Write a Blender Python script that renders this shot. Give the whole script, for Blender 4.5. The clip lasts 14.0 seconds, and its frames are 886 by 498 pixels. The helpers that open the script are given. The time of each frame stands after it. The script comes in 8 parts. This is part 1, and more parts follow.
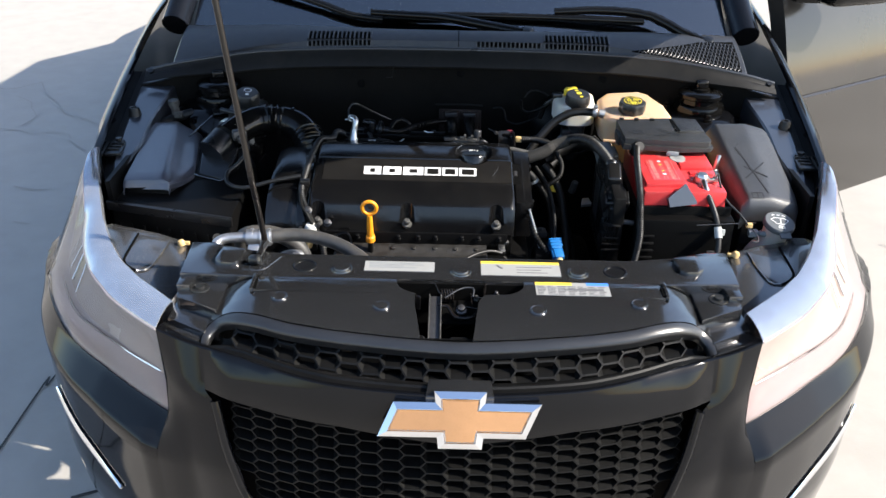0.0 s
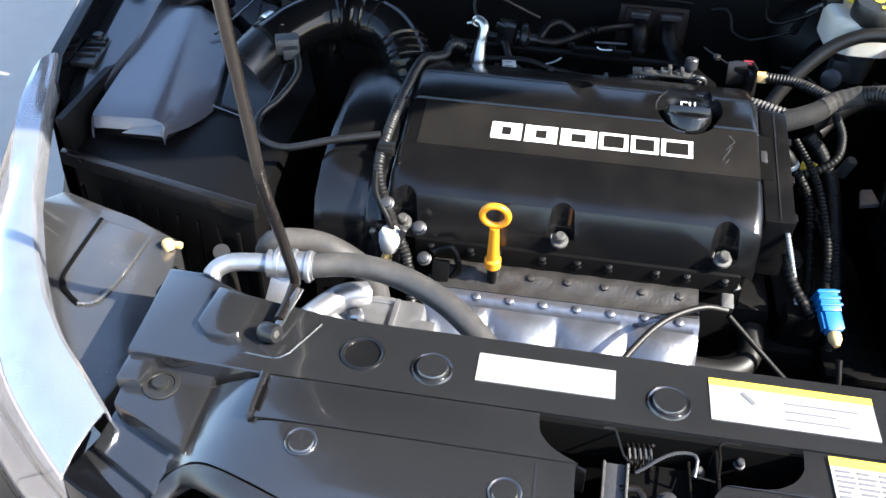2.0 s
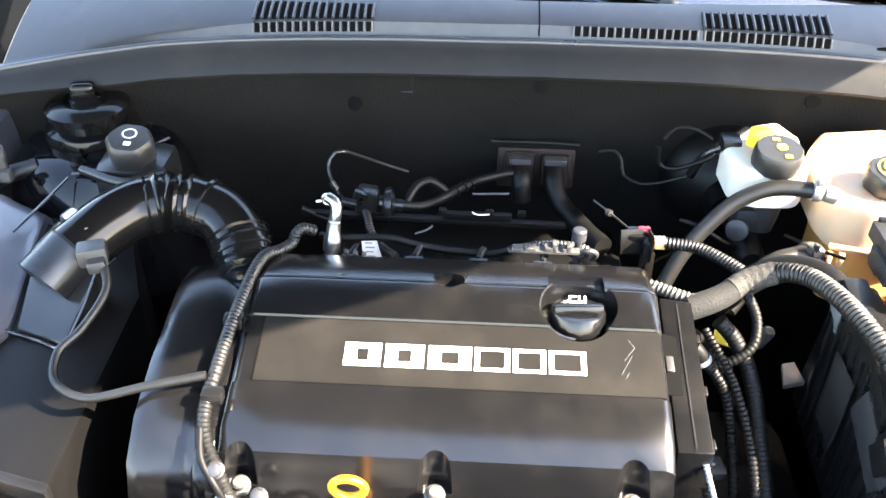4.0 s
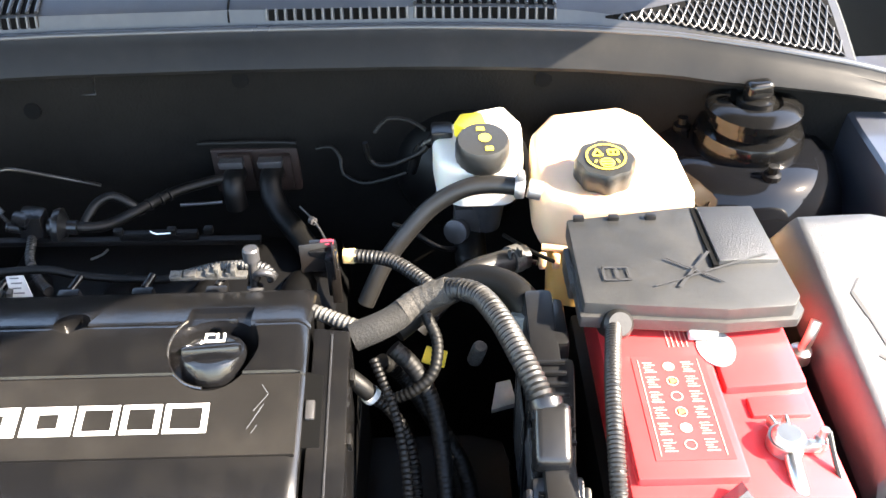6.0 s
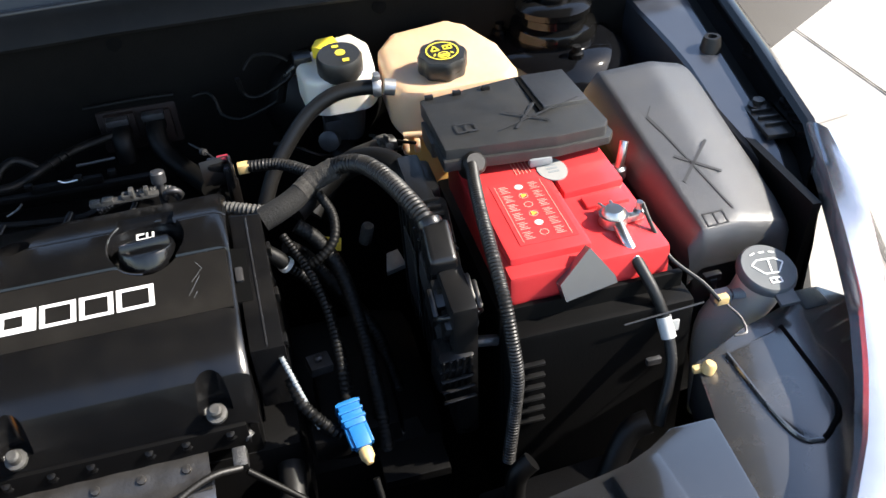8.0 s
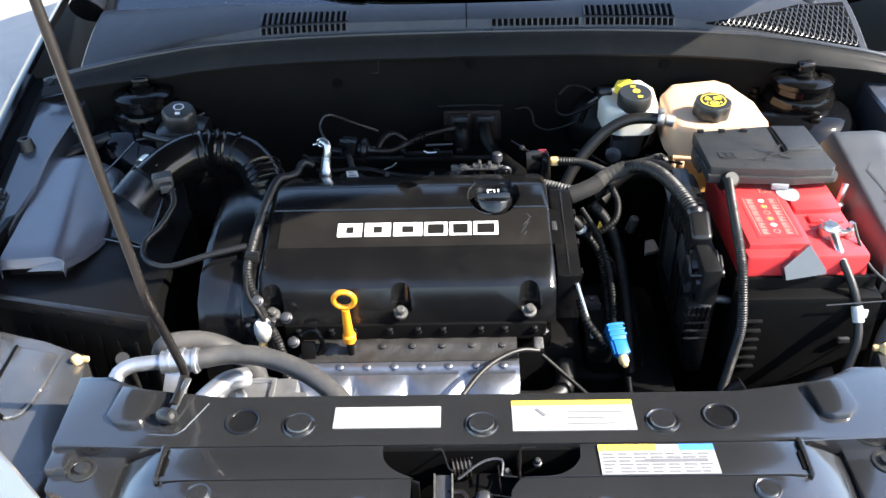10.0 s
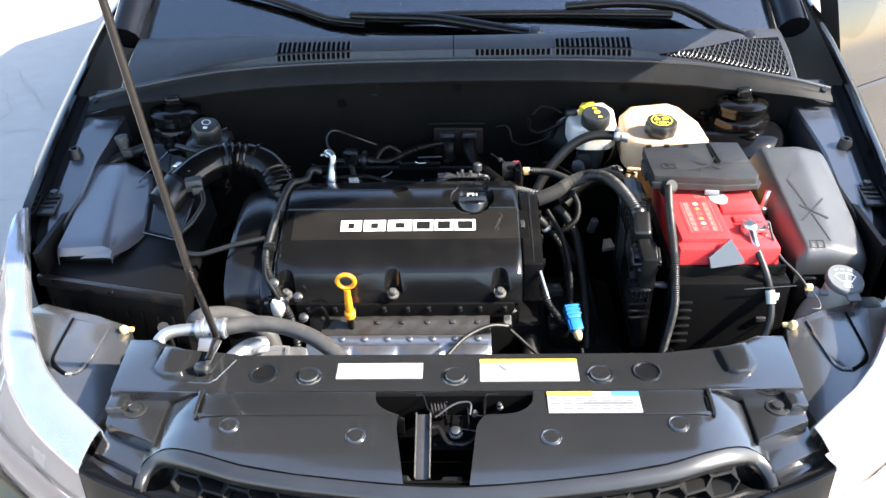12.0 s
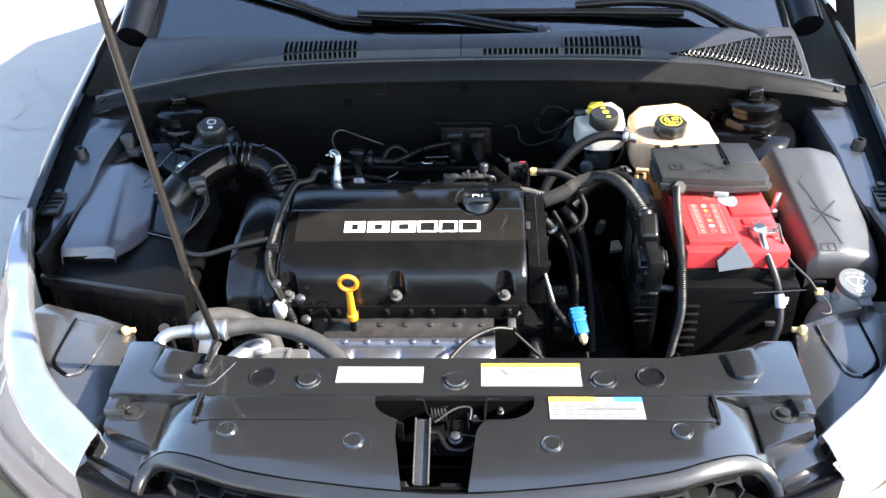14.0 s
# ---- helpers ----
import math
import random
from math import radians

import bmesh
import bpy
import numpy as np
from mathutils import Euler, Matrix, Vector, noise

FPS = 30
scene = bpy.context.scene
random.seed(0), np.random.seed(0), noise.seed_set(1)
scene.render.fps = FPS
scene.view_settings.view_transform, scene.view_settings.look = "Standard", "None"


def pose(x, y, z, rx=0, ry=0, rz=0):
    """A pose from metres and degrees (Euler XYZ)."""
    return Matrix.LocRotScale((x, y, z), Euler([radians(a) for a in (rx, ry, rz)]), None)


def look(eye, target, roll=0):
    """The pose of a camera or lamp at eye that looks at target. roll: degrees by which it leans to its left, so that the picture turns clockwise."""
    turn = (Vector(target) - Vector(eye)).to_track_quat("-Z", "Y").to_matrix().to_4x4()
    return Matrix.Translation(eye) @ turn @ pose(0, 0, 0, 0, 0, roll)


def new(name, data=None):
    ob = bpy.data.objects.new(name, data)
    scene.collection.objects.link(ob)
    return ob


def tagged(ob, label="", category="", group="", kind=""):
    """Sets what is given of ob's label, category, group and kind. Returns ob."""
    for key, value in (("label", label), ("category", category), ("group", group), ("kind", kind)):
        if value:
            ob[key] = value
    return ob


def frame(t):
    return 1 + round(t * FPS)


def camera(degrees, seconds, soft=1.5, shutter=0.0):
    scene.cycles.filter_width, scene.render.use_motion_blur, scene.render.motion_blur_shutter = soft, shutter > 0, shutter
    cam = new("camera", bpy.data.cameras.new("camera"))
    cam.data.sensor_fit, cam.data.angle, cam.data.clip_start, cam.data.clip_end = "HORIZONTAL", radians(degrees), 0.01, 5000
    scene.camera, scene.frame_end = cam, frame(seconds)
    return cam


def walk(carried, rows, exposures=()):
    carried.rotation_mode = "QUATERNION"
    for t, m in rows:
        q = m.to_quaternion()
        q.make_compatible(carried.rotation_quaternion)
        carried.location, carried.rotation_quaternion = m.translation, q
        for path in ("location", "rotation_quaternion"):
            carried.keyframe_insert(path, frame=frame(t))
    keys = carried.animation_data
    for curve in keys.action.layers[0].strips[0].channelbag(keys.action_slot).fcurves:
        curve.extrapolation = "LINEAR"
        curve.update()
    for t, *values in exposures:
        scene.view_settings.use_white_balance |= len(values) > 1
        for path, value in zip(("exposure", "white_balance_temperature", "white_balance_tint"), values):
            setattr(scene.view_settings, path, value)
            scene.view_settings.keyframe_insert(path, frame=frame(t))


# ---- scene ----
cam = camera(53.1, 14.0)
PATH = [
    (0, (-0.022, -1.13, 1.524), (-0.031, 0.619, 0.554), 1.1),
    (0.5, (-0.047, -0.938, 1.486), (-0.02, 0.782, 0.465), 0.3),
    (1, (-0.004, -0.655, 1.451), (-0.051, 0.936, 0.24), -2.5),
    (1.5, (-0.02, -0.491, 1.345), (-0.168, 1.09, 0.128), -0.0),
    (2, (-0.115, -0.331, 1.33), (-0.35, 1.189, 0.051), 1.3),
    (2.2, (-0.156, -0.281, 1.323), (-0.403, 1.231, 0.037), 1.5),
    (4.3, (-0.038, -0.021, 1.373), (-0.096, 1.576, 0.171), 0.2),
    (4.5, (-0.008, 0.003, 1.369), (-0.066, 1.585, 0.147), -0.2),
    (5, (0.098, 0.051, 1.352), (0.011, 1.61, 0.102), -1.6),
    (5.5, (0.177, 0.082, 1.34), (0.102, 1.64, 0.088), -2.3),
    (6, (0.232, 0.089, 1.334), (0.236, 1.635, 0.065), -1.4),
    (6.5, (0.27, 0.073, 1.318), (0.366, 1.598, 0.027), -2.4),
    (7, (0.267, 0.018, 1.313), (0.461, 1.531, 0.019), -4.1),
    (7.5, (0.232, -0.053, 1.315), (0.508, 1.449, 0.023), -4.8),
    (8, (0.179, -0.138, 1.325), (0.499, 1.391, 0.076), -4.4),
    (8.5, (0.093, -0.226, 1.342), (0.35, 1.369, 0.163), -3.4),
    (9, (-0.007, -0.297, 1.377), (0.142, 1.323, 0.213), -0.9),
    (9.2, (-0.015, -0.33, 1.404), (0.053, 1.296, 0.243), -1.0),
    (11.3, (0.023, -0.733, 1.532), (-0.07, 0.952, 0.459), -2.3),
    (11.5, (0.028, -0.73, 1.549), (-0.055, 0.937, 0.447), -2.0),
    (12, (0.023, -0.75, 1.572), (-0.034, 0.928, 0.484), -1.6),
    (12.5, (0.025, -0.746, 1.572), (-0.056, 0.931, 0.485), -1.9),
    (13, (0.035, -0.743, 1.571), (-0.06, 0.933, 0.483), -2.1),
    (13.5, (0.046, -0.738, 1.572), (-0.052, 0.94, 0.488), -2.3),
    (14, (0.045, -0.732, 1.568), (-0.051, 0.942, 0.477), -2.1),
]
walk(cam, [(t, look(eye, target, roll)) for t, eye, target, roll in PATH],
     [(0.0, 1.27, 6400, 10), (1.0, 1.85, 6300, 10), (1.5, 2.20, 6300, 10), (2.2, 2.22, 6300, 10), (4.3, 4.15, 7500, 12), (5.4, 4.08, 7500, 12), (6.0, 3.50, 7200, 12), (6.5, 3.24, 6850, 11), (7.0, 2.46, 6700, 10),
      (7.5, 1.58, 6600, 10), (8.5, 1.58, 6450, 10), (9.2, 1.84, 6350, 10), (11.3, 2.38, 6500, 10), (14.0, 2.38, 6500, 10)])

# ---------- world, sun, exposure ----------
SUN_TO = Vector((1.22, -0.27, 1.0)).normalized()
world = bpy.data.worlds.new("world")
scene.world = world
world.use_nodes = True
wn = world.node_tree
sky = wn.nodes.new("ShaderNodeTexSky")
sky.sky_type = 'NISHITA'
sky.sun_disc = False
sky.sun_elevation = math.asin(SUN_TO.z)
sky.sun_rotation = math.atan2(SUN_TO.x, SUN_TO.y)
wn.nodes["Background"].inputs["Strength"].default_value = 0.138
wn.links.new(sky.outputs[0], wn.nodes["Background"].inputs["Color"])
sun_data = bpy.data.lights.new("sun", 'SUN')
sun_data.energy = 4.4
sun_data.angle = radians(0.55)
sun_data.color = (1.0, 0.93, 0.82)
sun = new("sun", sun_data)
sun.matrix_world = look(SUN_TO * 20, (0, 0, 0))


# ---------- materials ----------
def surface(name, col, rough=0.5, metal=0.0, col2=None, scale=60.0, amount=0.5, bump=0.0, bump_scale=900.0,
            coat=0.0, dirt=0.0, dirt_col=(0.25, 0.22, 0.18), sss=0.0, island=False, spec=0.5, transmission=0.0):
    """Principled surface with grain at two scales, uneven gloss and fine relief."""
    m = bpy.data.materials.new(name)
    m.use_nodes = True
    n, l = m.node_tree.nodes, m.node_tree.links
    b = n["Principled BSDF"]
    tc = n.new("ShaderNodeTexCoord")
    big = n.new("ShaderNodeTexNoise")
    big.inputs["Scale"].default_value = scale * 0.12
    big.inputs["Detail"].default_value = 5
    fine = n.new("ShaderNodeTexNoise")
    fine.inputs["Scale"].default_value = scale
    fine.inputs["Detail"].default_value = 4
    for t in (big, fine):
        l.new(tc.outputs["Object"], t.inputs["Vector"])
    mix = n.new("ShaderNodeMixRGB")
    mix.inputs[1].default_value = (*col, 1)
    c2 = col2 or tuple(c * 0.72 for c in col)
    mix.inputs[2].default_value = (*c2, 1)
    add = n.new("ShaderNodeMath")
    add.operation = 'MULTIPLY'
    l.new(big.outputs["Fac"], add.inputs[0])
    l.new(fine.outputs["Fac"], add.inputs[1])
    ramp = n.new("ShaderNodeMapRange")
    ramp.inputs[1].default_value, ramp.inputs[2].default_value = 0.12, 0.42
    ramp.inputs[3].default_value, ramp.inputs[4].default_value = 0.0, amount
    l.new(add.outputs[0], ramp.inputs[0])
    l.new(ramp.outputs[0], mix.inputs[0])
    out = mix.outputs[0]
    if dirt > 0:
        d = n.new("ShaderNodeTexNoise")
        d.inputs["Scale"].default_value = 14.0
        d.inputs["Detail"].default_value = 9
        d.inputs["Roughness"].default_value = 0.7
        l.new(tc.outputs["Object"], d.inputs["Vector"])
        dr = n.new("ShaderNodeMapRange")
        dr.inputs[1].default_value, dr.inputs[2].default_value = 0.48, 0.75
        dr.inputs[3].default_value, dr.inputs[4].default_value = 0.0, dirt
        l.new(d.outputs["Fac"], dr.inputs[0])
        dm = n.new("ShaderNodeMixRGB")
        dm.inputs[2].default_value = (*dirt_col, 1)
        l.new(dr.outputs[0], dm.inputs[0])
        l.new(out, dm.inputs[1])
        out = dm.outputs[0]
    l.new(out, b.inputs["Base Color"])
    rr = n.new("ShaderNodeMapRange")
    rr.inputs[3].default_value, rr.inputs[4].default_value = max(0.02, rough * 0.8), min(1, rough * 1.25)
    l.new(big.outputs["Fac"], rr.inputs[0])
    l.new(rr.outputs[0], b.inputs["Roughness"])
    b.inputs["Metallic"].default_value = metal
    b.inputs["Coat Weight"].default_value = coat
    b.inputs["Coat Roughness"].default_value = 0.03
    b.inputs["Specular IOR Level"].default_value = spec
    if transmission:
        b.inputs["Transmission Weight"].default_value = transmission
    if sss:
        b.inputs["Subsurface Weight"].default_value = sss
        b.inputs["Subsurface Radius"].default_value = (0.03, 0.018, 0.008)
        b.inputs["Subsurface Scale"].default_value = 0.6
    if bump:
        bn = n.new("ShaderNodeTexNoise")
        bn.inputs["Scale"].default_value = bump_scale
        bn.inputs["Detail"].default_value = 3
        l.new(tc.outputs["Object"], bn.inputs["Vector"])
        bp = n.new("ShaderNodeBump")
        bp.inputs["Strength"].default_value = bump
        bp.inputs["Distance"].default_value = 0.001
        l.new(bn.outputs["Fac"], bp.inputs["Height"])
        l.new(bp.outputs["Normal"], b.inputs["Normal"])
    return m


def clear_glass(name, tint=(0.9, 0.95, 1.0), gloss=1.0):
    """Thin clear pane: see-through, with a gloss that grows at grazing angles."""
    m = bpy.data.materials.new(name)
    m.use_nodes = True
    n, l = m.node_tree.nodes, m.node_tree.links
    n.remove(n["Principled BSDF"])
    tr, gl, mx, fr = (n.new("ShaderNodeBsdfTransparent"), n.new("ShaderNodeBsdfGlossy"), n.new("ShaderNodeMixShader"), n.new("ShaderNodeFresnel"))
    tr.inputs[0].default_value = (*tint, 1)
    gl.inputs["Roughness"].default_value = 0.02
    fr.inputs["IOR"].default_value = 1.5
    mul = n.new("ShaderNodeMath")
    mul.operation = 'MULTIPLY'
    mul.use_clamp = True
    mul.inputs[1].default_value = gloss
    l.new(fr.outputs[0], mul.inputs[0])
    l.new(mul.outputs[0], mx.inputs[0])
    l.new(tr.outputs[0], mx.inputs[1])
    l.new(gl.outputs[0], mx.inputs[2])
    l.new(mx.outputs[0], n["Material Output"].inputs[0])
    return m


M_PAINT = surface("black_paint", (0.003, 0.0032, 0.004), 0.06, 0.0, (0.005, 0.0053, 0.0062), 300, 0.6, 0.015, 60, spec=0.27)
# Brown base holds the yard's reflection, under a faint blotchy layer of dust.
M_DOOR = surface("dusty_yard_tinted_paint", (0.030, 0.0275, 0.025), 0.12, 0.0, (0.040, 0.037, 0.034), 6, 0.6, 0.02, 40, dirt=0.06, dirt_col=(0.09, 0.08, 0.07), spec=0.6)
M_SHIELD = surface("satin_black_plastic", (0.014, 0.0143, 0.0152), 0.15, 0.0, (0.019, 0.0193, 0.0202), 120, 0.6, 0.03, 1400, coat=0.6, dirt=0.05, dirt_col=(0.05, 0.045, 0.04), spec=1.0)
M_LIP = surface("satin_lip_plastic", (0.012, 0.0122, 0.0130), 0.30, 0.0, (0.017, 0.017, 0.018), 120, 0.6, 0.10, 900, dirt=0.04, dirt_col=(0.05, 0.045, 0.04), spec=0.7)
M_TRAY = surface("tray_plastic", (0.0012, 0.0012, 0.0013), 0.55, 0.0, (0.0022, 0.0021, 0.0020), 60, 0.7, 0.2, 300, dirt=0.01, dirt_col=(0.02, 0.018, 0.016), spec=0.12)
M_COVER = surface("engine_cover_plastic", (0.0040, 0.0040, 0.0044), 0.17, 0.0, (0.006, 0.006, 0.0064), 160, 0.6, 0.06, 1500, dirt=0.02)
M_BLACK = surface("black_plastic", (0.005, 0.005, 0.0055), 0.28, 0.0, (0.008, 0.008, 0.008), 90, 0.7, 0.08, 900, dirt=0.03)
M_RUBBER = surface("black_rubber", (0.0050, 0.0048, 0.0046), 0.46, 0.0, (0.009, 0.0082, 0.0076), 130, 0.7, 0.15, 500, dirt=0.04, dirt_col=(0.06, 0.05, 0.04), spec=0.45)
M_LOOM = surface("dull_black_sleeve", (0.0018, 0.0018, 0.0018), 0.5, 0.0, (0.0035, 0.0033, 0.0030), 150, 0.7, 0.2, 600, dirt=0.010, spec=0.22)
M_HOSE = surface("grey_hose_rubber", (0.044, 0.042, 0.040), 0.50, 0.0, (0.030, 0.029, 0.029), 140, 0.7, 0.2, 700, dirt=0.25)
# Far darker than bare metal: the covered bay's shade is in the colour.
M_DARK = surface("shaded_bay_black", (0.0018, 0.0018, 0.002), 0.45, 0.0, (0.0035, 0.0032, 0.003), 30, 0.8, 0.2, 300, dirt=0.02, dirt_col=(0.02, 0.018, 0.016), spec=0.2)
M_TEX = surface("grained_grey_plastic", (0.010, 0.0102, 0.011), 0.38, 0.0, (0.016, 0.016, 0.016), 220, 0.7, 1.0, 800, dirt=0.05, spec=1.0)
M_BAND = surface("satin_band_plastic", (0.0085, 0.0078, 0.0072), 0.30, 0.0, (0.012, 0.011, 0.010), 200, 0.6, 0.05, 1500, dirt=0.03, spec=0.45)
M_LID = surface("grained_lid_plastic", (0.016, 0.0163, 0.0165), 0.45, 0.0, (0.025, 0.025, 0.025), 220, 0.7, 0.5, 1300, dirt=0.08)
M_RED = surface("red_battery_plastic", (0.60, 0.042, 0.044), 0.30, 0.0, (0.50, 0.030, 0.032), 40, 0.5, 0.05, 900, coat=0.3)
M_FADED = surface("faded_print", (0.78, 0.36, 0.30), 0.4, 0.0, (0.72, 0.22, 0.17), 200, 0.7)
M_TANK = surface("amber_tank_plastic", (0.62, 0.435, 0.285), 0.40, 0.0, (0.52, 0.345, 0.21), 22, 0.7, 0.08, 400, sss=0.35)
M_WHITE = surface("milky_plastic", (0.60, 0.58, 0.52), 0.42, 0.0, (0.48, 0.46, 0.41), 22, 0.6, 0.08, 400, sss=0.25)
M_CAP = surface("moulded_cap_plastic", (0.014, 0.014, 0.013), 0.38, 0.0, (0.02, 0.02, 0.02), 120, 0.6, 0.2, 1200)
M_YELLOW = surface("yellow_print", (0.75, 0.62, 0.05), 0.5, 0.0, (0.68, 0.52, 0.04), 90, 0.5)
M_DIP = surface("orange_yellow_dipstick_plastic", (0.85, 0.31, 0.012), 0.36, 0.0, (0.75, 0.25, 0.01), 60, 0.5)
M_FLANGE = surface("stained_shield_metal", (0.10, 0.096, 0.092), 0.42, 0.8, (0.04, 0.035, 0.031), 60, 0.9, 0.5, 260, dirt=0.5, dirt_col=(0.06, 0.05, 0.04))
M_ALU = surface("cast_aluminium", (0.50, 0.50, 0.51), 0.42, 0.9, (0.33, 0.33, 0.34), 60, 0.7, 0.3, 500, dirt=0.3, dirt_col=(0.12, 0.11, 0.1))
M_FOIL = surface("heat_shield_metal", (0.24, 0.255, 0.29), 0.40, 0.9, (0.14, 0.14, 0.155), 45, 0.9, 0.35, 200, dirt=0.45, dirt_col=(0.10, 0.08, 0.065))
M_STEEL = surface("bare_steel", (0.62, 0.61, 0.58), 0.3, 1.0, (0.45, 0.43, 0.4), 90, 0.6, 0.1, 500)
M_CHROME = surface("chrome", (0.82, 0.83, 0.85), 0.07, 1.0, (0.75, 0.76, 0.78), 60, 0.4)
M_GOLD = surface("gold_emblem", (0.42, 0.21, 0.085), 0.4, 0.2, (0.36, 0.18, 0.07), 500, 0.7, 0.08, 2500, coat=0.5)
M_BLUE = surface("blue_connector_plastic", (0.015, 0.15, 0.40), 0.4, 0.0, (0.01, 0.11, 0.32), 120, 0.6)
M_CREAM = surface("cream_plastic", (0.66, 0.46, 0.20), 0.45, 0.0, (0.5, 0.34, 0.14), 120, 0.5)
M_GREYTAG = surface("worn_white_tag", (0.50, 0.50, 0.48), 0.5, 0.0, (0.34, 0.34, 0.32), 160, 0.6)
M_EDGE = surface("glossy_edge", (0.02, 0.02, 0.021), 0.12, 0.0, None, 100, 0.4, coat=0.6, spec=1.0)
M_PRINT = surface("white_print", (0.82, 0.82, 0.80), 0.5, 0.0, (0.70, 0.70, 0.68), 260, 0.5)
M_PAPER = surface("sticker_paper", (0.30, 0.297, 0.285), 0.5, 0.0, (0.25, 0.246, 0.235), 60, 0.5)
M_INK = surface("sticker_ink", (0.12, 0.12, 0.13), 0.6, 0.0, None, 90, 0.4)
M_YSTICK = surface("yellow_sticker_band", (0.85, 0.60, 0.06), 0.5, 0.0, None, 90, 0.3)
M_BSTICK = surface("blue_sticker_band", (0.06, 0.22, 0.72), 0.5, 0.0, None, 90, 0.3)
M_TEAL = surface("pale_blue_print", (0.35, 0.68, 0.74), 0.5, 0.0, None, 90, 0.3)
M_SCRATCH = surface("scratched_plastic", (0.07, 0.075, 0.08), 0.5, 0.0, (0.05, 0.05, 0.055), 200, 0.5)
M_WCAP = surface("mid_grey_cap_plastic", (0.105, 0.115, 0.12), 0.5, 0.0, (0.08, 0.085, 0.09), 120, 0.5, 0.15, 900, spec=0.4)
M_GREYCAP = surface("grey_cap_plastic", (0.22, 0.24, 0.25), 0.45, 0.0, (0.17, 0.18, 0.19), 120, 0.5, 0.15, 900)
M_REFLECT = surface("lamp_reflector", (0.80, 0.79, 0.78), 0.16, 0.85, (0.62, 0.60, 0.58), 18, 0.8, 0.05, 80)
M_BEZEL = surface("lamp_bezel", (0.46, 0.38, 0.335), 0.26, 0.15, (0.40, 0.33, 0.30), 30, 0.9, 0.1, 60)
M_BEZEL2 = surface("lamp_lower_trim", (0.33, 0.265, 0.265), 0.3, 0.1, (0.32, 0.27, 0.27), 30, 0.7)
M_LAMPTOP = surface("lamp_top_silver", (0.50, 0.52, 0.56), 0.2, 0.75, (0.40, 0.41, 0.45), 40, 0.8, 0.05, 200)
M_LENS = clear_glass("lamp_lens", (0.97, 0.97, 0.98), 1.0)
M_GLASS = clear_glass("window_glass", (0.55, 0.62, 0.66), 4.0)
M_SIGN = surface("moulded_sign", (0.024, 0.024, 0.025), 0.5, 0.0, None, 120, 0.4)
M_SEAL = surface("seal_rubber", (0.0042, 0.0041, 0.0039), 0.5, 0.0, (0.009, 0.0085, 0.008), 60, 0.7, 0.1, 900, dirt=0.03, spec=0.25)
M_RAIL = surface("dark_rail_paint", (0.026, 0.029, 0.038), 0.32, 0.0, (0.034, 0.037, 0.045), 80, 0.6, 0.03, 500, coat=0.5, spec=1.0)
M_LINER = surface("liner_plastic", (0.032, 0.033, 0.035), 0.24, 0.0, (0.044, 0.044, 0.045), 60, 0.7, 0.1, 700, coat=0.6, dirt=0.10, spec=1.0)
# Paler copy of the grained plastic: the fuse lid's sunlight is in the colour.
M_FUSE = surface("sunlit_grained_plastic", (0.024, 0.0245, 0.026), 0.40, 0.0, (0.034, 0.034, 0.035), 220, 0.7, 0.45, 1000, dirt=0.05, spec=1.0)
M_DUST = surface("dusty_tape_band", (0.040, 0.036, 0.031), 0.8, 0.0, (0.012, 0.011, 0.010), 160, 1.0, 0.9, 500)
M_BRAID = surface("grey_braided_sleeve", (0.09, 0.087, 0.08), 0.5, 0.3, (0.03, 0.029, 0.028), 260, 0.9, 0.8, 700)
M_UNIT = surface("grey_cast_unit", (0.07, 0.07, 0.074), 0.4, 0.6, (0.04, 0.04, 0.043), 90, 0.8, 0.3, 500, dirt=0.1)
M_COOL = surface("coolant_amber", (0.72, 0.40, 0.13), 0.4, 0.0, (0.60, 0.31, 0.08), 22, 0.7, 0.08, 400, sss=0.3)
# Near-black that stands for the shade inside gaps, slots and wells.
M_HOLE = surface("shade_black", (0.0008, 0.0008, 0.0008), 0.8, 0.0, None, 60, 0.4, spec=0.1)
M_ROD = surface("dull_rod_steel", (0.014, 0.011, 0.010), 0.28, 0.5, (0.022, 0.020, 0.018), 120, 0.7, 0.05, 400)
M_GLOSSRUB = surface("glossy_rubber", (0.003, 0.003, 0.0031), 0.14, 0.0, (0.0045, 0.0045, 0.0045), 130, 0.7, 0.04, 500, dirt=0.02, spec=0.28)
# Bluish and pale: the sky's sheen on the lid is in the colour.
M_AIRLID = surface("sky_tinted_lid_plastic", (0.048, 0.050, 0.064), 0.32, 0.0, (0.060, 0.062, 0.076), 90, 0.6, 0.05, 900, coat=0.5, dirt=0.05, spec=1.0)
M_COWL = surface("weathered_grey_plastic", (0.024, 0.024, 0.026), 0.32, 0.0, (0.034, 0.034, 0.035), 60, 0.7, 0.12, 900, dirt=0.08)
M_CRACK = surface("faint_crack", (0.36, 0.33, 0.295), 0.9, 0.0, (0.27, 0.25, 0.22), 40, 0.7)
M_TAPE = surface("cloth_tape", (0.0025, 0.0024, 0.0023), 0.85, 0.0, (0.008, 0.0075, 0.007), 110, 0.7, 0.8, 400, dirt=0.03, dirt_col=(0.05, 0.045, 0.04))
M_PAD = surface("bulkhead_felt", (0.0070, 0.0065, 0.0058), 0.75, 0.0, (0.0040, 0.0038, 0.0035), 40, 0.8, 0.5, 300, dirt=0.10, dirt_col=(0.012, 0.011, 0.010), spec=0.06)
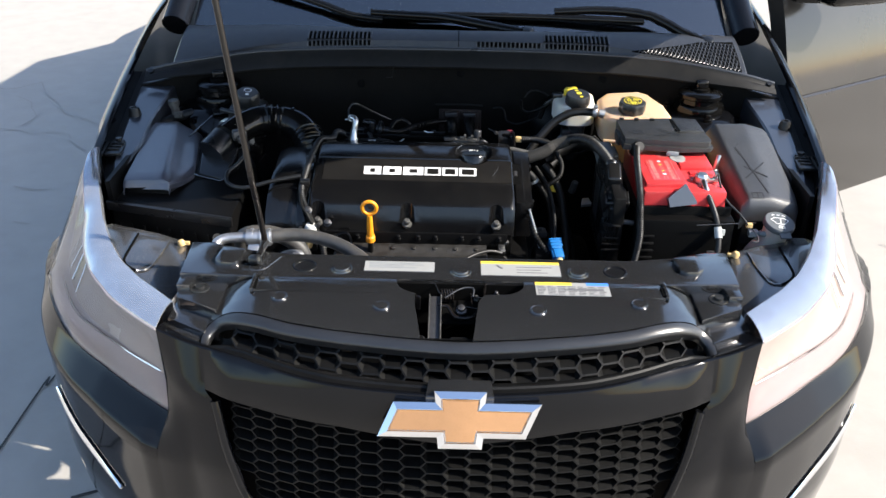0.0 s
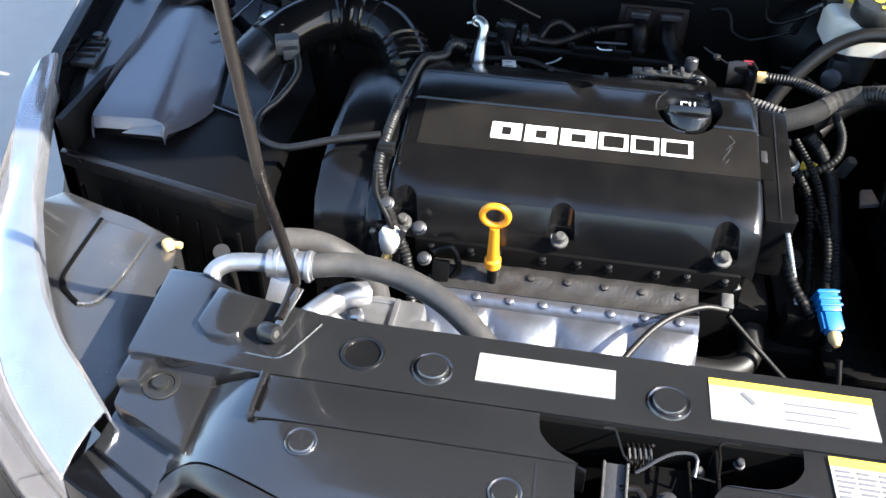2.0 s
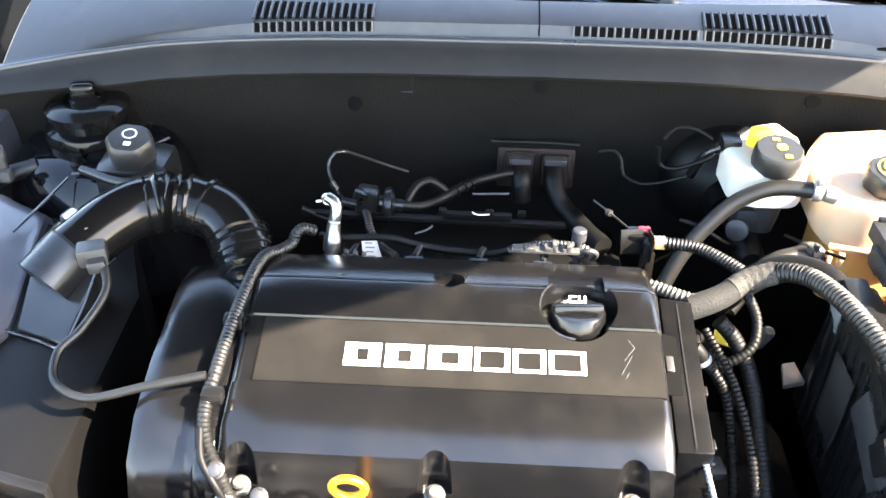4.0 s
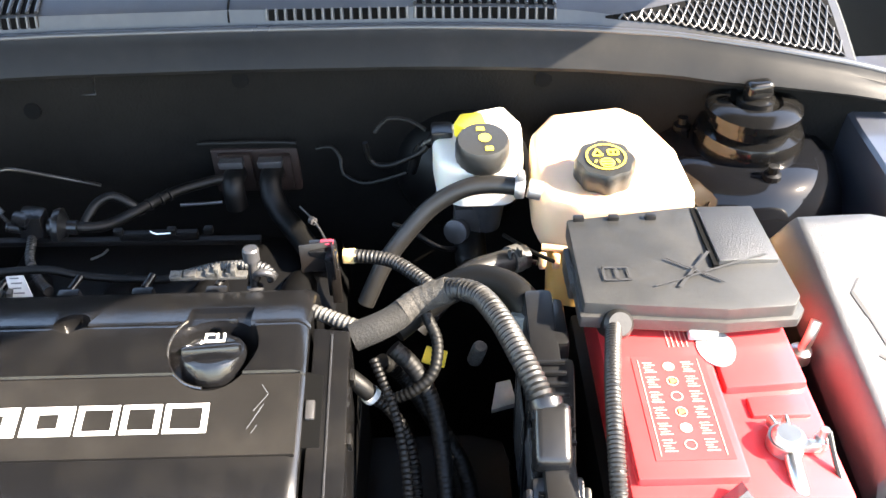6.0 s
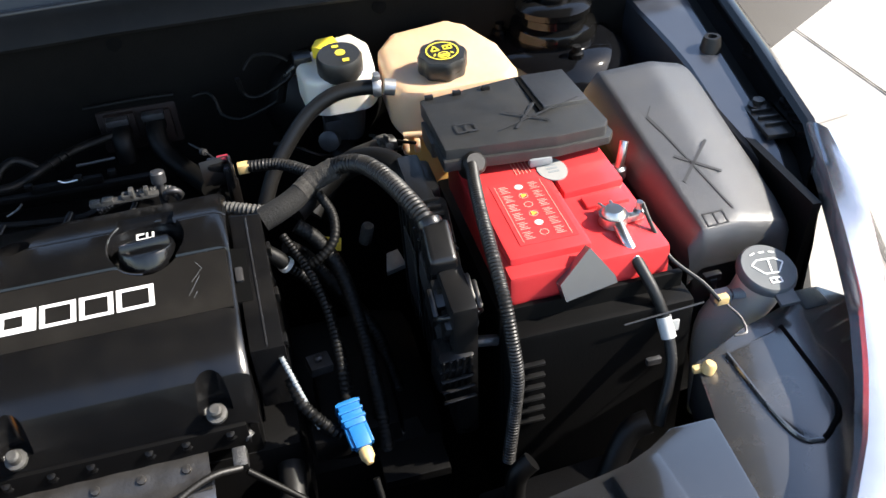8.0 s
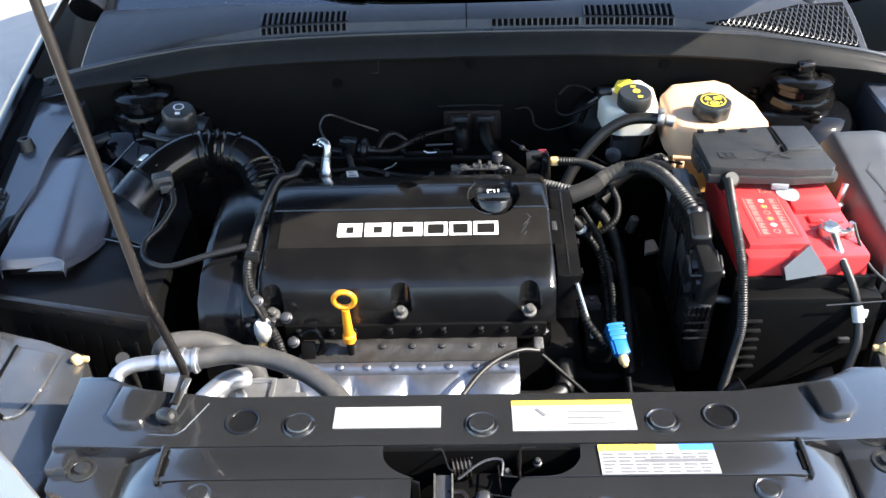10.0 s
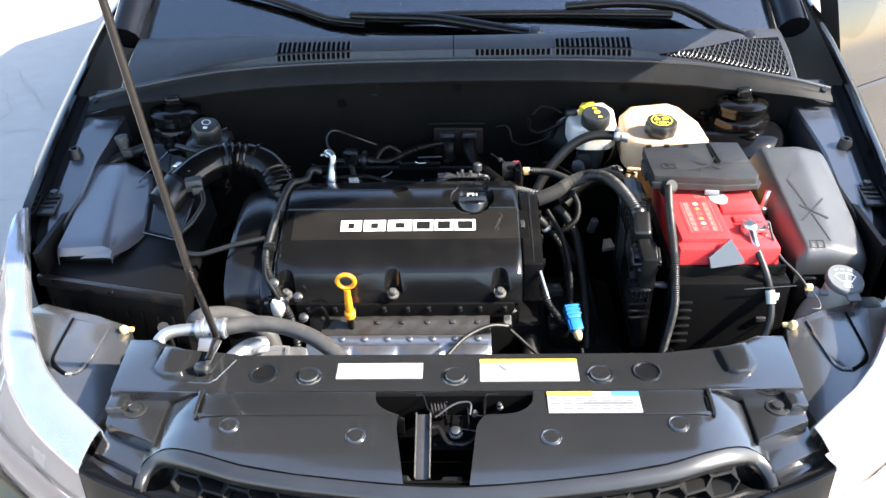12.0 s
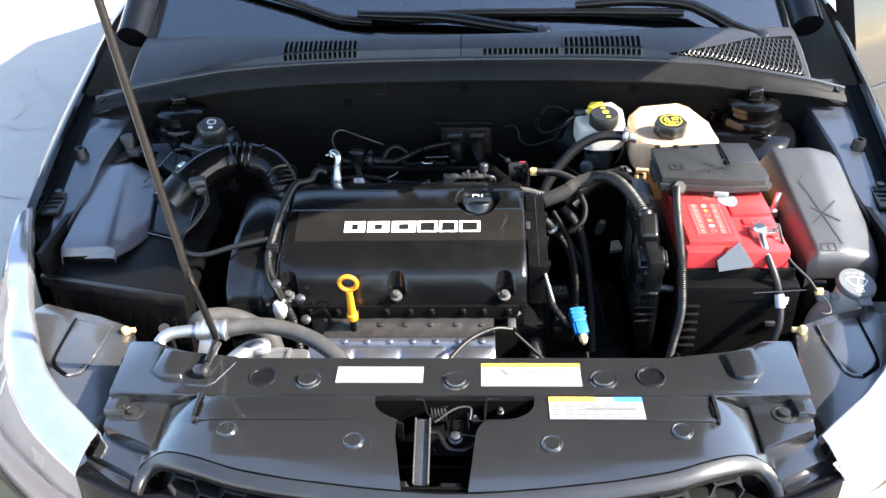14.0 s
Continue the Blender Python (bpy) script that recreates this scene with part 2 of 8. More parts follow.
# Paler than the seal: the bead's bright reflected line is in the colour.
M_BEAD = surface("bead_highlight_rubber", (0.03, 0.031, 0.034), 0.30, 0.0, (0.022, 0.022, 0.024), 90, 0.6, 0.04, 700, spec=0.8)
M_ORANGE = surface("rusty_bracket", (0.014, 0.0060, 0.0034), 0.65, 0.1, (0.020, 0.0095, 0.006), 60, 0.8, 0.3, 300)


def concrete():
    m = surface("concrete", (0.385, 0.355, 0.315), 0.85, 0.0, (0.325, 0.30, 0.265), 9, 0.8, 0.4, 160, dirt=0.35, dirt_col=(0.38, 0.36, 0.34))
    return m


M_GROUND = concrete()
M_JOINT = surface("dark_joint", (0.05, 0.048, 0.045), 0.9, 0.0, None, 90, 0.5)


# ---------- mesh helpers ----------
def thing(name, at, label, category, group="", kind=""):
    e = new(name)
    e.empty_display_size = 0.05
    e.location = at
    return tagged(e, label, category, group, kind)


def part(name, bm, mat, parent=None, label="", angle=35):
    me = bpy.data.meshes.new(name)
    bmesh.ops.recalc_face_normals(bm, faces=bm.faces)
    bm.to_mesh(me)
    bm.free()
    me.materials.append(mat)
    me.shade_smooth()
    me.set_sharp_from_angle(angle=radians(angle))
    ob = new(name, me)
    if parent is not None:
        ob.parent = parent
        # parts are modelled in place: only a top-level Empty stands off the origin
        ob.matrix_parent_inverse = Matrix.Translation(-parent.location) if parent.parent is None else Matrix.Identity(4)
    if label:
        ob["label"] = label
    return ob


def solo(name, bm, mat, label, category, group="", kind="", angle=35):
    return tagged(part(name, bm, mat, None, "", angle), label, category, group, kind)


def mesh():
    return bmesh.new()


def faces_from(bm, verts, faces):
    vs = [bm.verts.new(v) for v in verts]
    for f in faces:
        try:
            bm.faces.new([vs[i] for i in f])
        except ValueError:
            pass
    return vs


def box(bm, c, s, bev=0.003, rot=(0, 0, 0), top=1.0, seg=2):
    """Box at centre c of size s; top: scale of its upper face."""
    tmp = bmesh.new()
    bmesh.ops.create_cube(tmp, size=1.0)
    for v in tmp.verts:
        k = top if v.co.z > 0 else 1.0
        v.co = Vector((v.co.x * s[0] * k, v.co.y * s[1] * k, v.co.z * s[2]))
    if bev > 0:
        bmesh.ops.bevel(tmp, geom=list(tmp.edges), offset=min(bev, min(s) * 0.45), segments=seg, profile=0.6, affect='EDGES')
    m = pose(*c, *rot)
    bmesh.ops.transform(tmp, matrix=m, verts=tmp.verts)
    merge(bm, tmp)
    return bm


def merge(bm, tmp):
    idx = {}
    for v in tmp.verts:
        idx[v] = bm.verts.new(v.co)
    for f in tmp.faces:
        bm.faces.new([idx[v] for v in f.verts])
    tmp.free()


def prism(bm, pts, z0, z1, bev=0.003, seg=2):
    """Outline pts in plan, from z0 to z1 (numbers, or functions of x, y)."""
    tmp = bmesh.new()
    lo = z0 if callable(z0) else (lambda x, y: z0)
    hi = z1 if callable(z1) else (lambda x, y: z1)
    n = len(pts)
    a = [tmp.verts.new((x, y, lo(x, y))) for x, y in pts]
    b = [tmp.verts.new((x, y, hi(x, y))) for x, y in pts]
    tmp.faces.new(a[::-1])
    top = tmp.faces.new(b)
    for i in range(n):
        tmp.faces.new([a[i], a[(i + 1) % n], b[(i + 1) % n], b[i]])
    if bev > 0:
        ed = list(top.edges) + [e for e in tmp.edges if abs(e.verts[0].co.x - e.verts[1].co.x) < 1e-6 and abs(e.verts[0].co.y - e.verts[1].co.y) < 1e-6]
        bmesh.ops.bevel(tmp, geom=list(set(ed)), offset=bev, segments=seg, profile=0.6, affect='EDGES')
    merge(bm, tmp)
    return bm


def spline(pts, step=0.006):
    """Points along a smooth curve through pts."""
    p = [Vector(q) for q in pts]
    if len(p) == 2:
        k = max(2, int((p[1] - p[0]).length / step))
        return [p[0].lerp(p[1], i / k) for i in range(k + 1)]
    out = []
    for i in range(len(p) - 1):
        a = p[i - 1] if i > 0 else p[0] * 2 - p[1]
        b, c = p[i], p[i + 1]
        d = p[i + 2] if i + 2 < len(p) else p[i + 1] * 2 - p[i]
        k = max(2, int((c - b).length / step))
        for j in range(k):
            t = j / k
            out.append(0.5 * ((2 * b) + (c - a) * t + (2 * a - 5 * b + 4 * c - d) * t * t + (3 * b - a - 3 * c + d) * t ** 3))
    out.append(p[-1])
    return out


def tube(bm, pts, r, n=10, step=0.006, ribs=None, straight=False):
    """Round tube along pts. r: radius or (first, last). ribs: (spacing, depth) of corrugation."""
    if straight:
        line = [Vector(q) for q in pts]
    else:
        if ribs:
            step = ribs[0] / 4
        line = spline(pts, step)
    n = max(n, 12) if (r if not isinstance(r, tuple) else r[0]) > 0.0024 else n
    m = len(line)
    length = [0.0]
    for i in range(1, m):
        length.append(length[-1] + (line[i] - line[i - 1]).length)
    up = Vector((0, 0, 1))
    rings = []
    side = None
    for i, q in enumerate(line):
        t = (line[min(i + 1, m - 1)] - line[max(i - 1, 0)]).normalized()
        if side is None:
            side = t.cross(up if abs(t.z) < 0.9 else Vector((1, 0, 0))).normalized()
        side = (side - t * side.dot(t)).normalized()
        other = t.cross(side)
        f = length[i] / max(length[-1], 1e-6)
        rad = r if not isinstance(r, tuple) else r[0] + (r[1] - r[0]) * f
        if ribs:
            rad += ribs[1] * math.cos(2 * math.pi * length[i] / ribs[0])
        rings.append([bm.verts.new(q + (side * math.cos(a) + other * math.sin(a)) * rad) for a in (2 * math.pi * k / n for k in range(n))])
    for i in range(m - 1):
        for k in range(n):
            bm.faces.new([rings[i][k], rings[i][(k + 1) % n], rings[i + 1][(k + 1) % n], rings[i + 1][k]])
    bm.faces.new(rings[0][::-1])
    bm.faces.new(rings[-1])
    return bm


def lathe(bm, c, prof, n=24, axis=(0, 0, 1), wave=None):
    """Turned shape: prof is (radius, height) pairs along axis from c. wave: (lobes, depth) on the radius."""
    rot = Vector((0, 0, 1)).rotation_difference(Vector(axis).normalized()).to_matrix()
    c = Vector(c)
    rings = []
    for r, h in prof:
        ring = []
        for k in range(n):
            a = 2 * math.pi * k / n
            rr = r * (1 + (wave[1] * math.cos(wave[0] * a) if wave else 0))
            ring.append(bm.verts.new(c + rot @ Vector((rr * math.cos(a), rr * math.sin(a), h))))
        rings.append(ring)
    for i in range(len(rings) - 1):
        for k in range(n):
            bm.faces.new([rings[i][k], rings[i][(k + 1) % n], rings[i + 1][(k + 1) % n], rings[i + 1][k]])
    bm.faces.new(rings[0][::-1])
    bm.faces.new(rings[-1])
    return bm


def sheet(bm, grid, thick=0.0):
    """Surface over a grid of points; with a thickness it becomes a shell."""
    vs = [[bm.verts.new(p) for p in row] for row in grid]
    fs = []
    for i in range(len(vs) - 1):
        for j in range(len(vs[0]) - 1):
            fs.append(bm.faces.new([vs[i][j], vs[i + 1][j], vs[i + 1][j + 1], vs[i][j + 1]]))
    if thick:
        bmesh.ops.recalc_face_normals(bm, faces=fs)
        bmesh.ops.solidify(bm, geom=fs, thickness=thick)
    return bm


def bar_on(bm, o, ux, uy, x0, y0, x1, y1, h=0.0006):
    """A thin raised rectangle on a plane (origin o, axes ux, uy)."""
    o, ux, uy = Vector(o), Vector(ux), Vector(uy)
    nz = ux.cross(uy).normalized() * h
    q = [o + ux * a + uy * b for a, b in ((x0, y0), (x1, y0), (x1, y1), (x0, y1))]
    faces_from(bm, q + [p + nz for p in q], [(0, 3, 2, 1), (4, 5, 6, 7), (0, 1, 5, 4), (1, 2, 6, 5), (2, 3, 7, 6), (3, 0, 4, 7)])
    return bm


def stroke(bm, o, ux, uy, a, b, w, h=0.0006):
    """A raised straight stroke between two points of a plane."""
    a, b = Vector((*a, 0)), Vector((*b, 0))
    d = (b - a).normalized()
    s = Vector((-d.y, d.x, 0)) * w / 2
    o, ux, uy = Vector(o), Vector(ux), Vector(uy)
    nz = ux.cross(uy).normalized() * h
    q = [o + ux * p.x + uy * p.y for p in (a - s, b - s, b + s, a + s)]
    faces_from(bm, q + [p + nz for p in q], [(0, 3, 2, 1), (4, 5, 6, 7), (0, 1, 5, 4), (1, 2, 6, 5), (2, 3, 7, 6), (3, 0, 4, 7)])
    return bm


def ring_on(bm, o, ux, uy, c, r0, r1, h=0.0006, n=24):
    o, ux, uy = Vector(o), Vector(ux), Vector(uy)
    nz = ux.cross(uy).normalized() * h
    cc = o + ux * c[0] + uy * c[1]
    a = [bm.verts.new(cc + nz + (ux * math.cos(t) + uy * math.sin(t)) * r0) for t in (2 * math.pi * k / n for k in range(n))]
    b = [bm.verts.new(cc + nz + (ux * math.cos(t) + uy * math.sin(t)) * r1) for t in (2 * math.pi * k / n for k in range(n))]
    for k in range(n):
        bm.faces.new([a[k], a[(k + 1) % n], b[(k + 1) % n], b[k]])
    return bm


def carve(ob, cutter):
    """Takes the cutter's shape out of ob and drops the cutter."""
    mod = ob.modifiers.new("carve", 'BOOLEAN')
    mod.operation, mod.solver, mod.object = 'DIFFERENCE', 'EXACT', cutter
    dg = bpy.context.evaluated_depsgraph_get()
    me = bpy.data.meshes.new_from_object(ob.evaluated_get(dg))
    ob.modifiers.remove(mod)
    ob.data = me
    bpy.data.objects.remove(cutter)
    me.shade_smooth()
    me.set_sharp_from_angle(angle=radians(28))


# ---------- ground ----------
bm = mesh()
N = 40
xs = sorted(set([-300, -120, -50, -20, -10] + [(-6 + 12 * i / N) for i in range(N + 1)] + [10, 20, 50, 120, 300]))
sheet(bm, [[(x, y + 1, 0.006 * noise.noise((x * 0.5, y * 0.5, 0)) if abs(x) < 7 and abs(y) < 7 else 0.0) for y in xs] for x in xs])
ground = solo("ground", bm, M_GROUND, "pale sunlit concrete yard with joints and cracks", "ground", kind="structure")


def crack(pts, w, seed, mat=None):
    """A narrow dark joint or crack lying in the ground."""
    rnd = random.Random(seed)
    line = spline([(x, y, 0) for x, y in pts], 0.05)
    bm = mesh()
    a = b = None
    for i, q in enumerate(line):
        t = (line[min(i + 1, len(line) - 1)] - line[max(i - 1, 0)]).normalized()
        s = Vector((-t.y, t.x, 0)) * w * rnd.uniform(0.35, 0.6)
        z = 0.006 * noise.noise((q.x * 0.5, (q.y - 1) * 0.5, 0)) + 0.004
        na, nb = bm.verts.new((q.x + s.x, q.y + s.y, z)), bm.verts.new((q.x - s.x, q.y - s.y, z))
        if a:
            bm.faces.new([a, b, nb, na])
        a, b = na, nb
    return part("joint", bm, mat or M_JOINT, ground, "dark narrow joint in the concrete")


crack([(1.90, 2.6), (1.92, 1.5), (1.95, 0.0), (1.97, -3)], 0.007, 1)
crack([(-1.14, -3.0), (-1.125, 0.5), (-1.105, 0.85), (-1.05, 1.8)], 0.006, 2)
crack([(-3.5, -0.9), (-1.0, 0.32), (-0.83, 0.41), (0.5, 1.0)], 0.006, 3)
for k, pts in enumerate(([(-2.25, 2.68), (-1.98, 2.64), (-1.92, 2.60), (-1.80, 2.63), (-1.74, 2.60), (-1.70, 2.52), (-1.6, 2.42)], [(-2.16, 3.32), (-2.05, 3.12), (-1.98, 3.05), (-1.85, 2.85), (-1.78, 2.83), (-1.62, 2.70)], [(-2.20, 3.1), (-2.09, 3.02), (-2.05, 2.93), (-1.98, 2.82), (-2.0, 2.70)], [(-2.6, 3.4), (-2.3, 3.2), (-2.16, 3.32)], [(2.0, 3.0), (2.3, 2.9), (2.6, 2.7), (3.4, 2.3)], [(1.55, 1.72), (1.62, 1.68), (1.75, 1.70)], [(1.50, 1.45), (1.60, 1.43)], [(-1.75, 2.05), (-1.66, 2.02), (-1.60, 2.04)], [(-1.62, 1.75), (-1.55, 1.73)])):
    crack(pts, 0.006, 10 + k, M_CRACK)

# ---------- car body ----------
car = thing("car", (0, 1.9, 0), "black four-door saloon with its bonnet propped open", "car")

PLAN = [(0, -0.085), (0.2, -0.070), (0.35, -0.025), (0.41, 0.005), (0.48, 0.035), (0.61, 0.12), (0.72, 0.22), (0.80, 0.35), (0.84, 0.50), (0.865, 0.75), (0.88, 1.10)]
LEAN_BACK = [0.04, 0.14, 0.37, 0.33, 0.31, 0.42, 0.68, 0.78, 0.50, 0.35, 0.3]


def plan_at(u):
    i = min(int(u), len(PLAN) - 2)
    t = u - i
    p = [Vector((*q, 0)) for q in PLAN]
    a = p[i - 1] if i > 0 else Vector((-p[1].x, p[1].y, 0))
    b, c = p[i], p[i + 1]
    d = p[i + 2] if i + 2 < len(p) else c * 2 - b
    pos = 0.5 * ((2 * b) + (c - a) * t + (2 * a - 5 * b + 4 * c - d) * t * t + (3 * b - a - 3 * c + d) * t ** 3)
    tan = 0.5 * ((c - a) + 2 * (2 * a - 5 * b + 4 * c - d) * t + 3 * (3 * b - a - 3 * c + d) * t * t)
    return pos, Vector((tan.y, -tan.x, 0)).normalized()


def skin(u, z, side=1, out=0.0):
    """A point of the car's nose: u runs round the plan from the middle, z up."""
    pos, nor = plan_at(u)
    lean = float(np.interp(u, range(len(PLAN)), LEAN_BACK))
    if z >= 0.62:
        d = -lean * (z - 0.62)
        nor = Vector((nor.x * float(np.interp(u, [0, 2, 3, 4, 5.2, 6], [1, 0.5, 0, -0.9, 0.6, 1])), nor.y, 0)).normalized()
        if out:
            pos = pos + plan_at(u)[1] * out
            out = 0.0
    else:
        full = float(np.interp(u, [0, 3.4, 4.2, 5.5, 6.5, 7.5, 9], [0.45, 0.45, 1.0, 0.85, 0.6, 0.45, 0.3]))
        zc = CREASE(u)
        zl = LOW(u) if u >= 4 else 0.585
        d = float(np.interp(z, [0.12, 0.22, 0.32, zc - 0.06, zc - 0.003, zc + 0.003, max(zl - 0.004, zc + 0.02), max(zl + 0.03, 0.62)], [-0.03, 0.025, 0.044, 0.047, 0.050, 0.048, 0.006, 0.0])) * full
    p = pos + nor * (d + out)
    return Vector((p.x * side, p.y, z))


CREASE = lambda u: float(np.interp(u, [4, 5, 7, 9], [0.50, 0.532, 0.56, 0.56]))
LOW = lambda u: float(np.interp(u, [4, 5, 6, 7, 7.6, 8.3], [0.560, 0.585, 0.592, 0.610, 0.66, 0.775]))
HIGH = lambda u: float(np.interp(u, [4, 5, 6, 7, 7.6, 8.3], [0.704, 0.705, 0.707, 0.730, 0.762, 0.790]))

# lower bumper under the grille and the bar that carries the emblem
bm = mesh()
sheet(bm, [[skin(abs(s) * 2.6, z, 1 if s >= 0 else -1) for z in np.linspace(0.14, 0.40, 8)] for s in np.linspace(-1, 1, 31)], 0.004)
part("bumper", bm, M_PAINT, car, "glossy black lower bumper")
bm = mesh()
rows = []
for s in np.linspace(-1, 1, 49):
    u, sd = abs(s) * 3.0, 1 if s >= 0 else -1
    zl, zh = float(np.interp(abs(s), [0, 0.3, 1], [0.600, 0.622, 0.626])), 0.690
    col = [skin(u, zl, sd) + Vector((0, 0.016, -0.002)), skin(u, zl, sd) + Vector((0, 0.004, -0.002))]
    col += [skin(u, zl + (zh - zl) * v, sd, 0.005 * math.sin(math.pi * v) * (1 - abs(s) ** 8)) for v in np.linspace(0, 1, 8)]
    e = skin(u, zh, sd)
    col += [e + Vector((0, 0.003, 0.0015)), e + Vector((0, 0.008, 0.001)), e + Vector((0, 0.011, -0.003))]
    rows.append(col)
sheet(bm, rows, 0.003)
part("grille_bar", bm, M_PAINT, car, "glossy black bar across the grille")
# satin ledge behind the bar, below the upper grille
bm = mesh()
rows = []
for s in np.linspace(-1, 1, 49):
    u, sd = abs(s) * 2.97, 1 if s >= 0 else -1
    e = skin(u, 0.690, sd)
    k = float(np.interp(abs(s), [0, 0.8, 1], [1, 1, 0.35]))
    rows.append([e + Vector((0, y * k, z)) for y, z in ((0.009, -0.003), (0.022, -0.003), (0.025, -0.0005), (0.029, -0.0005), (0.032, -0.006), (0.052, -0.016), (0.062, -0.022))])
sheet(bm, rows, 0.003)
part("grille_ledge", bm, M_LOOM, car, "satin black ledge below the upper grille")
bm = mesh()
prism(bm, [(-0.050, -0.086), (0.054, -0.086), (0.050, -0.048), (-0.046, -0.048)], 0.668, lambda x, y: 0.693 + 0.006 * (y + 0.086) / 0.04, 0.004)
part("badge_mount", bm, M_SHIELD, car, "satin black block behind the badge")


def u_of_x(x):
    lo, hi = 0.0, 4.0
    for _ in range(30):
        m = (lo + hi) / 2
        lo, hi = (m, hi) if plan_at(m)[0].x < x else (lo, m)
    return lo


def wing_piece(side):
    """Bumper corner beside the grille and below the headlight."""
    bm = mesh()
    rows = []
    for v in np.linspace(0, 1, 34):
        zz = 0.14 + (0.69 - 0.14) * v
        xin = 0.395 - 0.27 * max(0, 0.625 - max(zz, 0.42)) if zz > 0.40 else 0.33
        u0 = u_of_x(xin) if zz < 0.62 else 2.95
        rows.append([skin(u0 + (4.0 - u0) * s, 0.14 + (0.69 + 0.014 * s * s - 0.14) * v, side, 0.009 * math.sin(math.pi * s) * min(1, (1 - v) * 8)) for s in np.linspace(0, 1, 13)])
    rows.append([p + Vector((0, 0.003, 0.0015)) for p in rows[-1]])
    rows.append([p + Vector((0, 0.009, -0.001)) for p in rows[-1]])
    rows.append([p + Vector((0, 0.022, -0.012)) for p in rows[-1]])
    sheet(bm, rows, 0.004)
    part("bumper_corner", bm, M_PAINT, car, "glossy black bumper corner between grille and headlight")
    bm = mesh()
    sheet(bm, [[skin(u, z, side) for z in list(np.linspace(0.14, CREASE(u) - 0.003, 16)) + list(np.linspace(CREASE(u) + 0.003, LOW(u) - 0.003, 10))] for u in np.linspace(4.0, 8.0, 61)], 0.004)
    part("bumper_side", bm, M_PAINT, car, "glossy black bumper wrapping round below the headlight")


def fog_trim(side):
    """Narrow chrome crescent low in the bumper."""
    bm = mesh()
    rows = []
    for u in np.linspace(4.75, 6.15, 22):
        z0 = float(np.interp(u, [4.75, 5.5, 6.15], [0.352, 0.402, 0.452]))
        h = 0.024 * math.sin(math.pi * (u - 4.70) / 1.5) ** 0.5
        rows.append([skin(u, z0 + h * v, side, 0.003 + 0.004 * math.sin(math.pi * v)) for v in np.linspace(0, 1, 6)])
    sheet(bm, rows, 0.003)
    part("fog_lamp_trim", bm, M_CHROME, car, "bright chrome fog lamp trim")


for sd in (1, -1):
    wing_piece(sd)
    fog_trim(sd)


def headlight(side):
    lift = lambda u: HIGH(u) - LOW(u)
    h = part("headlight", sheet(mesh(), [[skin(u, LOW(u) + lift(u) * v, side, 0.003 * math.sin(math.pi * v)) for v in np.linspace(0, 1, 10)] for u in np.linspace(4.0, 8.3, 40)]), M_LENS, car, "clear headlight lens over a pale beige housing")
    h.visible_shadow = False
    # beige housing above the chrome line, mauve-grey trim below it
    for name, m, v0, v1, lab in (("housing", M_BEZEL, 0.33, 0.995, "pale beige lamp housing"), ("lower_trim", M_BEZEL2, -0.06, 0.33, "mauve-grey lower lamp trim")):
        bm = mesh()
        g = []
        for u in np.linspace(4.03, 8.2, 50):
            fade = min(1, (8.3 - u) * 0.5) * min(1, (u - 3.9) * 2)
            g.append([skin(u, LOW(u) + lift(u) * v, side, -0.007 - 0.020 * fade * max(0.0, math.sin(math.pi * v)) ** 0.7) for v in np.linspace(v0, v1, 9)])
        sheet(bm, g)
        part(name, bm, m, h, lab)
    bm = mesh()
    tube(bm, [skin(u, LOW(u) + lift(u) * (0.34 - 0.05 * (u - 4.3)), side, -0.020) for u in np.linspace(4.25, 7.4, 14)], 0.0022, 6, 0.02)
    part("trim_strip", bm, M_CHROME, h, "thin chrome line")
    # upright fins at the outer end and round bulb housings
    # the fins are added in place of bright upright streaks of light
    for k in range(6):
        u = 6.1 + 0.28 * k
        bm = mesh()
        tube(bm, [skin(u + 0.25 * v, LOW(u) + lift(u) * v, side, -0.016 - 0.004 * math.sin(3 * v)) for v in np.linspace(0.42, 0.93, 6)], 0.0016 + 0.0006 * (k % 2), 6, 0.01)
        part("fin", bm, M_REFLECT, h)
    # top of the lamp, running back to the air guide
    bm = mesh()
    g = []
    ru = [4, 4.5, 5, 5.5, 6, 6.5, 7, 7.7, 8.25]
    rear = [(0.480, 0.120, 0.720), (0.522, 0.160, 0.720), (0.562, 0.196, 0.721), (0.606, 0.246, 0.722), (0.646, 0.306, 0.730), (0.682, 0.375, 0.748), (0.712, 0.45, 0.762), (0.745, 0.54, 0.778), (0.764, 0.605, 0.790)]
    for u in np.linspace(4.0, 8.25, 30):
        b = Vector([float(np.interp(u, ru, [q[k] for q in rear])) for k in range(3)])
        b.x *= side
        a = skin(u, HIGH(u), side, 0.0)
        g.append([a + Vector((0, 0, -0.002))] + [a.lerp(b, q) + Vector((0, 0, z)) for q, z in ((0.04, 0.002), (0.35, 0.006), (0.7, 0.005), (0.95, 0.001), (1.0, -0.003))] + [b + Vector((0, 0.002, -0.03))])
    sheet(bm, g, 0.002)
    part("lamp_top", bm, M_LAMPTOP, h, "pale silver-white top of the lamp")
    bm = mesh()
    tube(bm, [skin(u, HIGH(u), side, 0.001) + Vector((0, 0, 0.001)) for u in np.linspace(4.0, 8.25, 18)], 0.0016, 6, 0.02)
    part("lens_seam", bm, M_BEZEL2, h)


for sd in (1, -1):
    headlight(sd)


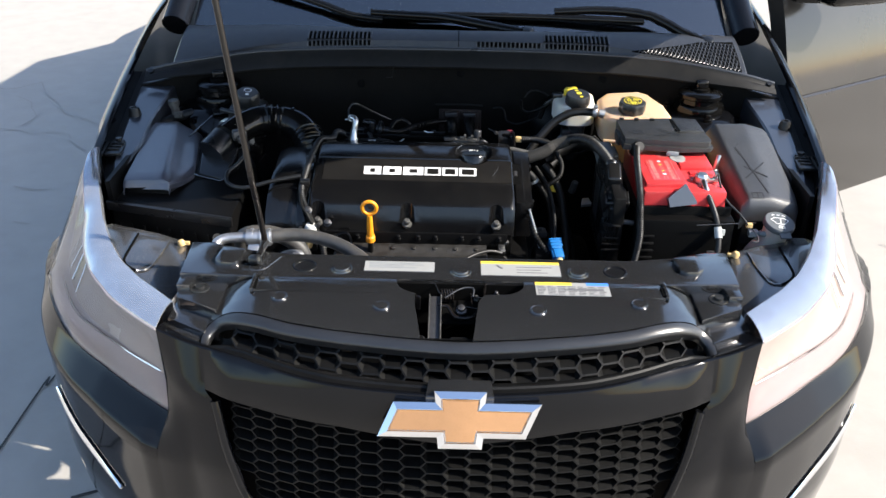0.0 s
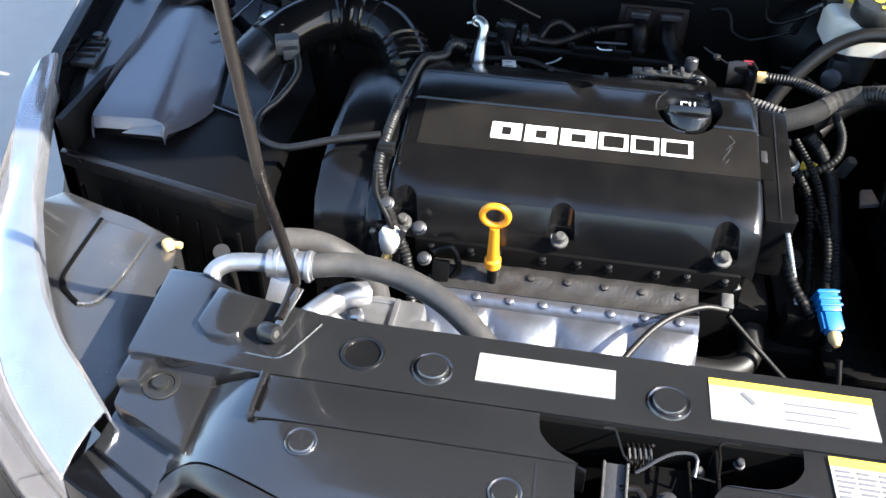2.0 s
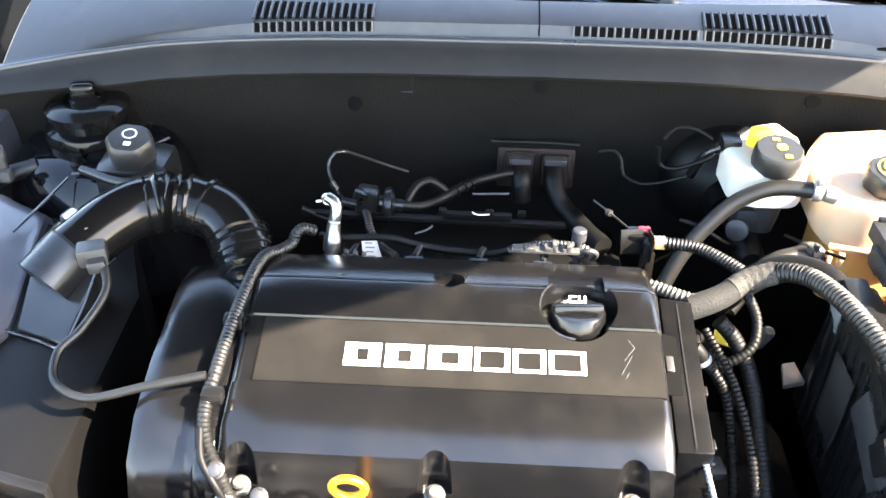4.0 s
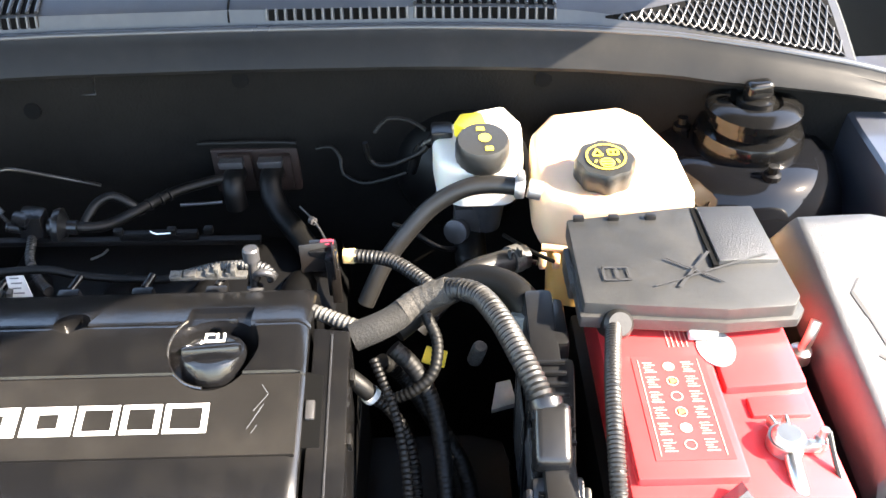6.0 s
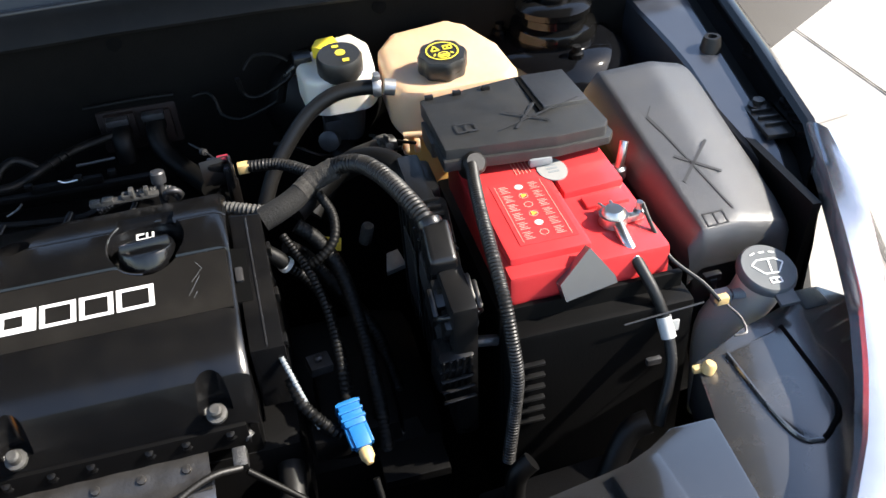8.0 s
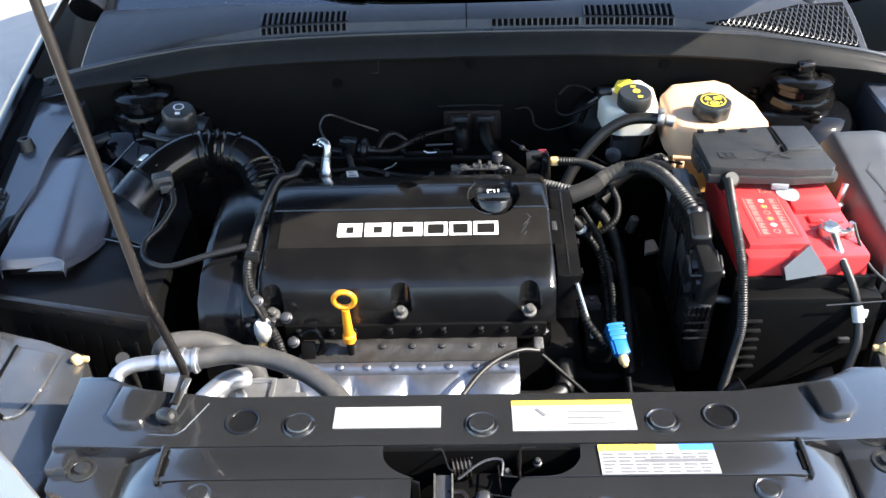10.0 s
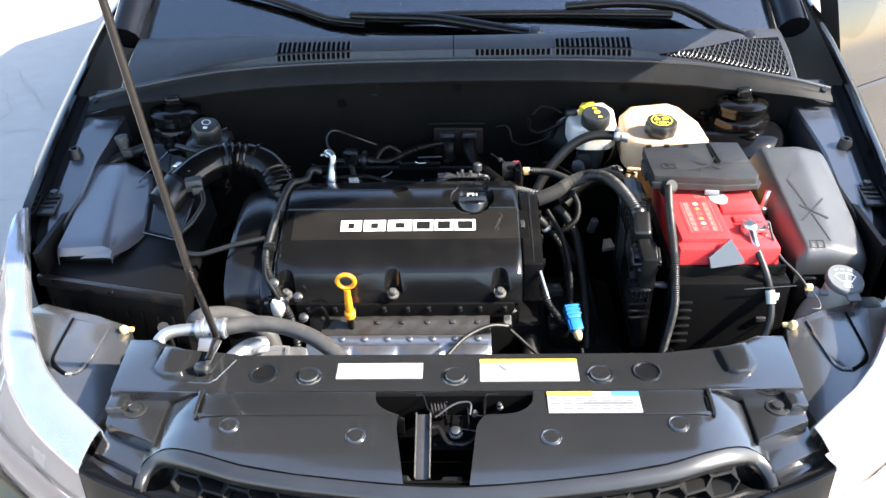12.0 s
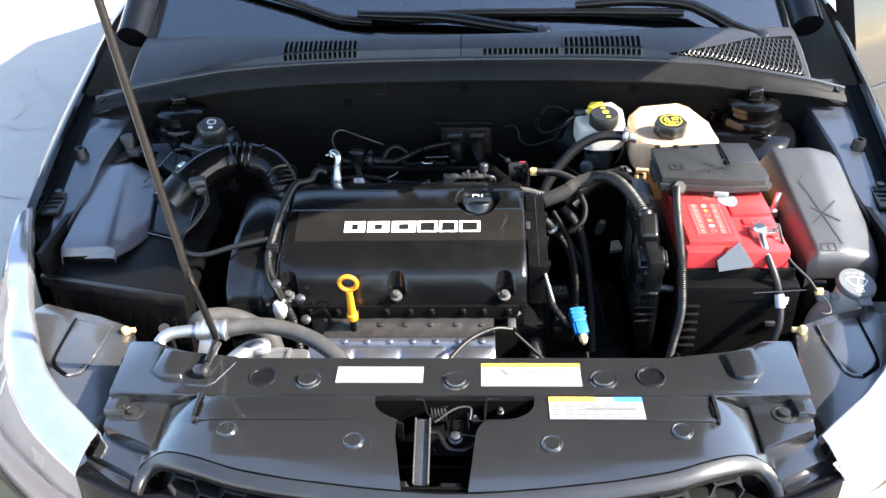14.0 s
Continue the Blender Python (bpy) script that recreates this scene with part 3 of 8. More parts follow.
def fender(side):
    """Front wing with rolled inner flange and dark gutter."""
    st = [0.565, 0.61, 0.75, 0.95, 1.15, 1.35, 1.60]
    crest_x = [0.752, 0.766, 0.784, 0.805, 0.824, 0.842, 0.854]
    crest_z = [0.776, 0.790, 0.811, 0.841, 0.867, 0.891, 0.914]
    rows = []
    for y in np.linspace(0.565, 1.60, 24):
        cx, cz = float(np.interp(y, st, crest_x)), float(np.interp(y, st, crest_z))
        w = float(np.interp(y, [0.565, 0.75], [0.5, 1.0]))
        prof = [(cx - 0.006, cz - 0.20), (cx - 0.006, cz - 0.030), (cx - 0.005, cz - 0.006), (cx, cz), (cx + 0.009, cz - 0.001), (cx + 0.024 * w, cz - 0.014), (cx + 0.038 * w, cz - 0.05), (cx + 0.052 * w, cz - 0.14), (cx + 0.057 * w, cz - 0.26), (cx + 0.05, cz - 0.40), (cx + 0.045, cz - 0.65)]
        rows.append([(side * x, y, z) for x, z in prof])
    bm = mesh()
    sheet(bm, rows, 0.003)
    part("fender", bm, M_PAINT, car, "glossy black front fender")
    # inner rail with bolt seats
    rows, gut = [], []
    for y in np.linspace(0.56, 1.06, 12):
        cx, cz = float(np.interp(y, st, crest_x)), float(np.interp(y, st, crest_z))
        w = float(np.interp(y, [0.56, 0.62, 0.7, 0.8, 0.87, 0.95, 1.06], [0.006, 0.026, 0.042, 0.046, 0.058, 0.074, 0.082]))
        base = cz - 0.032
        gut.append([(side * (cx - 0.028), y, base - 0.012), (side * (cx - 0.006), y, base - 0.014)])
        rows.append([(side * x, y, z) for x, z in ((cx - 0.026, base - 0.02), (cx - 0.027, base - 0.002), (cx - 0.030, base), (cx - 0.030 - w, base - 0.002), (cx - 0.034 - w, base - 0.006), (cx - 0.036 - w, base - 0.03), (cx - 0.040 - w, base - 0.30))])
    bm = mesh()
    sheet(bm, rows, 0.002)
    part("inner_rail", bm, M_RAIL, car, "painted inner wing rail beside the engine bay")
    bm = mesh()
    sheet(bm, gut, 0.002)
    part("gutter", bm, M_RUBBER, car, "black gutter along the fender")
    bm = mesh()
    lathe(bm, (side * 0.752, 0.81, 0.772), [(0.020, 0), (0.019, 0.004), (0.0165, 0.006), (0.0115, 0.030), (0.0105, 0.033), (0.006, 0.033), (0.0055, 0.024)], 20)
    part("rubber_stop", bm, M_RUBBER, car, "black rubber bonnet stop")
    bm = mesh()
    box(bm, (side * 0.748, 0.655, 0.766), (0.034, 0.070, 0.008), 0.003, (0, 0, -6 * side))
    for k in range(3):
        box(bm, (side * 0.748, 0.640 + 0.016 * k, 0.771), (0.026, 0.004, 0.006), 0.001, (0, 0, -6 * side))
    lathe(bm, (side * 0.750, 0.684, 0.770), [(0.012, 0), (0.012, 0.004), (0.007, 0.005), (0.007, 0.010)], 16)
    part("bracket", bm, M_BLACK, car, "slotted black bracket with a bolt")


for sd in (1, -1):
    fender(sd)

# upper body: pillars, roof, rear, doors of the far side
bm = mesh()
secs = [(1.22, 0.70, 0.92, 0.66, 0.93), (1.62, 0.66, 1.18, 0.885, 0.93), (2.05, 0.62, 1.42, 0.88, 0.93), (2.6, 0.61, 1.47, 0.89, 0.94), (3.3, 0.60, 1.42, 0.88, 0.95), (3.95, 0.60, 1.08, 0.86, 0.97), (4.45, 0.58, 1.04, 0.80, 0.92)]
rows = []
for y, xr, zr, xb, zb in secs:
    rows.append([(-xb, y, 0.25), (-xb - 0.01, y, 0.6), (-xb, y, zb), (-xr, y, zr), (-xr * 0.5, y, zr + 0.02), (0, y, zr + 0.025), (xr * 0.5, y, zr + 0.02), (xr, y, zr), (xb, y, zb), (xb + 0.01, y, 0.6), (xb, y, 0.25)])
# shell is added solid over the windows, out of view, to block sun
sheet(bm, rows[1:], 0.01)
part("roof_and_sides", bm, M_PAINT, car, "glossy black cabin and roof")
for side in (1, -1):
    bm = mesh()
    tube(bm, [(side * 0.745, 1.17, 0.90), (side * 0.70, 1.6, 1.17), (side * 0.62, 2.06, 1.42)], 0.035, 8)
    part("pillar", bm, M_PAINT, car, "black windscreen pillar")
bm = mesh()
sheet(bm, [[(x, 1.15 + 0.86 * v + 0.05 * (x / 0.7) ** 2 * (1 - v), 0.905 + 0.50 * v) for v in np.linspace(-0.05, 1, 9)] for x in np.linspace(-0.70, 0.70, 15)], 0.005)
ws = part("windscreen", bm, M_GLASS, car, "windscreen reflecting a clear blue sky")
ws.visible_shadow = False
bm = mesh()
box(bm, (0, 1.75, 0.86), (1.36, 0.9, 0.12), 0.03)
part("dashboard", bm, M_BLACK, car, "dark dashboard top")

# cowl panel with air slots, and the rubber seal in front of it
SEAL_X = [0, 0.2, 0.3, 0.4, 0.5, 0.6, 0.70, 0.77]
SEAL_Y = lambda x: float(np.interp(abs(x), SEAL_X, [1.032, 1.031, 1.027, 1.020, 1.008, 0.988, 0.970, 0.962]))
SEAL_Z = lambda x: float(np.interp(abs(x), SEAL_X, [0.894, 0.893, 0.892, 0.890, 0.886, 0.877, 0.863, 0.846]))
REAR_Y = lambda x: 1.092 + 0.10 * min(abs(x), 0.72) ** 2
REAR_Z = lambda x: 0.9225 - 0.055 * max(0, abs(x) - 0.45)
FOLD = 0.20


def cowl_at(x, w):
    """A point of the cowl: w = 0 at the seal, FOLD at the crest of its steep front face, 1 at the glass."""
    y0, z0, y1, z1 = SEAL_Y(x) + 0.008, SEAL_Z(x) - 0.004, REAR_Y(x), REAR_Z(x)
    flat = float(np.interp(abs(x), [0.36, 0.62], [1.0, 0.0]))
    yf, zf = y0 + 0.007, z0 + 0.016 * flat + 0.002
    if w < FOLD:
        q = w / FOLD
        return Vector((x, y0 + (yf - y0) * q, z0 + (zf - z0) * q))
    q = (w - FOLD) / (1 - FOLD)
    return Vector((x, yf + (y1 - yf) * q, zf + (z1 - zf) * (1 - (1 - q) ** 1.5)))


bm = mesh()
ws_ = [0, 0.05, 0.15, 0.18, 0.20, 0.23, 0.3, 0.45, 0.6, 0.75, 0.9, 0.97, 1.0]
grid = [[cowl_at(x, w) for w in ws_] + [cowl_at(x, 1.0) + Vector((0, 0.004, -0.004)), cowl_at(x, 1.0) + Vector((0, 0.006, -0.03))] for x in np.linspace(-0.70, 0.70, 71)]
for sd, row in ((-1, grid[0]), (1, grid[-1])):
    end = [p + Vector((sd * 0.004, 0, -0.004)) for p in row], [p + Vector((sd * 0.006, 0, -0.06)) for p in row]
    grid = [end[1], end[0]] + grid if sd < 0 else grid + [end[0], end[1]]
sheet(bm, grid, 0.003)
cowl = part("cowl_panel", bm, M_COWL, car, "satin grey-black cowl panel below the windscreen")


def slot_row(x0, x1, n, w0, w1, r):
    """Air slots, their shade laid on as black sheets, a pale rib between each."""
    step = (x1 - x0) / n
    for i in range(n + 1):
        x = x0 + step * i
        line = [cowl_at(x, w) + Vector((0, -0.0012, 0.0022)) for w in np.linspace(w0, w1, 5)]
        bm = mesh()
        tube(bm, line, r, 8, 0.01, None, True)
        part("slot_rib", bm, M_COWL, cowl)
        if i < n:
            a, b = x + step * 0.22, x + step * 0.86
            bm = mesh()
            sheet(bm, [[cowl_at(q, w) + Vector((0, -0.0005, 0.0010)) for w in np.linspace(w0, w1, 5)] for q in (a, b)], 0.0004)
            part("slot", bm, M_HOLE, cowl, "air slot with its shade painted black")


slot_row(-0.378, -0.222, 15, 0.26, 0.66, 0.0021)
slot_row(-0.378, -0.222, 15, 0.06, 0.19, 0.0016)
slot_row(0.209, 0.368, 15, 0.26, 0.66, 0.0021)
slot_row(0.209, 0.368, 15, 0.06, 0.19, 0.0016)
slot_row(0.040, 0.200, 15, 0.06, 0.19, 0.0016)
bm = mesh()
tube(bm, [cowl_at(-0.004, w) + Vector((0, 0, 0.0006)) for w in np.linspace(0.05, 0.95, 10)], 0.0012, 6, 0.01, None, True)
part("cowl_seam", bm, M_HOLE, cowl, "narrow seam across the cowl")
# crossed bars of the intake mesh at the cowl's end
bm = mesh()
# black sheet laid on the cowl: the shade behind the mesh
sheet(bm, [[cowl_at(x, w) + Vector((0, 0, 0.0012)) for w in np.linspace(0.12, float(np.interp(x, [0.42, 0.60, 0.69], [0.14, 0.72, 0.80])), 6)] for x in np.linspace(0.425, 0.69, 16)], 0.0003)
part("mesh_backing", bm, M_HOLE, cowl, "black sheet for the shade under the intake mesh")
bm = mesh()
top_w = lambda x: float(np.interp(x, [0.42, 0.60, 0.69], [0.14, 0.72, 0.80]))
for k in range(40):
    for lean in (-1, 1):
        line = []
        for q in np.linspace(0, 1, 9):
            x = 0.385 + 0.0092 * k + lean * 0.040 * q
            w = 0.12 + 0.68 * q
            if 0.425 < x < 0.69 and w < top_w(x):
                line.append(cowl_at(x, w) + Vector((0, 0, 0.0024)))
        if len(line) > 1:
            tube(bm, line, 0.0013, 5, 0.01, None, True)
part("mesh_cover", bm, M_COWL, cowl, "grey mesh air intake at the cowl's end")
# seal: a round bead on top, a broad matt face hanging down in front
bm = mesh()
rows, bead = [], []
for x in np.linspace(-0.765, 0.765, 61):
    y, z = SEAL_Y(x), SEAL_Z(x)
    k = float(np.interp(abs(x), [0.55, 0.765], [1.0, 0.55]))
    rows.append([(x, y + 0.010, z - 0.010), (x, y + 0.006, z - 0.0035), (x, y - 0.004, z - 0.0045), (x, y - 0.0065, z - 0.009), (x, y - 0.010, z - 0.013), (x, y - 0.016, z - 0.021 * k), (x, y - 0.024, z - 0.032 * k), (x, y - 0.028, z - 0.039 * k), (x, y - 0.027, z - 0.043 * k), (x, y - 0.020, z - 0.045 * k)])
    bead.append((x, y, z - 0.0035))
sheet(bm, rows, 0.003)
seal = part("bonnet_seal", bm, M_SEAL, car, "long matt black rubber bonnet seal along the cowl")
bm = mesh()
tube(bm, bead, 0.0042, 10, 0.02, None, True)
part("seal_bead", bm, M_BEAD, seal, "smooth round bead on top of the seal")
for sd in (1, -1):
    bm = mesh()
    lathe(bm, (sd * 0.752, 0.962, 0.838), [(0.010, 0), (0.010, 0.003), (0.006, 0.004), (0.006, 0.010), (0.0, 0.010)], 14, (0, -0.6, 0.8))
    part("clip", bm, M_BLACK, seal)

# raised bonnet on its prop: the rear edge lifts clear of the cowl
bm = mesh()
rows = []
for x in np.linspace(-1, 1, 33):
    col = []
    for v in np.linspace(0, 1, 22):
        d = v * (1.06 - 0.02 * x * x)
        half = float(np.interp(d, [0, 0.45, 0.60, 0.70, 0.80, 0.88, 0.95, 1.0, 1.06], [0.755, 0.750, 0.712, 0.665, 0.600, 0.530, 0.45, 0.37, 0.10]))
        col.append((x * half, 1.12 - 0.866 * d - 0.03 * x * x * (1 - v), 1.09 + 0.50 * d + 0.03 * (1 - x * x)))
    rows.append(col)
sheet(bm, rows, 0.022)
part("bonnet", bm, M_PAINT, car, "raised glossy black bonnet")

# open front door and its mirror
DH = Vector((0.90, 1.36, 0))
DD = Vector((0.84, 0.545, 0)).normalized()
DN = Vector((DD.y, -DD.x, 0))
bm = mesh()
rows = []
for s in np.linspace(0, 1.08, 10):
    col = []
    for z, o in ((0.30, -0.02), (0.33, 0.015), (0.45, 0.03), (0.60, 0.035), (0.655, 0.030), (0.668, 0.012), (0.685, 0.018), (0.70, 0.016), (0.78, -0.004), (0.88, -0.036), (0.95, -0.065)):
        p = DH + DD * (s + (0.03 if z < 0.34 else 0)) + DN * o
        col.append((p.x, p.y, z))
    rows.append(col)
sheet(bm, rows, 0.05)
door = part("door", bm, M_DOOR, car, "open black front door reflecting the yard")
bm = mesh()
tube(bm, [tuple(DH + DD * 0.05 + Vector((0, 0, 0.62))), tuple(DH + DD * 1.05 + Vector((0, 0, 0.60)))], 0.016, 12, 0.2)
part("door_strip", bm, M_BLACK, door)
for side in (1, -1):
    c = Vector((1.07 * side, 1.33, 1.03)) if side > 0 else Vector((-0.98, 1.50, 1.02))
    bm = mesh()
    box(bm, c, (0.24, 0.12, 0.15), 0.05, (0, 0, 20 * side), 0.9, 4)
    box(bm, c + Vector((-0.11 * side, 0.02, -0.06)), (0.10, 0.05, 0.04), 0.015)
    part("wing_mirror", bm, M_PAINT, car, "glossy black door mirror")

# wheels, mostly hidden
for side in (1, -1):
    for y in (0.95, 3.63):
        bm = mesh()
        lathe(bm, (side * 0.70, y, 0.32), [(0.20, 0), (0.30, 0.0), (0.32, 0.03), (0.32, 0.16), (0.30, 0.19), (0.20, 0.19)], 32, (side, 0, 0))
        part("tyre", bm, M_RUBBER, car)


# wipers
def wiper(pts, blade):
    bm = mesh()
    tube(bm, pts, (0.014, 0.010), 10, 0.03)
    w = part("wiper", bm, M_GLOSSRUB, car, "black windscreen wiper")
    bm = mesh()
    tube(bm, blade, (0.010, 0.008), 8, 0.05)
    part("wiper_blade", bm, M_GLOSSRUB, w)
    bm = mesh()
    lathe(bm, Vector(pts[0]) + Vector((0, 0, 0.002)), [(0.016, 0), (0.016, 0.008), (0.011, 0.014), (0.0, 0.016)], 16, (0, -0.4, 1))
    part("pivot_cap", bm, M_BLACK, w, "round cap on the wiper pivot")
    return w


wiper([(0.63, 1.108, 0.897), (0.569, 1.14, 0.915), (0.496, 1.183, 0.945), (0.38, 1.195, 0.955), (0.244, 1.19, 0.950)], [(0.476, 1.178, 0.932), (0.218, 1.186, 0.936), (-0.031, 1.187, 0.937), (-0.232, 1.182, 0.934)])
wiper([(0.172, 1.128, 0.908), (0.068, 1.145, 0.922), (-0.043, 1.163, 0.936), (-0.156, 1.168, 0.940), (-0.232, 1.175, 0.942)], [(-0.20, 1.165, 0.928), (-0.283, 1.180, 0.933), (-0.362, 1.212, 0.952), (-0.442, 1.242, 0.969), (-0.60, 1.30, 1.002)])

# engine bay walls and floor
def wall_y(x, z):
    """The padded bulkhead: it hangs from the seal and swells a little in the middle."""
    swell = math.exp(-((x + 0.32) / 0.16) ** 2 - ((z - 0.77) / 0.06) ** 2) * 0.014 + math.exp(-((x - 0.12) / 0.2) ** 2 - ((z - 0.76) / 0.05) ** 2) * 0.008
    return SEAL_Y(x) - 0.004 + 0.03 * (0.85 - z) - swell


bm = mesh()
sheet(bm, [[(x, wall_y(x, z), z) for z in np.linspace(0.2, SEAL_Z(x) - 0.035, 34)] for x in np.linspace(-0.78, 0.78, 79)], 0.01)
part("firewall", bm, M_PAD, car, "dark padded bulkhead behind the engine")
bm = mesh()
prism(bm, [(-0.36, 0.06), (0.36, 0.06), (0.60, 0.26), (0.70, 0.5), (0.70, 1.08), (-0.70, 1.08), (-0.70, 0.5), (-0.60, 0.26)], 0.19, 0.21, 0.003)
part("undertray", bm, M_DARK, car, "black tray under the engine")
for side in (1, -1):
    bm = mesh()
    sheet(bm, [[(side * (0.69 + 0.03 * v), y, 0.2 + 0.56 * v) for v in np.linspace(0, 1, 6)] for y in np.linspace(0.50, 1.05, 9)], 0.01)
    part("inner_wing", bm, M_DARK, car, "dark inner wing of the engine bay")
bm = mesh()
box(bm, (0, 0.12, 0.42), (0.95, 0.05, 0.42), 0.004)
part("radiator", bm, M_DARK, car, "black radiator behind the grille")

# ---------- grille, emblem ----------
def honeycomb(bm, cells, surf, w, h, wall, depth):
    """Hexagonal rings laid on surf(x, z); the mesh runs back by depth."""
    for cx, cz in cells:
        out, inn = [], []
        for k, (a, b) in enumerate(((-0.5, 0), (-0.28, 0.5), (0.28, 0.5), (0.5, 0), (0.28, -0.5), (-0.28, -0.5))):
            out.append((cx + a * (w + wall), cz + b * (h + wall)))
            inn.append((cx + a * (w - wall), cz + b * (h - wall)))
        fo = [bm.verts.new(surf(x, z)) for x, z in out]
        fi = [bm.verts.new(surf(x, z)) for x, z in inn]
        bi = [bm.verts.new(surf(x, z) + Vector((0, depth, depth * 0.2))) for x, z in inn]
        for k in range(6):
            j = (k + 1) % 6
            bm.faces.new([fo[k], fo[j], fi[j], fi[k]])
            bm.faces.new([fi[k], fi[j], bi[j], bi[k]])


def nose_y(x, z, out):
    u = u_of_x(min(abs(x), 0.47))
    p = skin(u, z, 1, out)
    return Vector((x, p.y, z))


cells = []
for r in range(13):
    for c in range(-11, 12):
        x = c * 0.0345
        z = 0.614 - r * 0.0195 - (0.00975 if c % 2 else 0)
        if abs(x) < 0.380 - 0.27 * (0.625 - z) and z > 0.405:
            cells.append((x, z))
bm = mesh()
honeycomb(bm, cells, lambda x, z: nose_y(x, z, -0.018), 0.0448, 0.0195, 0.0023, 0.022)
part("lower_grille", bm, M_LOOM, car, "black honeycomb lower grille")
cells = []
for r in range(3):
    for c in range(-11, 12):
        x = c * 0.0345
        z = 0.704 - r * 0.0195 - (0.00975 if c % 2 else 0)
        if abs(x) < 0.375 and not (r == 2 and abs(x) > 0.33):
            cells.append((x, z))
bm = mesh()
honeycomb(bm, cells, lambda x, z: Vector((x, nose_y(x, 0.69, 0).y + 0.060 - 0.040 * (abs(x) / 0.4) ** 3 + (z - 0.672) * 0.9, z + 0.012 * (abs(x) / 0.36) ** 3)), 0.0448, 0.0195, 0.0023, 0.022)
part("upper_grille", bm, M_LOOM, car, "black honeycomb upper grille")
bm = mesh()
edge = [(-0.390, 0.612), (-0.37, 0.52), (-0.335, 0.425), (-0.28, 0.405), (0, 0.400), (0.28, 0.405), (0.335, 0.425), (0.37, 0.52), (0.390, 0.612)]
tube(bm, [nose_y(x, z, -0.002) for x, z in edge], 0.008, 8, 0.02)
part("grille_frame", bm, M_PAINT, car, "glossy black rim of the lower grille")


def emblem():
    # plain cross-shaped badge: slanted ends, raised middle
    o = Vector((0.002, -0.0975, 0.661))
    ux = Vector((1, 0, 0))
    uy = Vector((0, 0.45, 1.0)).normalized()
    nz = ux.cross(uy)
    if nz.y > 0:
        nz = -nz
    def outline(g):
        a, h, t = 0.122 - g * 1.5, 0.0265 - g, 0.0435 - g
        s = 0.023 * h / 0.0265
        return [(-0.038 + g, t), (0.040 - g, t), (0.038 - g, h), (a, h), (a - s, -h), (0.036 - g, -h), (0.034 - g, -t), (-0.031 + g, -t), (-0.033 + g, -h), (-a, -h), (-a + s, h), (-0.036 + g, h)]
    bm = mesh()
    def lay(pts, h):
        return [bm.verts.new(o + ux * x + uy * y + nz * h) for x, y in pts]
    a, b, c = lay(outline(0), -0.006), lay(outline(0), 0.004), lay(outline(0.0095), 0.0095)
    d = lay(outline(0.0105), 0.0065)
    n = 12
    for p, q in ((a, b), (b, c), (c, d)):
        for i in range(n):
            bm.faces.new([p[i], p[(i + 1) % n], q[(i + 1) % n], q[i]])
    bm.faces.new(d)
    bm.faces.new(a[::-1])
    e = part("badge", bm, M_CHROME, car, "chrome-edged gold cross-shaped badge", 20)
    bm = mesh()
    a, b = lay(outline(0.0108), 0.0067), lay(outline(0.0125), 0.0085)
    for i in range(n):
        bm.faces.new([a[i], a[(i + 1) % n], b[(i + 1) % n], b[i]])
    ct, cb = lay([(0.001, 0.0435 - 0.0125), (0.001, -0.0435 + 0.0125)], 0.0125)
    bm.faces.new([ct] + b[1:7] + [cb])
    bm.faces.new([cb] + b[7:] + [b[0], ct])
    part("badge_face", bm, M_GOLD, e, "matt gold face")


emblem()

# ---------- front panel over the radiator ----------
shield = thing("radiator_cover", (0, 0.15, 0.70), "satin black plastic cover over the radiator with clips and stickers", "cover")


# rear rail
bm = mesh()
outline = [(0.30, 0.246), (0.365, 0.256), (0.400, 0.258), (0.425, 0.268), (0.445, 0.286), (0.486, 0.286), (0.480, 0.172)]
full = outline + [(0.345, 0.168), (-0.345, 0.168)] + [(-x, y) for x, y in reversed(outline)]
prism(bm, full, 0.715, lambda x, y: 0.744, 0.004)
bmesh.ops.recalc_face_normals(bm, faces=bm.faces[:])
rail = part("rear_rail", bm, M_SHIELD, shield, "satin black rear rail of the cover")
for x, y in ((-0.269, 0.206), (0.272, 0.206)):
    bm = mesh()
    lathe(bm, (x, y, 0.729), [(0.0155, 0), (0.0165, 0.013), (0.0165, 0.03)], 28)
    carve(rail, part("cutter", bm, M_SHIELD))
    bm = mesh()
    lathe(bm, (x, y, 0.7435), [(0.0205, 0), (0.0202, 0.0020), (0.0185, 0.0026), (0.0168, 0.0018), (0.0163, -0.004), (0.0153, -0.0140), (0.0125, -0.0140), (0.0120, -0.0095), (0.0095, -0.0085), (0.0, -0.0090)], 28)
    part("socket", bm, M_BLACK, shield, "round recessed socket")
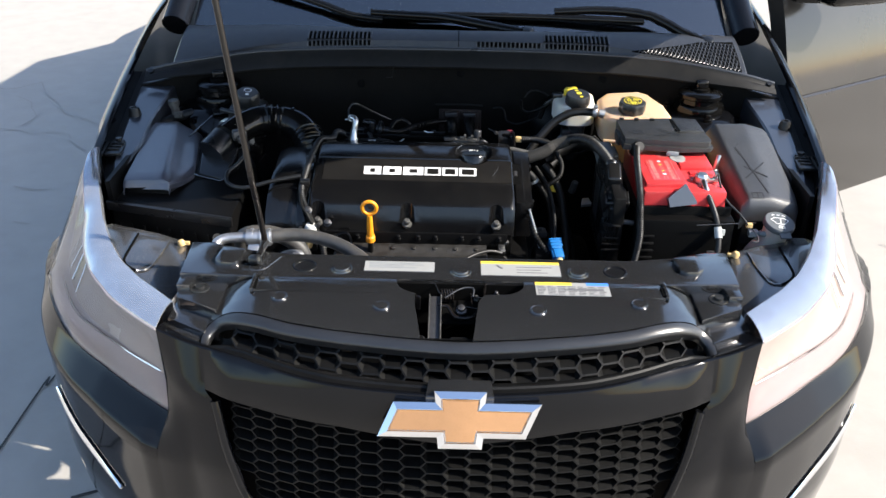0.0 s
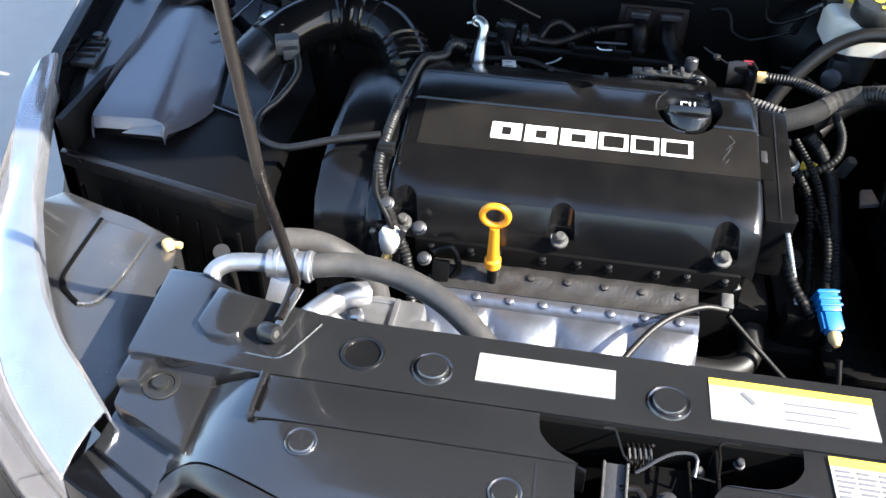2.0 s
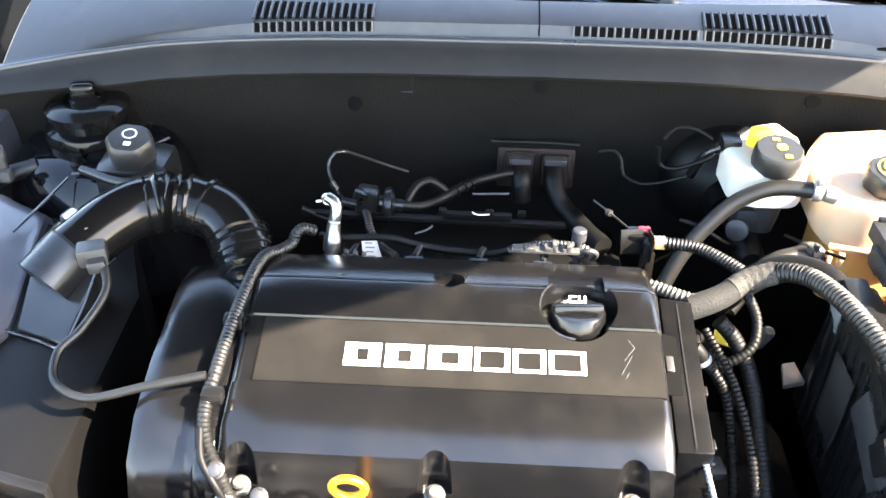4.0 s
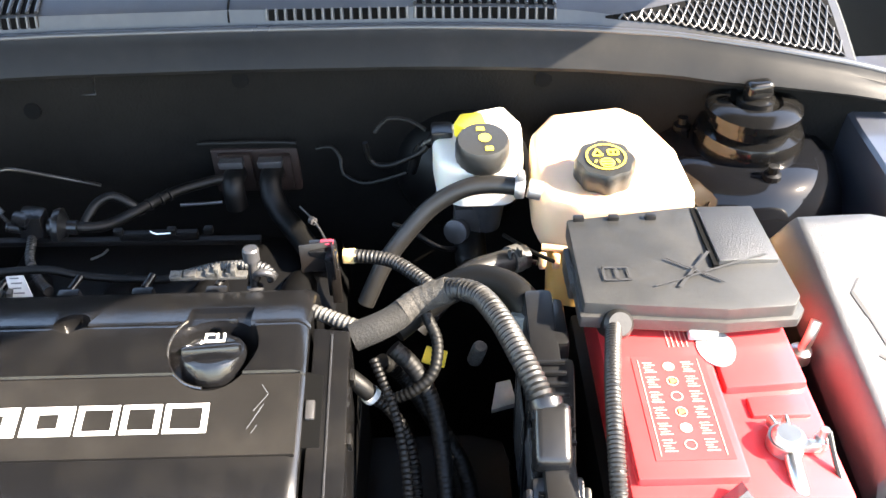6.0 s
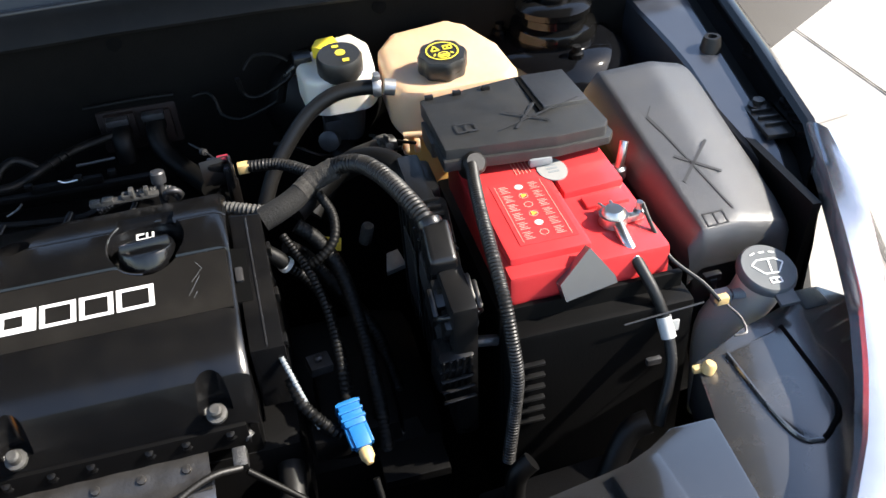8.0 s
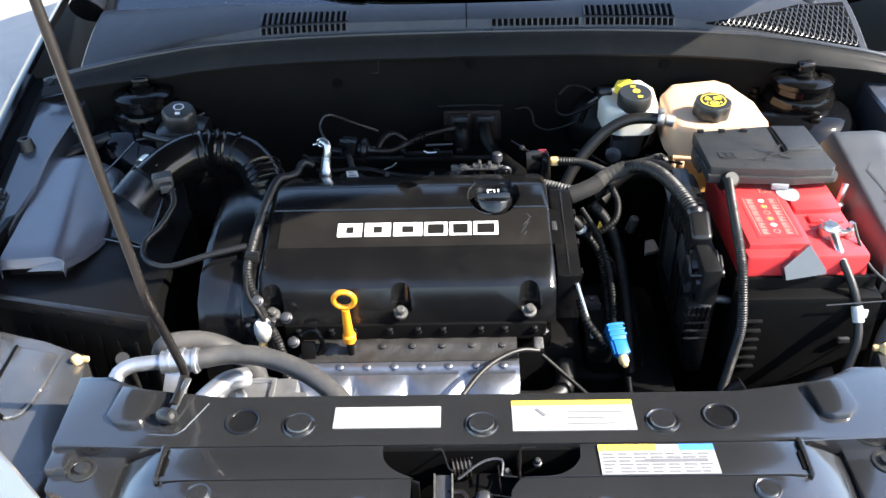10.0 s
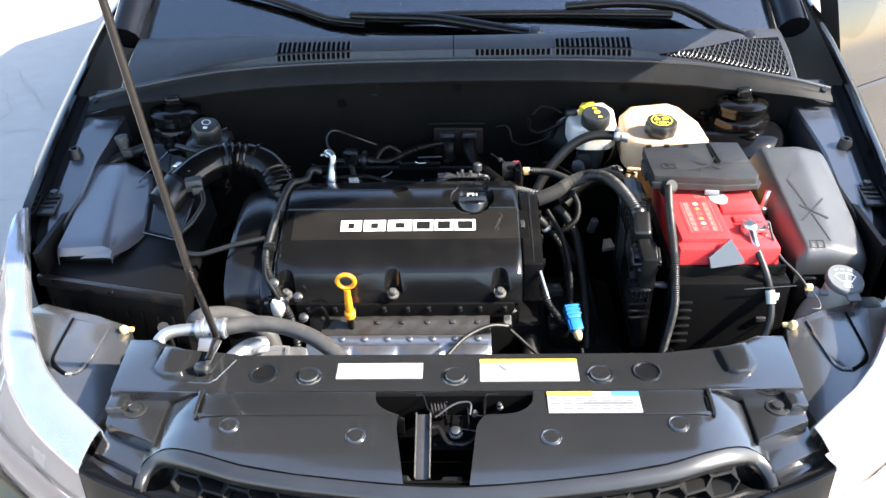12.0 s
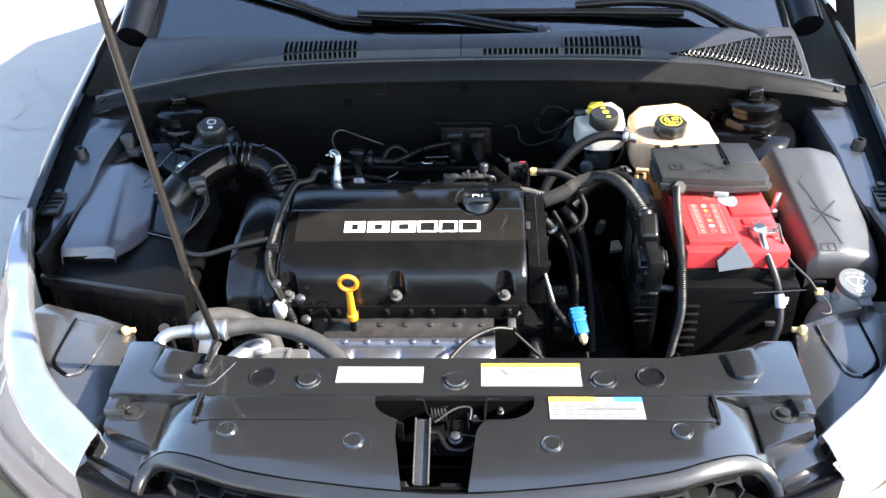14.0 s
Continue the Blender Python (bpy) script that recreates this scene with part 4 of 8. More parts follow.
# moulded step round the prop's foot
bm = mesh()
tube(bm, [(-0.316, 0.236, 0.7438), (-0.330, 0.206, 0.7438), (-0.342, 0.188, 0.7438), (-0.374, 0.189, 0.7438)], 0.0016, 6, 0.008)
part("moulded_edge", bm, M_SHIELD, shield)
for x, y in ((-0.204, 0.199), (0.003, 0.197), (0.206, 0.199)):
    bm = mesh()
    lathe(bm, (x, y, 0.7435), [(0.019, 0), (0.018, 0.0025), (0.0165, 0.0015), (0.0150, 0.001), (0.0142, 0.0045), (0.0135, 0.0055), (0.0, 0.0056)], 28)
    part("clip", bm, M_SHIELD, shield, "round black push clip")
for sd in (1, -1):
    bm = mesh()
    prism(bm, [(sd * 0.380, 0.250), (sd * 0.385, 0.205), (sd * 0.395, 0.198), (sd * 0.415, 0.200), (sd * 0.428, 0.212), (sd * 0.424, 0.262)], 0.742, lambda x, y: 0.752, 0.004)
    part("raised_pad", bm, M_SHIELD, shield)
    # three steps down towards the headlight, with a bolted tab on the first
    bm = mesh()
    prism(bm, [(sd * 0.398, 0.178), (sd * 0.479, 0.178), (sd * 0.475, 0.126), (sd * 0.400, 0.092)], 0.66, lambda x, y: 0.727 - 0.06 * max(0, 0.150 - y), 0.003)
    blk = part("end_block", bm, M_SHIELD, shield, "stepped black end of the cover")
    bm = mesh()
    prism(bm, [(sd * 0.402, 0.122), (sd * 0.480, 0.142), (sd * 0.484, 0.096), (sd * 0.414, 0.060)], 0.64, lambda x, y: 0.7010 + 0.10 * (y - 0.08), 0.003)
    part("middle_step", bm, M_SHIELD, blk)
    bm = mesh()
    prism(bm, [(sd * 0.410, 0.090), (sd * 0.488, 0.118), (sd * 0.499, 0.080), (sd * 0.482, 0.066), (sd * 0.424, 0.040)], 0.63, lambda x, y: 0.6905 + 0.04 * (abs(x) - 0.45), 0.003)
    part("lower_step", bm, M_SHIELD, blk)
    bm = mesh()
    prism(bm, [(sd * 0.452, 0.176), (sd * 0.479, 0.176), (sd * 0.479, 0.144), (sd * 0.456, 0.144)], 0.72, 0.738, 0.003)
    part("raised_tab", bm, M_SHIELD, blk)
    bm = mesh()
    lathe(bm, (sd * 0.441, 0.152, 0.7265), [(0.0165, 0), (0.0160, 0.0015), (0.0125, 0.002), (0.0115, 0.0005), (0.008, 0.001), (0.0075, 0.0055), (0.0, 0.006)], 22)
    part("bolt", bm, M_CAP, shield)

# front face of the cover with the opening for the latch
def face_z(x, y):
    return -0.055 * max(0, (abs(x) - 0.300) / 0.130) ** 2.2 + float(np.interp(y, [-0.03, 0.0, 0.03, 0.06, 0.10, 0.14, 0.17], [0.7110, 0.7215, 0.7310, 0.7390, 0.7455, 0.7490, 0.7495]))


# front edge of the face panel in plan
SEAM = lambda x: float(np.interp(abs(x), [0, 0.06, 0.11, 0.15, 0.20, 0.27, 0.30, 0.33, 0.37, 0.385, 0.405, 0.43], [0.0125, 0.0150, 0.0190, 0.0235, 0.029, 0.0415, 0.050, 0.0605, 0.077, 0.0815, 0.0790, 0.070]))


def face_half(side, corner, x_in, taper):
    """One face panel: rounded outer end, inner edge running back along the latch opening."""
    bm = mesh()
    rows = []
    for q in np.linspace(0, 1, 44):
        rows.append([])
        for v in np.linspace(0, 1, 14):
            inner = corner + (x_in - corner) * min(1, v / 0.75) + (taper * max(0, (v - 0.75) / 0.25) ** 2)
            x = 0.430 + (inner - 0.430) * q
            ya, yb = SEAM(x) + 0.0012, 0.1165 if x < 0.346 else 0.163
            y = ya + (yb - ya) * v
            rows[-1].append((side * x, y, face_z(x, y)))
    sheet(bm, rows, 0.004)
    part("face_panel", bm, M_SHIELD, shield, "smooth satin black face panel")


face_half(-1, 0.061, 0.073, 0.0)
face_half(1, 0.022, 0.031, 0.012)
STRIP_Z = lambda x, y: 0.7470 - 0.03 * (y - 0.1185)
bend = lambda x0, y0, x1, y1, x2, y2: [((1 - q) ** 2 * x0 + 2 * q * (1 - q) * x1 + q * q * x2, (1 - q) ** 2 * y0 + 2 * q * (1 - q) * y1 + q * q * y2) for q in np.linspace(0, 1, 9)]
for outline in ([(-0.342, 0.1652), (-0.342, 0.1182), (-0.071, 0.1182)] + bend(-0.074, 0.1195, -0.100, 0.130, -0.1055, 0.150) + [(-0.1055, 0.1652)],
                [(0.342, 0.1182), (0.342, 0.1652), (0.1095, 0.1652)] + bend(0.1095, 0.152, 0.106, 0.122, 0.070, 0.1188) + [(0.044, 0.1182)]):
    bm = mesh()
    prism(bm, outline[::-1], 0.7425, STRIP_Z, 0.0008)
    bmesh.ops.recalc_face_normals(bm, faces=bm.faces[:])
    part("face_strip", bm, M_SHIELD, shield, "flat strip between the face panel and the rail")
for x0, x1 in ((-0.346, -0.073), (0.044, 0.346)):
    bm = mesh()
    prism(bm, [(x0, 0.1150), (x1, 0.1150), (x1, 0.1195), (x0, 0.1195)], 0.735, 0.7425, 0)
    part("strip_gap", bm, M_HOLE, shield, "fine dark gap between panel and strip")
for x, y0, y1 in ((-0.104, 0.042, 0.113), (0.108, 0.044, 0.113)):
    bm = mesh()
    tube(bm, [(x, y, face_z(x, y) - 0.0002) for y in np.linspace(y0, y1, 10)], 0.0009, 6, 0.01, None, True)
    part("moulded_line", bm, M_SHIELD, shield)
bm = mesh()
prism(bm, [(-0.345, 0.1636), (0.345, 0.1636), (0.345, 0.1684), (-0.345, 0.1684)], 0.70, 0.738, 0)
part("rail_gap", bm, M_HOLE, shield, "dark gap in front of the rear rail")
# broad front lip: a shallow crowned band that rolls under above the grille and runs down at both ends
LIP_PROF = [(0.0, -0.006), (0.0, -0.0008), (0.0008, 0.0), (0.008, 0.0003), (0.0160, -0.0020), (0.0188, -0.0042), (0.0200, -0.008), (0.0196, -0.0205), (0.0170, -0.0225)]
half = [(0.415, 0.034, 0.687), (0.4175, 0.052, 0.692), (0.4145, 0.067, 0.699)] + [(x, SEAM(x), face_z(x, SEAM(x)) - 0.0008) for x in (0.403, 0.388, 0.370, 0.345, 0.31, 0.27, 0.21, 0.15, 0.08)]
way = [Vector(p) for p in spline([(-x, y, z) for x, y, z in half] + [(0, 0.0125, face_z(0, 0.0125) - 0.0008)] + half[::-1], 0.006)]
rows = []
for i, p in enumerate(way):
    tan = (way[min(i + 1, len(way) - 1)] - way[max(i - 1, 0)]).normalized()
    up = Vector((0.0, -0.35, 0.94))
    up = (up - tan * up.dot(tan)).normalized()
    fwd = tan.cross(up)
    k = float(np.interp(min(i, len(way) - 1 - i), [0, 14], [0.55, 1.0]))
    rows.append([p + fwd * b * k + up * n * k for b, n in LIP_PROF])
bm = mesh()
sheet(bm, rows, 0.003)
part("front_lip", bm, M_LIP, shield, "broad rounded front lip above the grille")
seam = [Vector(r[0]) for r in rows]
bm = mesh()
tube(bm, [p + Vector((0, 0.0012, 0.0015)) for p in seam], 0.0022, 6, 0.01)
part("seam_groove", bm, M_HOLE, shield, "dark seam behind the lip")
# upright slits at the strip's ends
for sd in (1, -1):
    bm = mesh()
    prism(bm, [(sd * 0.3425, 0.1185), (sd * 0.3480, 0.1165), (sd * 0.3500, 0.1640), (sd * 0.3440, 0.1690)], 0.735, 0.7505, 0.0015)
    part("slot_edge", bm, M_SHIELD, shield)
    bm = mesh()
    # the slit's shade is a near-black block
    prism(bm, [(sd * 0.3385, 0.124), (sd * 0.3425, 0.124), (sd * 0.3435, 0.150), (sd * 0.3395, 0.150)], 0.74, 0.7485, 0)
    part("slot", bm, M_HOLE, shield, "narrow slot with its shade painted black")
for x, y in ((-0.295, 0.10), (-0.126, 0.083), (0.128, 0.080), (0.295, 0.10)):
    bm = mesh()
    z = face_z(x, y) + 0.0005
    lathe(bm, (x, y, z), [(0.0135, -0.003), (0.0135, 0.0006), (0.0128, 0.0012), (0.0112, 0.0004), (0.0100, 0.0018), (0.0, 0.0022)], 26, (0, -0.10, 1))
    part("clip", bm, M_SHIELD, shield, "round black push clip")
# latch well: floor and walls carry its deep shade as near-black
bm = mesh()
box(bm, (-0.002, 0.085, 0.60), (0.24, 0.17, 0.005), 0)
well = part("latch_well", bm, M_HOLE, shield, "bonnet latch well with its shade painted in black")
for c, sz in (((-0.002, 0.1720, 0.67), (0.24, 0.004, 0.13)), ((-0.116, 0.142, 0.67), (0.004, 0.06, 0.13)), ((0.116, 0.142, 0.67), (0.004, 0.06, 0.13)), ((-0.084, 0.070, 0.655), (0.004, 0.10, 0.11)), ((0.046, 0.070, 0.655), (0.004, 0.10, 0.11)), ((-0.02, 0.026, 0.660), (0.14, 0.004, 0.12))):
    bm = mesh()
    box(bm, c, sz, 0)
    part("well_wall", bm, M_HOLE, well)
latch = thing("bonnet_latch", (-0.02, 0.07, 0.66), "black steel bonnet latch with springs in its well", "latch")
# upright channel bracket leaning towards the front
bm = mesh()
box(bm, (-0.0395, 0.093, 0.7135), (0.0165, 0.092, 0.0022), 0.0006, (21, 0, 0))
brk = part("bracket", bm, M_UNIT, latch, "upright grey steel channel bracket")
for x in (-0.0490, -0.0300):
    bm = mesh()
    box(bm, (x, 0.092, 0.7165), (0.0022, 0.092, 0.008), 0.0008, (21, 0, 0))
    part("flange", bm, M_BRAID, brk, "worn bright steel edge")
# curled steel tab at the panel's edge
bm = mesh()
sheet(bm, [[(-0.0725 + w, 0.1190 - 0.006 * q - 0.4 * w, 0.7435 - 0.024 * q * q) for q in np.linspace(0, 1, 7)] for w in (0.0, 0.004, 0.008)], 0.0012)
part("curled_tab", bm, M_ROD, latch)
# bent lever arm across the well
bm = mesh()
tube(bm, [(-0.035, 0.118, 0.722), (-0.020, 0.120, 0.722), (-0.014, 0.110, 0.719), (-0.006, 0.098, 0.715), (0.008, 0.095, 0.715), (0.022, 0.097, 0.715), (0.037, 0.112, 0.720)], 0.0034, 8)
part("lever_arm", bm, M_ROD, latch, "bent dark lever arm")
bm = mesh()
tube(bm, [(-0.024, 0.128, 0.733), (-0.018, 0.131, 0.735), (-0.006, 0.139, 0.740), (0.007, 0.146, 0.742), (0.020, 0.148, 0.742), (0.025, 0.143, 0.741), (0.023, 0.130, 0.735)], 0.0015, 7)
part("hook", bm, M_UNIT, latch, "worn steel hook wire")
for way2 in ([(-0.051, 0.166, 0.738), (-0.042, 0.166, 0.738), (-0.039, 0.160, 0.737), (-0.033, 0.141, 0.735), (-0.026, 0.138, 0.733)], [(0.042, 0.130, 0.735), (0.0445, 0.150, 0.737), (0.046, 0.166, 0.738), (0.062, 0.168, 0.738)], [(0.020, 0.149, 0.730), (0.022, 0.110, 0.725)], [(0.021, 0.134, 0.733), (0.040, 0.130, 0.733)], [(0.000, 0.114, 0.727), (0.022, 0.112, 0.725), (0.034, 0.110, 0.724)]):
    bm = mesh()
    tube(bm, way2, 0.0011, 6, 0.004)
    part("plate_edge", bm, M_ROD, latch)
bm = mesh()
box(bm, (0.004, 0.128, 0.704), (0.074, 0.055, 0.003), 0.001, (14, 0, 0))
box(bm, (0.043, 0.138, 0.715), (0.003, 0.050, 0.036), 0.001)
part("plate", bm, M_HOLE, latch, "latch plate painted black like the shaded well")
for x, y, r, m in ((0.004, 0.113, 0.0095, M_UNIT), (0.030, 0.148, 0.0050, M_BRAID), (0.064, 0.163, 0.0050, M_UNIT), (0.052, 0.118, 0.0055, M_UNIT)):
    bm = mesh()
    lathe(bm, (x, y, 0.717), [(r, 0), (r, 0.004), (r * 0.7, 0.005), (r * 0.65, 0.010), (r * 0.4, 0.011), (0.0, 0.011)], 16, (0, -0.3, 1))
    part("bolt", bm, m, latch, "worn bolt")
a, ax = Vector((-0.030, 0.150, 0.724)), Vector((0.022, 0.002, 0.0))
e1 = ax.orthogonal().normalized()
e2 = ax.normalized().cross(e1)
bm = mesh()
tube(bm, [a + ax * (k / 40) + e1 * 0.0105 * math.cos(k * math.pi / 4) + e2 * 0.0105 * math.sin(k * math.pi / 4) for k in range(41)], 0.0015, 5, 0.003, None, True)
part("spring", bm, M_ROD, latch, "coil spring")
bm = mesh()
tube(bm, [(-0.079, 0.060, 0.672), (-0.060, 0.060, 0.670), (-0.056, 0.050, 0.665)], 0.0030, 6)
part("cable", bm, M_BRAID, latch, "release cable end")

# stickers
def sticker(name, o, ux, uy, w, h, kind):
    o, ux, uy = Vector(o), Vector(ux).normalized(), Vector(uy).normalized()
    st = part(name, bar_on(mesh(), o, ux, uy, 0, 0, w, h, 0.0008), M_PAPER, shield, "printed paper sticker")
    top = o + ux.cross(uy).normalized() * 0.0008
    bm = mesh()
    rnd = random.Random(w)
    if kind == "plain":
        for i in range(4):
            bar_on(bm, top, ux, uy, 0.008, h - 0.007 - i * 0.005, w * rnd.uniform(0.5, 0.9), h - 0.0058 - i * 0.005, 0.0006)
        part("print_line", bm, M_GREYCAP, st)
    elif kind == "band":
        part("yellow_band", bar_on(mesh(), top, ux, uy, 0, h * 0.83, w, h, 0.0003), M_YSTICK, st, "yellow band")
        for i in range(3):
            bar_on(bm, top, ux, uy, w * 0.45, h * 0.2 + i * 0.009, w * rnd.uniform(0.7, 0.95), h * 0.2 + 0.0012 + i * 0.009, 0.0006)
        stroke(bm, top, ux, uy, (w * 0.20, h * 0.72), (w * 0.27, h * 0.48), 0.004, 0.0006)
        part("print_line", bm, M_INK, st)
    else:
        bm2 = bar_on(mesh(), top, ux, uy, 0, h * 0.78, w * 0.50, h, 0.0003)
        part("yellow_band", bm2, M_YSTICK, st, "yellow band")
        part("blue_band", bar_on(mesh(), top, ux, uy, w * 0.70, h * 0.78, w, h, 0.0003), M_BSTICK, st, "blue band")
        for i in range(6):
            y = 0.002 + i * 0.0050
            if i == 3:
                bar_on(bm, top, ux, uy, w * 0.38, y - 0.0006, w * 0.92, y + 0.0034, 0.0007)
            for j in range(7):
                x = 0.003 + j * w * 0.137
                bar_on(bm, top, ux, uy, x, y, x + w * rnd.uniform(0.07, 0.125), y + 0.0019, 0.0005)
        part("print_line", bm, M_INK, st)


sticker("label", (-0.165, 0.193, 0.7442), (1, 0, 0), (0, 1, 0), 0.122, 0.033, "plain")
sticker("label", (0.038, 0.186, 0.7442), (1, 0, 0), (0, 1, 0), 0.138, 0.047, "band")
sticker("label", (0.128, 0.119, 0.7478), (1, 0, 0), (0, 1, -0.02), 0.124, 0.042, "warn")


# ---------- liners behind the headlights ----------
for sd in (1, -1):
    bm = mesh()
    pts = [(sd * x, y) for x, y in ((0.535, 0.400), (0.60, 0.425), (0.70, 0.455), (0.730, 0.42), (0.665, 0.300), (0.590, 0.205), (0.515, 0.155), (0.500, 0.24))]
    LZ = lambda x, y: 0.680 + 0.05 * (abs(x) - 0.52) - 0.015 * (0.45 - y)
    prism(bm, pts, 0.62, LZ, 0.004)
    ln = solo("headlight_liner", bm, M_LINER, "grey-black plastic air guide behind the headlight", "liner", "liners behind the headlights")
    pocket = [(0.568, 0.398), (0.572, 0.32), (0.580, 0.285), (0.597, 0.278), (0.612, 0.288), (0.630, 0.312), (0.634, 0.412)]
    bm = mesh()
    prism(bm, [(sd * x, y) for x, y in pocket][::sd], 0.66, lambda x, y: LZ(x, y) + 0.0035, 0.003)
    part("raised_pocket", bm, M_LINER, ln, "shallow raised field")
    for name, m, a, b, r in (("ridge", M_LINER, 0, 4, 0.0022), ("slot", M_HOLE, 3, 7, 0.0028)):
        bm = mesh()
        tube(bm, [(sd * x, y, LZ(x, y) + 0.002) for x, y in pocket[a:b]], r, 6)
        part(name, bm, m, ln)
    bm = mesh()
    lathe(bm, (sd * 0.540, 0.385, 0.680), [(0.007, 0), (0.007, 0.008), (0.005, 0.011), (0.0, 0.012)], 16, (0.3 * sd, 0, 1))
    box(bm, (sd * 0.532, 0.388, 0.683), (0.012, 0.007, 0.007), 0.002)
    part("fastener", bm, M_CREAM, ln, "cream plastic fastener")

# ---------- engine ----------
engine = thing("engine", (-0.1, 0.6, 0.30), "four-cylinder engine under a black plastic valve cover", "engine")
COVER_PROF = [(0.728, 0.700), (0.728, 0.758), (0.724, 0.767), (0.714, 0.7735), (0.667, 0.7845), (0.664, 0.7845), (0.662, 0.7815), (0.660, 0.7815), (0.659, 0.7865), (0.655, 0.7875), (0.6095, 0.7785), (0.6085, 0.7762), (0.5345, 0.7572), (0.5335, 0.7600), (0.520, 0.7568), (0.490, 0.747), (0.472, 0.732), (0.460, 0.702), (0.456, 0.680)]


def loft_x(bm, prof, x0, x1, n=2, round_ends=0.006):
    rows = []
    xs = [x0, x0 + round_ends * 0.3, x0 + round_ends] + list(np.linspace(x0, x1, n + 2)[1:-1]) + [x1 - round_ends, x1 - round_ends * 0.3, x1]
    for x in xs:
        e = max(0, 1 - min(x - x0, x1 - x) / round_ends)
        rows.append([(x, y, z - 0.006 * e * e) for y, z in prof])
    vs = [[bm.verts.new(p) for p in r] for r in rows]
    for i in range(len(vs) - 1):
        for j in range(len(prof) - 1):
            bm.faces.new([vs[i][j], vs[i][j + 1], vs[i + 1][j + 1], vs[i + 1][j]])
    bm.faces.new(vs[0])
    bm.faces.new(vs[-1][::-1])
    bm.faces.new([r[0] for r in vs] + [r[-1] for r in reversed(vs)])
    return bm

bm = mesh()
loft_x(bm, COVER_PROF, -0.305, 0.113, 8, 0.010)
cover = part("valve_cover", bm, M_COVER, engine, "black plastic valve cover with a sunk printed band", 28)
TILT = Vector((0, 0.246, 0.97)).normalized()
FC = Vector((0.031, 0.633, 0.7765))
bm = mesh()
lathe(bm, FC - TILT * 0.018, [(0.0375, 0), (0.0375, 0.018), (0.040, 0.024), (0.040, 0.05)], 40, TILT)
carve(cover, part("cutter", bm, M_COVER))
bm = mesh()
box(bm, (0.031, 0.672, 0.788), (0.058, 0.034, 0.022), 0, (-12, 0, 0))
carve(cover, part("cutter", bm, M_COVER))
for x in (-0.104, 0.076, -0.284):
    bm = mesh()
    lathe(bm, (x, 0.4560, 0.700), [(0.0165, 0), (0.0165, 0.052), (0.012, 0.058)], 20, (0, 0.16, 1))
    carve(cover, part("cutter", bm, M_COVER))
    bm = mesh()
    lathe(bm, (x, 0.4590, 0.697), [(0.0100, 0), (0.0100, 0.004), (0.0062, 0.005), (0.0062, 0.013), (0.0045, 0.015), (0.0, 0.015)], 12, (0, -0.35, 0.92))
    part("bolt", bm, M_BRAID, cover, "dull steel bolt")
bm = mesh()
lathe(bm, (-0.101, 0.664, 0.770), [(0.016, 0), (0.016, 0.03)], 20, TILT)
carve(cover, part("cutter", bm, M_COVER))
# printed band: plain white blocks
PO = Vector((-0.285, 0.5355, 0.7577))
PX, PY = Vector((1, 0, 0)), Vector((0, 0.074, 0.0190)).normalized()
NB = PX.cross(PY).normalized()
bm = mesh()
bar_on(bm, PO - NB * 0.0010, PX, PY, 0.0016, 0.0014, 0.3945, 0.0738, 0.0012)
band = part("print_band", bm, M_BAND, cover, "satin dark brown-black printed band")
bm = mesh()
lathe(bm, FC - TILT * 0.018, [(0.0378, 0), (0.0378, 0.018), (0.0403, 0.024), (0.0403, 0.05)], 40, TILT)
carve(band, part("cutter", bm, M_COVER))
for x0, y0, x1, y1 in ((0.0, -0.0008, 0.3945, 0.0006), (0.0, 0.0006, 0.0010, 0.0745)):
    bm = mesh()
    bar_on(bm, PO - NB * 0.0010, PX, PY, x0, y0, x1, y1, 0.0012)
    part("band_edge", bm, M_HOLE, cover, "fine dark line round the band")


def block(x, w, bold):
    """One plain white frame of the printed row."""
    bm = mesh()
    t = 0.0068 if bold else 0.0038
    v = 0.0125 if bold else 0.0050
    y, h = 0.0215, 0.0265
    bar_on(bm, PO, PX, PY, x, y, x + w, y + t, 0.0005)
    bar_on(bm, PO, PX, PY, x, y + h - t, x + w, y + h, 0.0005)
    bar_on(bm, PO, PX, PY, x, y + t, x + v, y + h - t, 0.0005)
    bar_on(bm, PO, PX, PY, x + w - v, y + t, x + w, y + h - t, 0.0005)
    part("print_block", bm, M_PRINT, cover, "plain white printed block")


for x, w, b in ((0.086, 0.036, True), (0.126, 0.038, True), (0.168, 0.042, True), (0.213, 0.034, False), (0.250, 0.032, False), (0.285, 0.036, False)):
    block(x, w, b)
for a, b in (((0.358, 0.040), (0.369, 0.055)), ((0.369, 0.055), (0.363, 0.064)), ((0.354, 0.024), (0.366, 0.046)), ((0.358, 0.020), (0.362, 0.027))):
    bm = mesh()
    stroke(bm, PO, PX, PY, a, b, 0.0006, 0.0004)
    part("scratch", bm, M_SCRATCH, cover)
# oil filler cap sunk in its open well
bm = mesh()
lathe(bm, FC - TILT * 0.016, [(0.029, 0.0), (0.0285, 0.016), (0.027, 0.019), (0.022, 0.0195), (0.020, 0.0165), (0.0, 0.016)], 48, TILT, (16, 0.012))
box(bm, FC + Vector((0, -0.004, 0.0035)), (0.051, 0.011, 0.018), 0.004, (-14, 0, 4))
cap = part("oil_cap", bm, M_COVER, cover, "black oil filler cap with a grip bar")
OX, OY = Vector((1, 0, 0)), Vector((0, 0.97, 0.246))
bm = mesh()
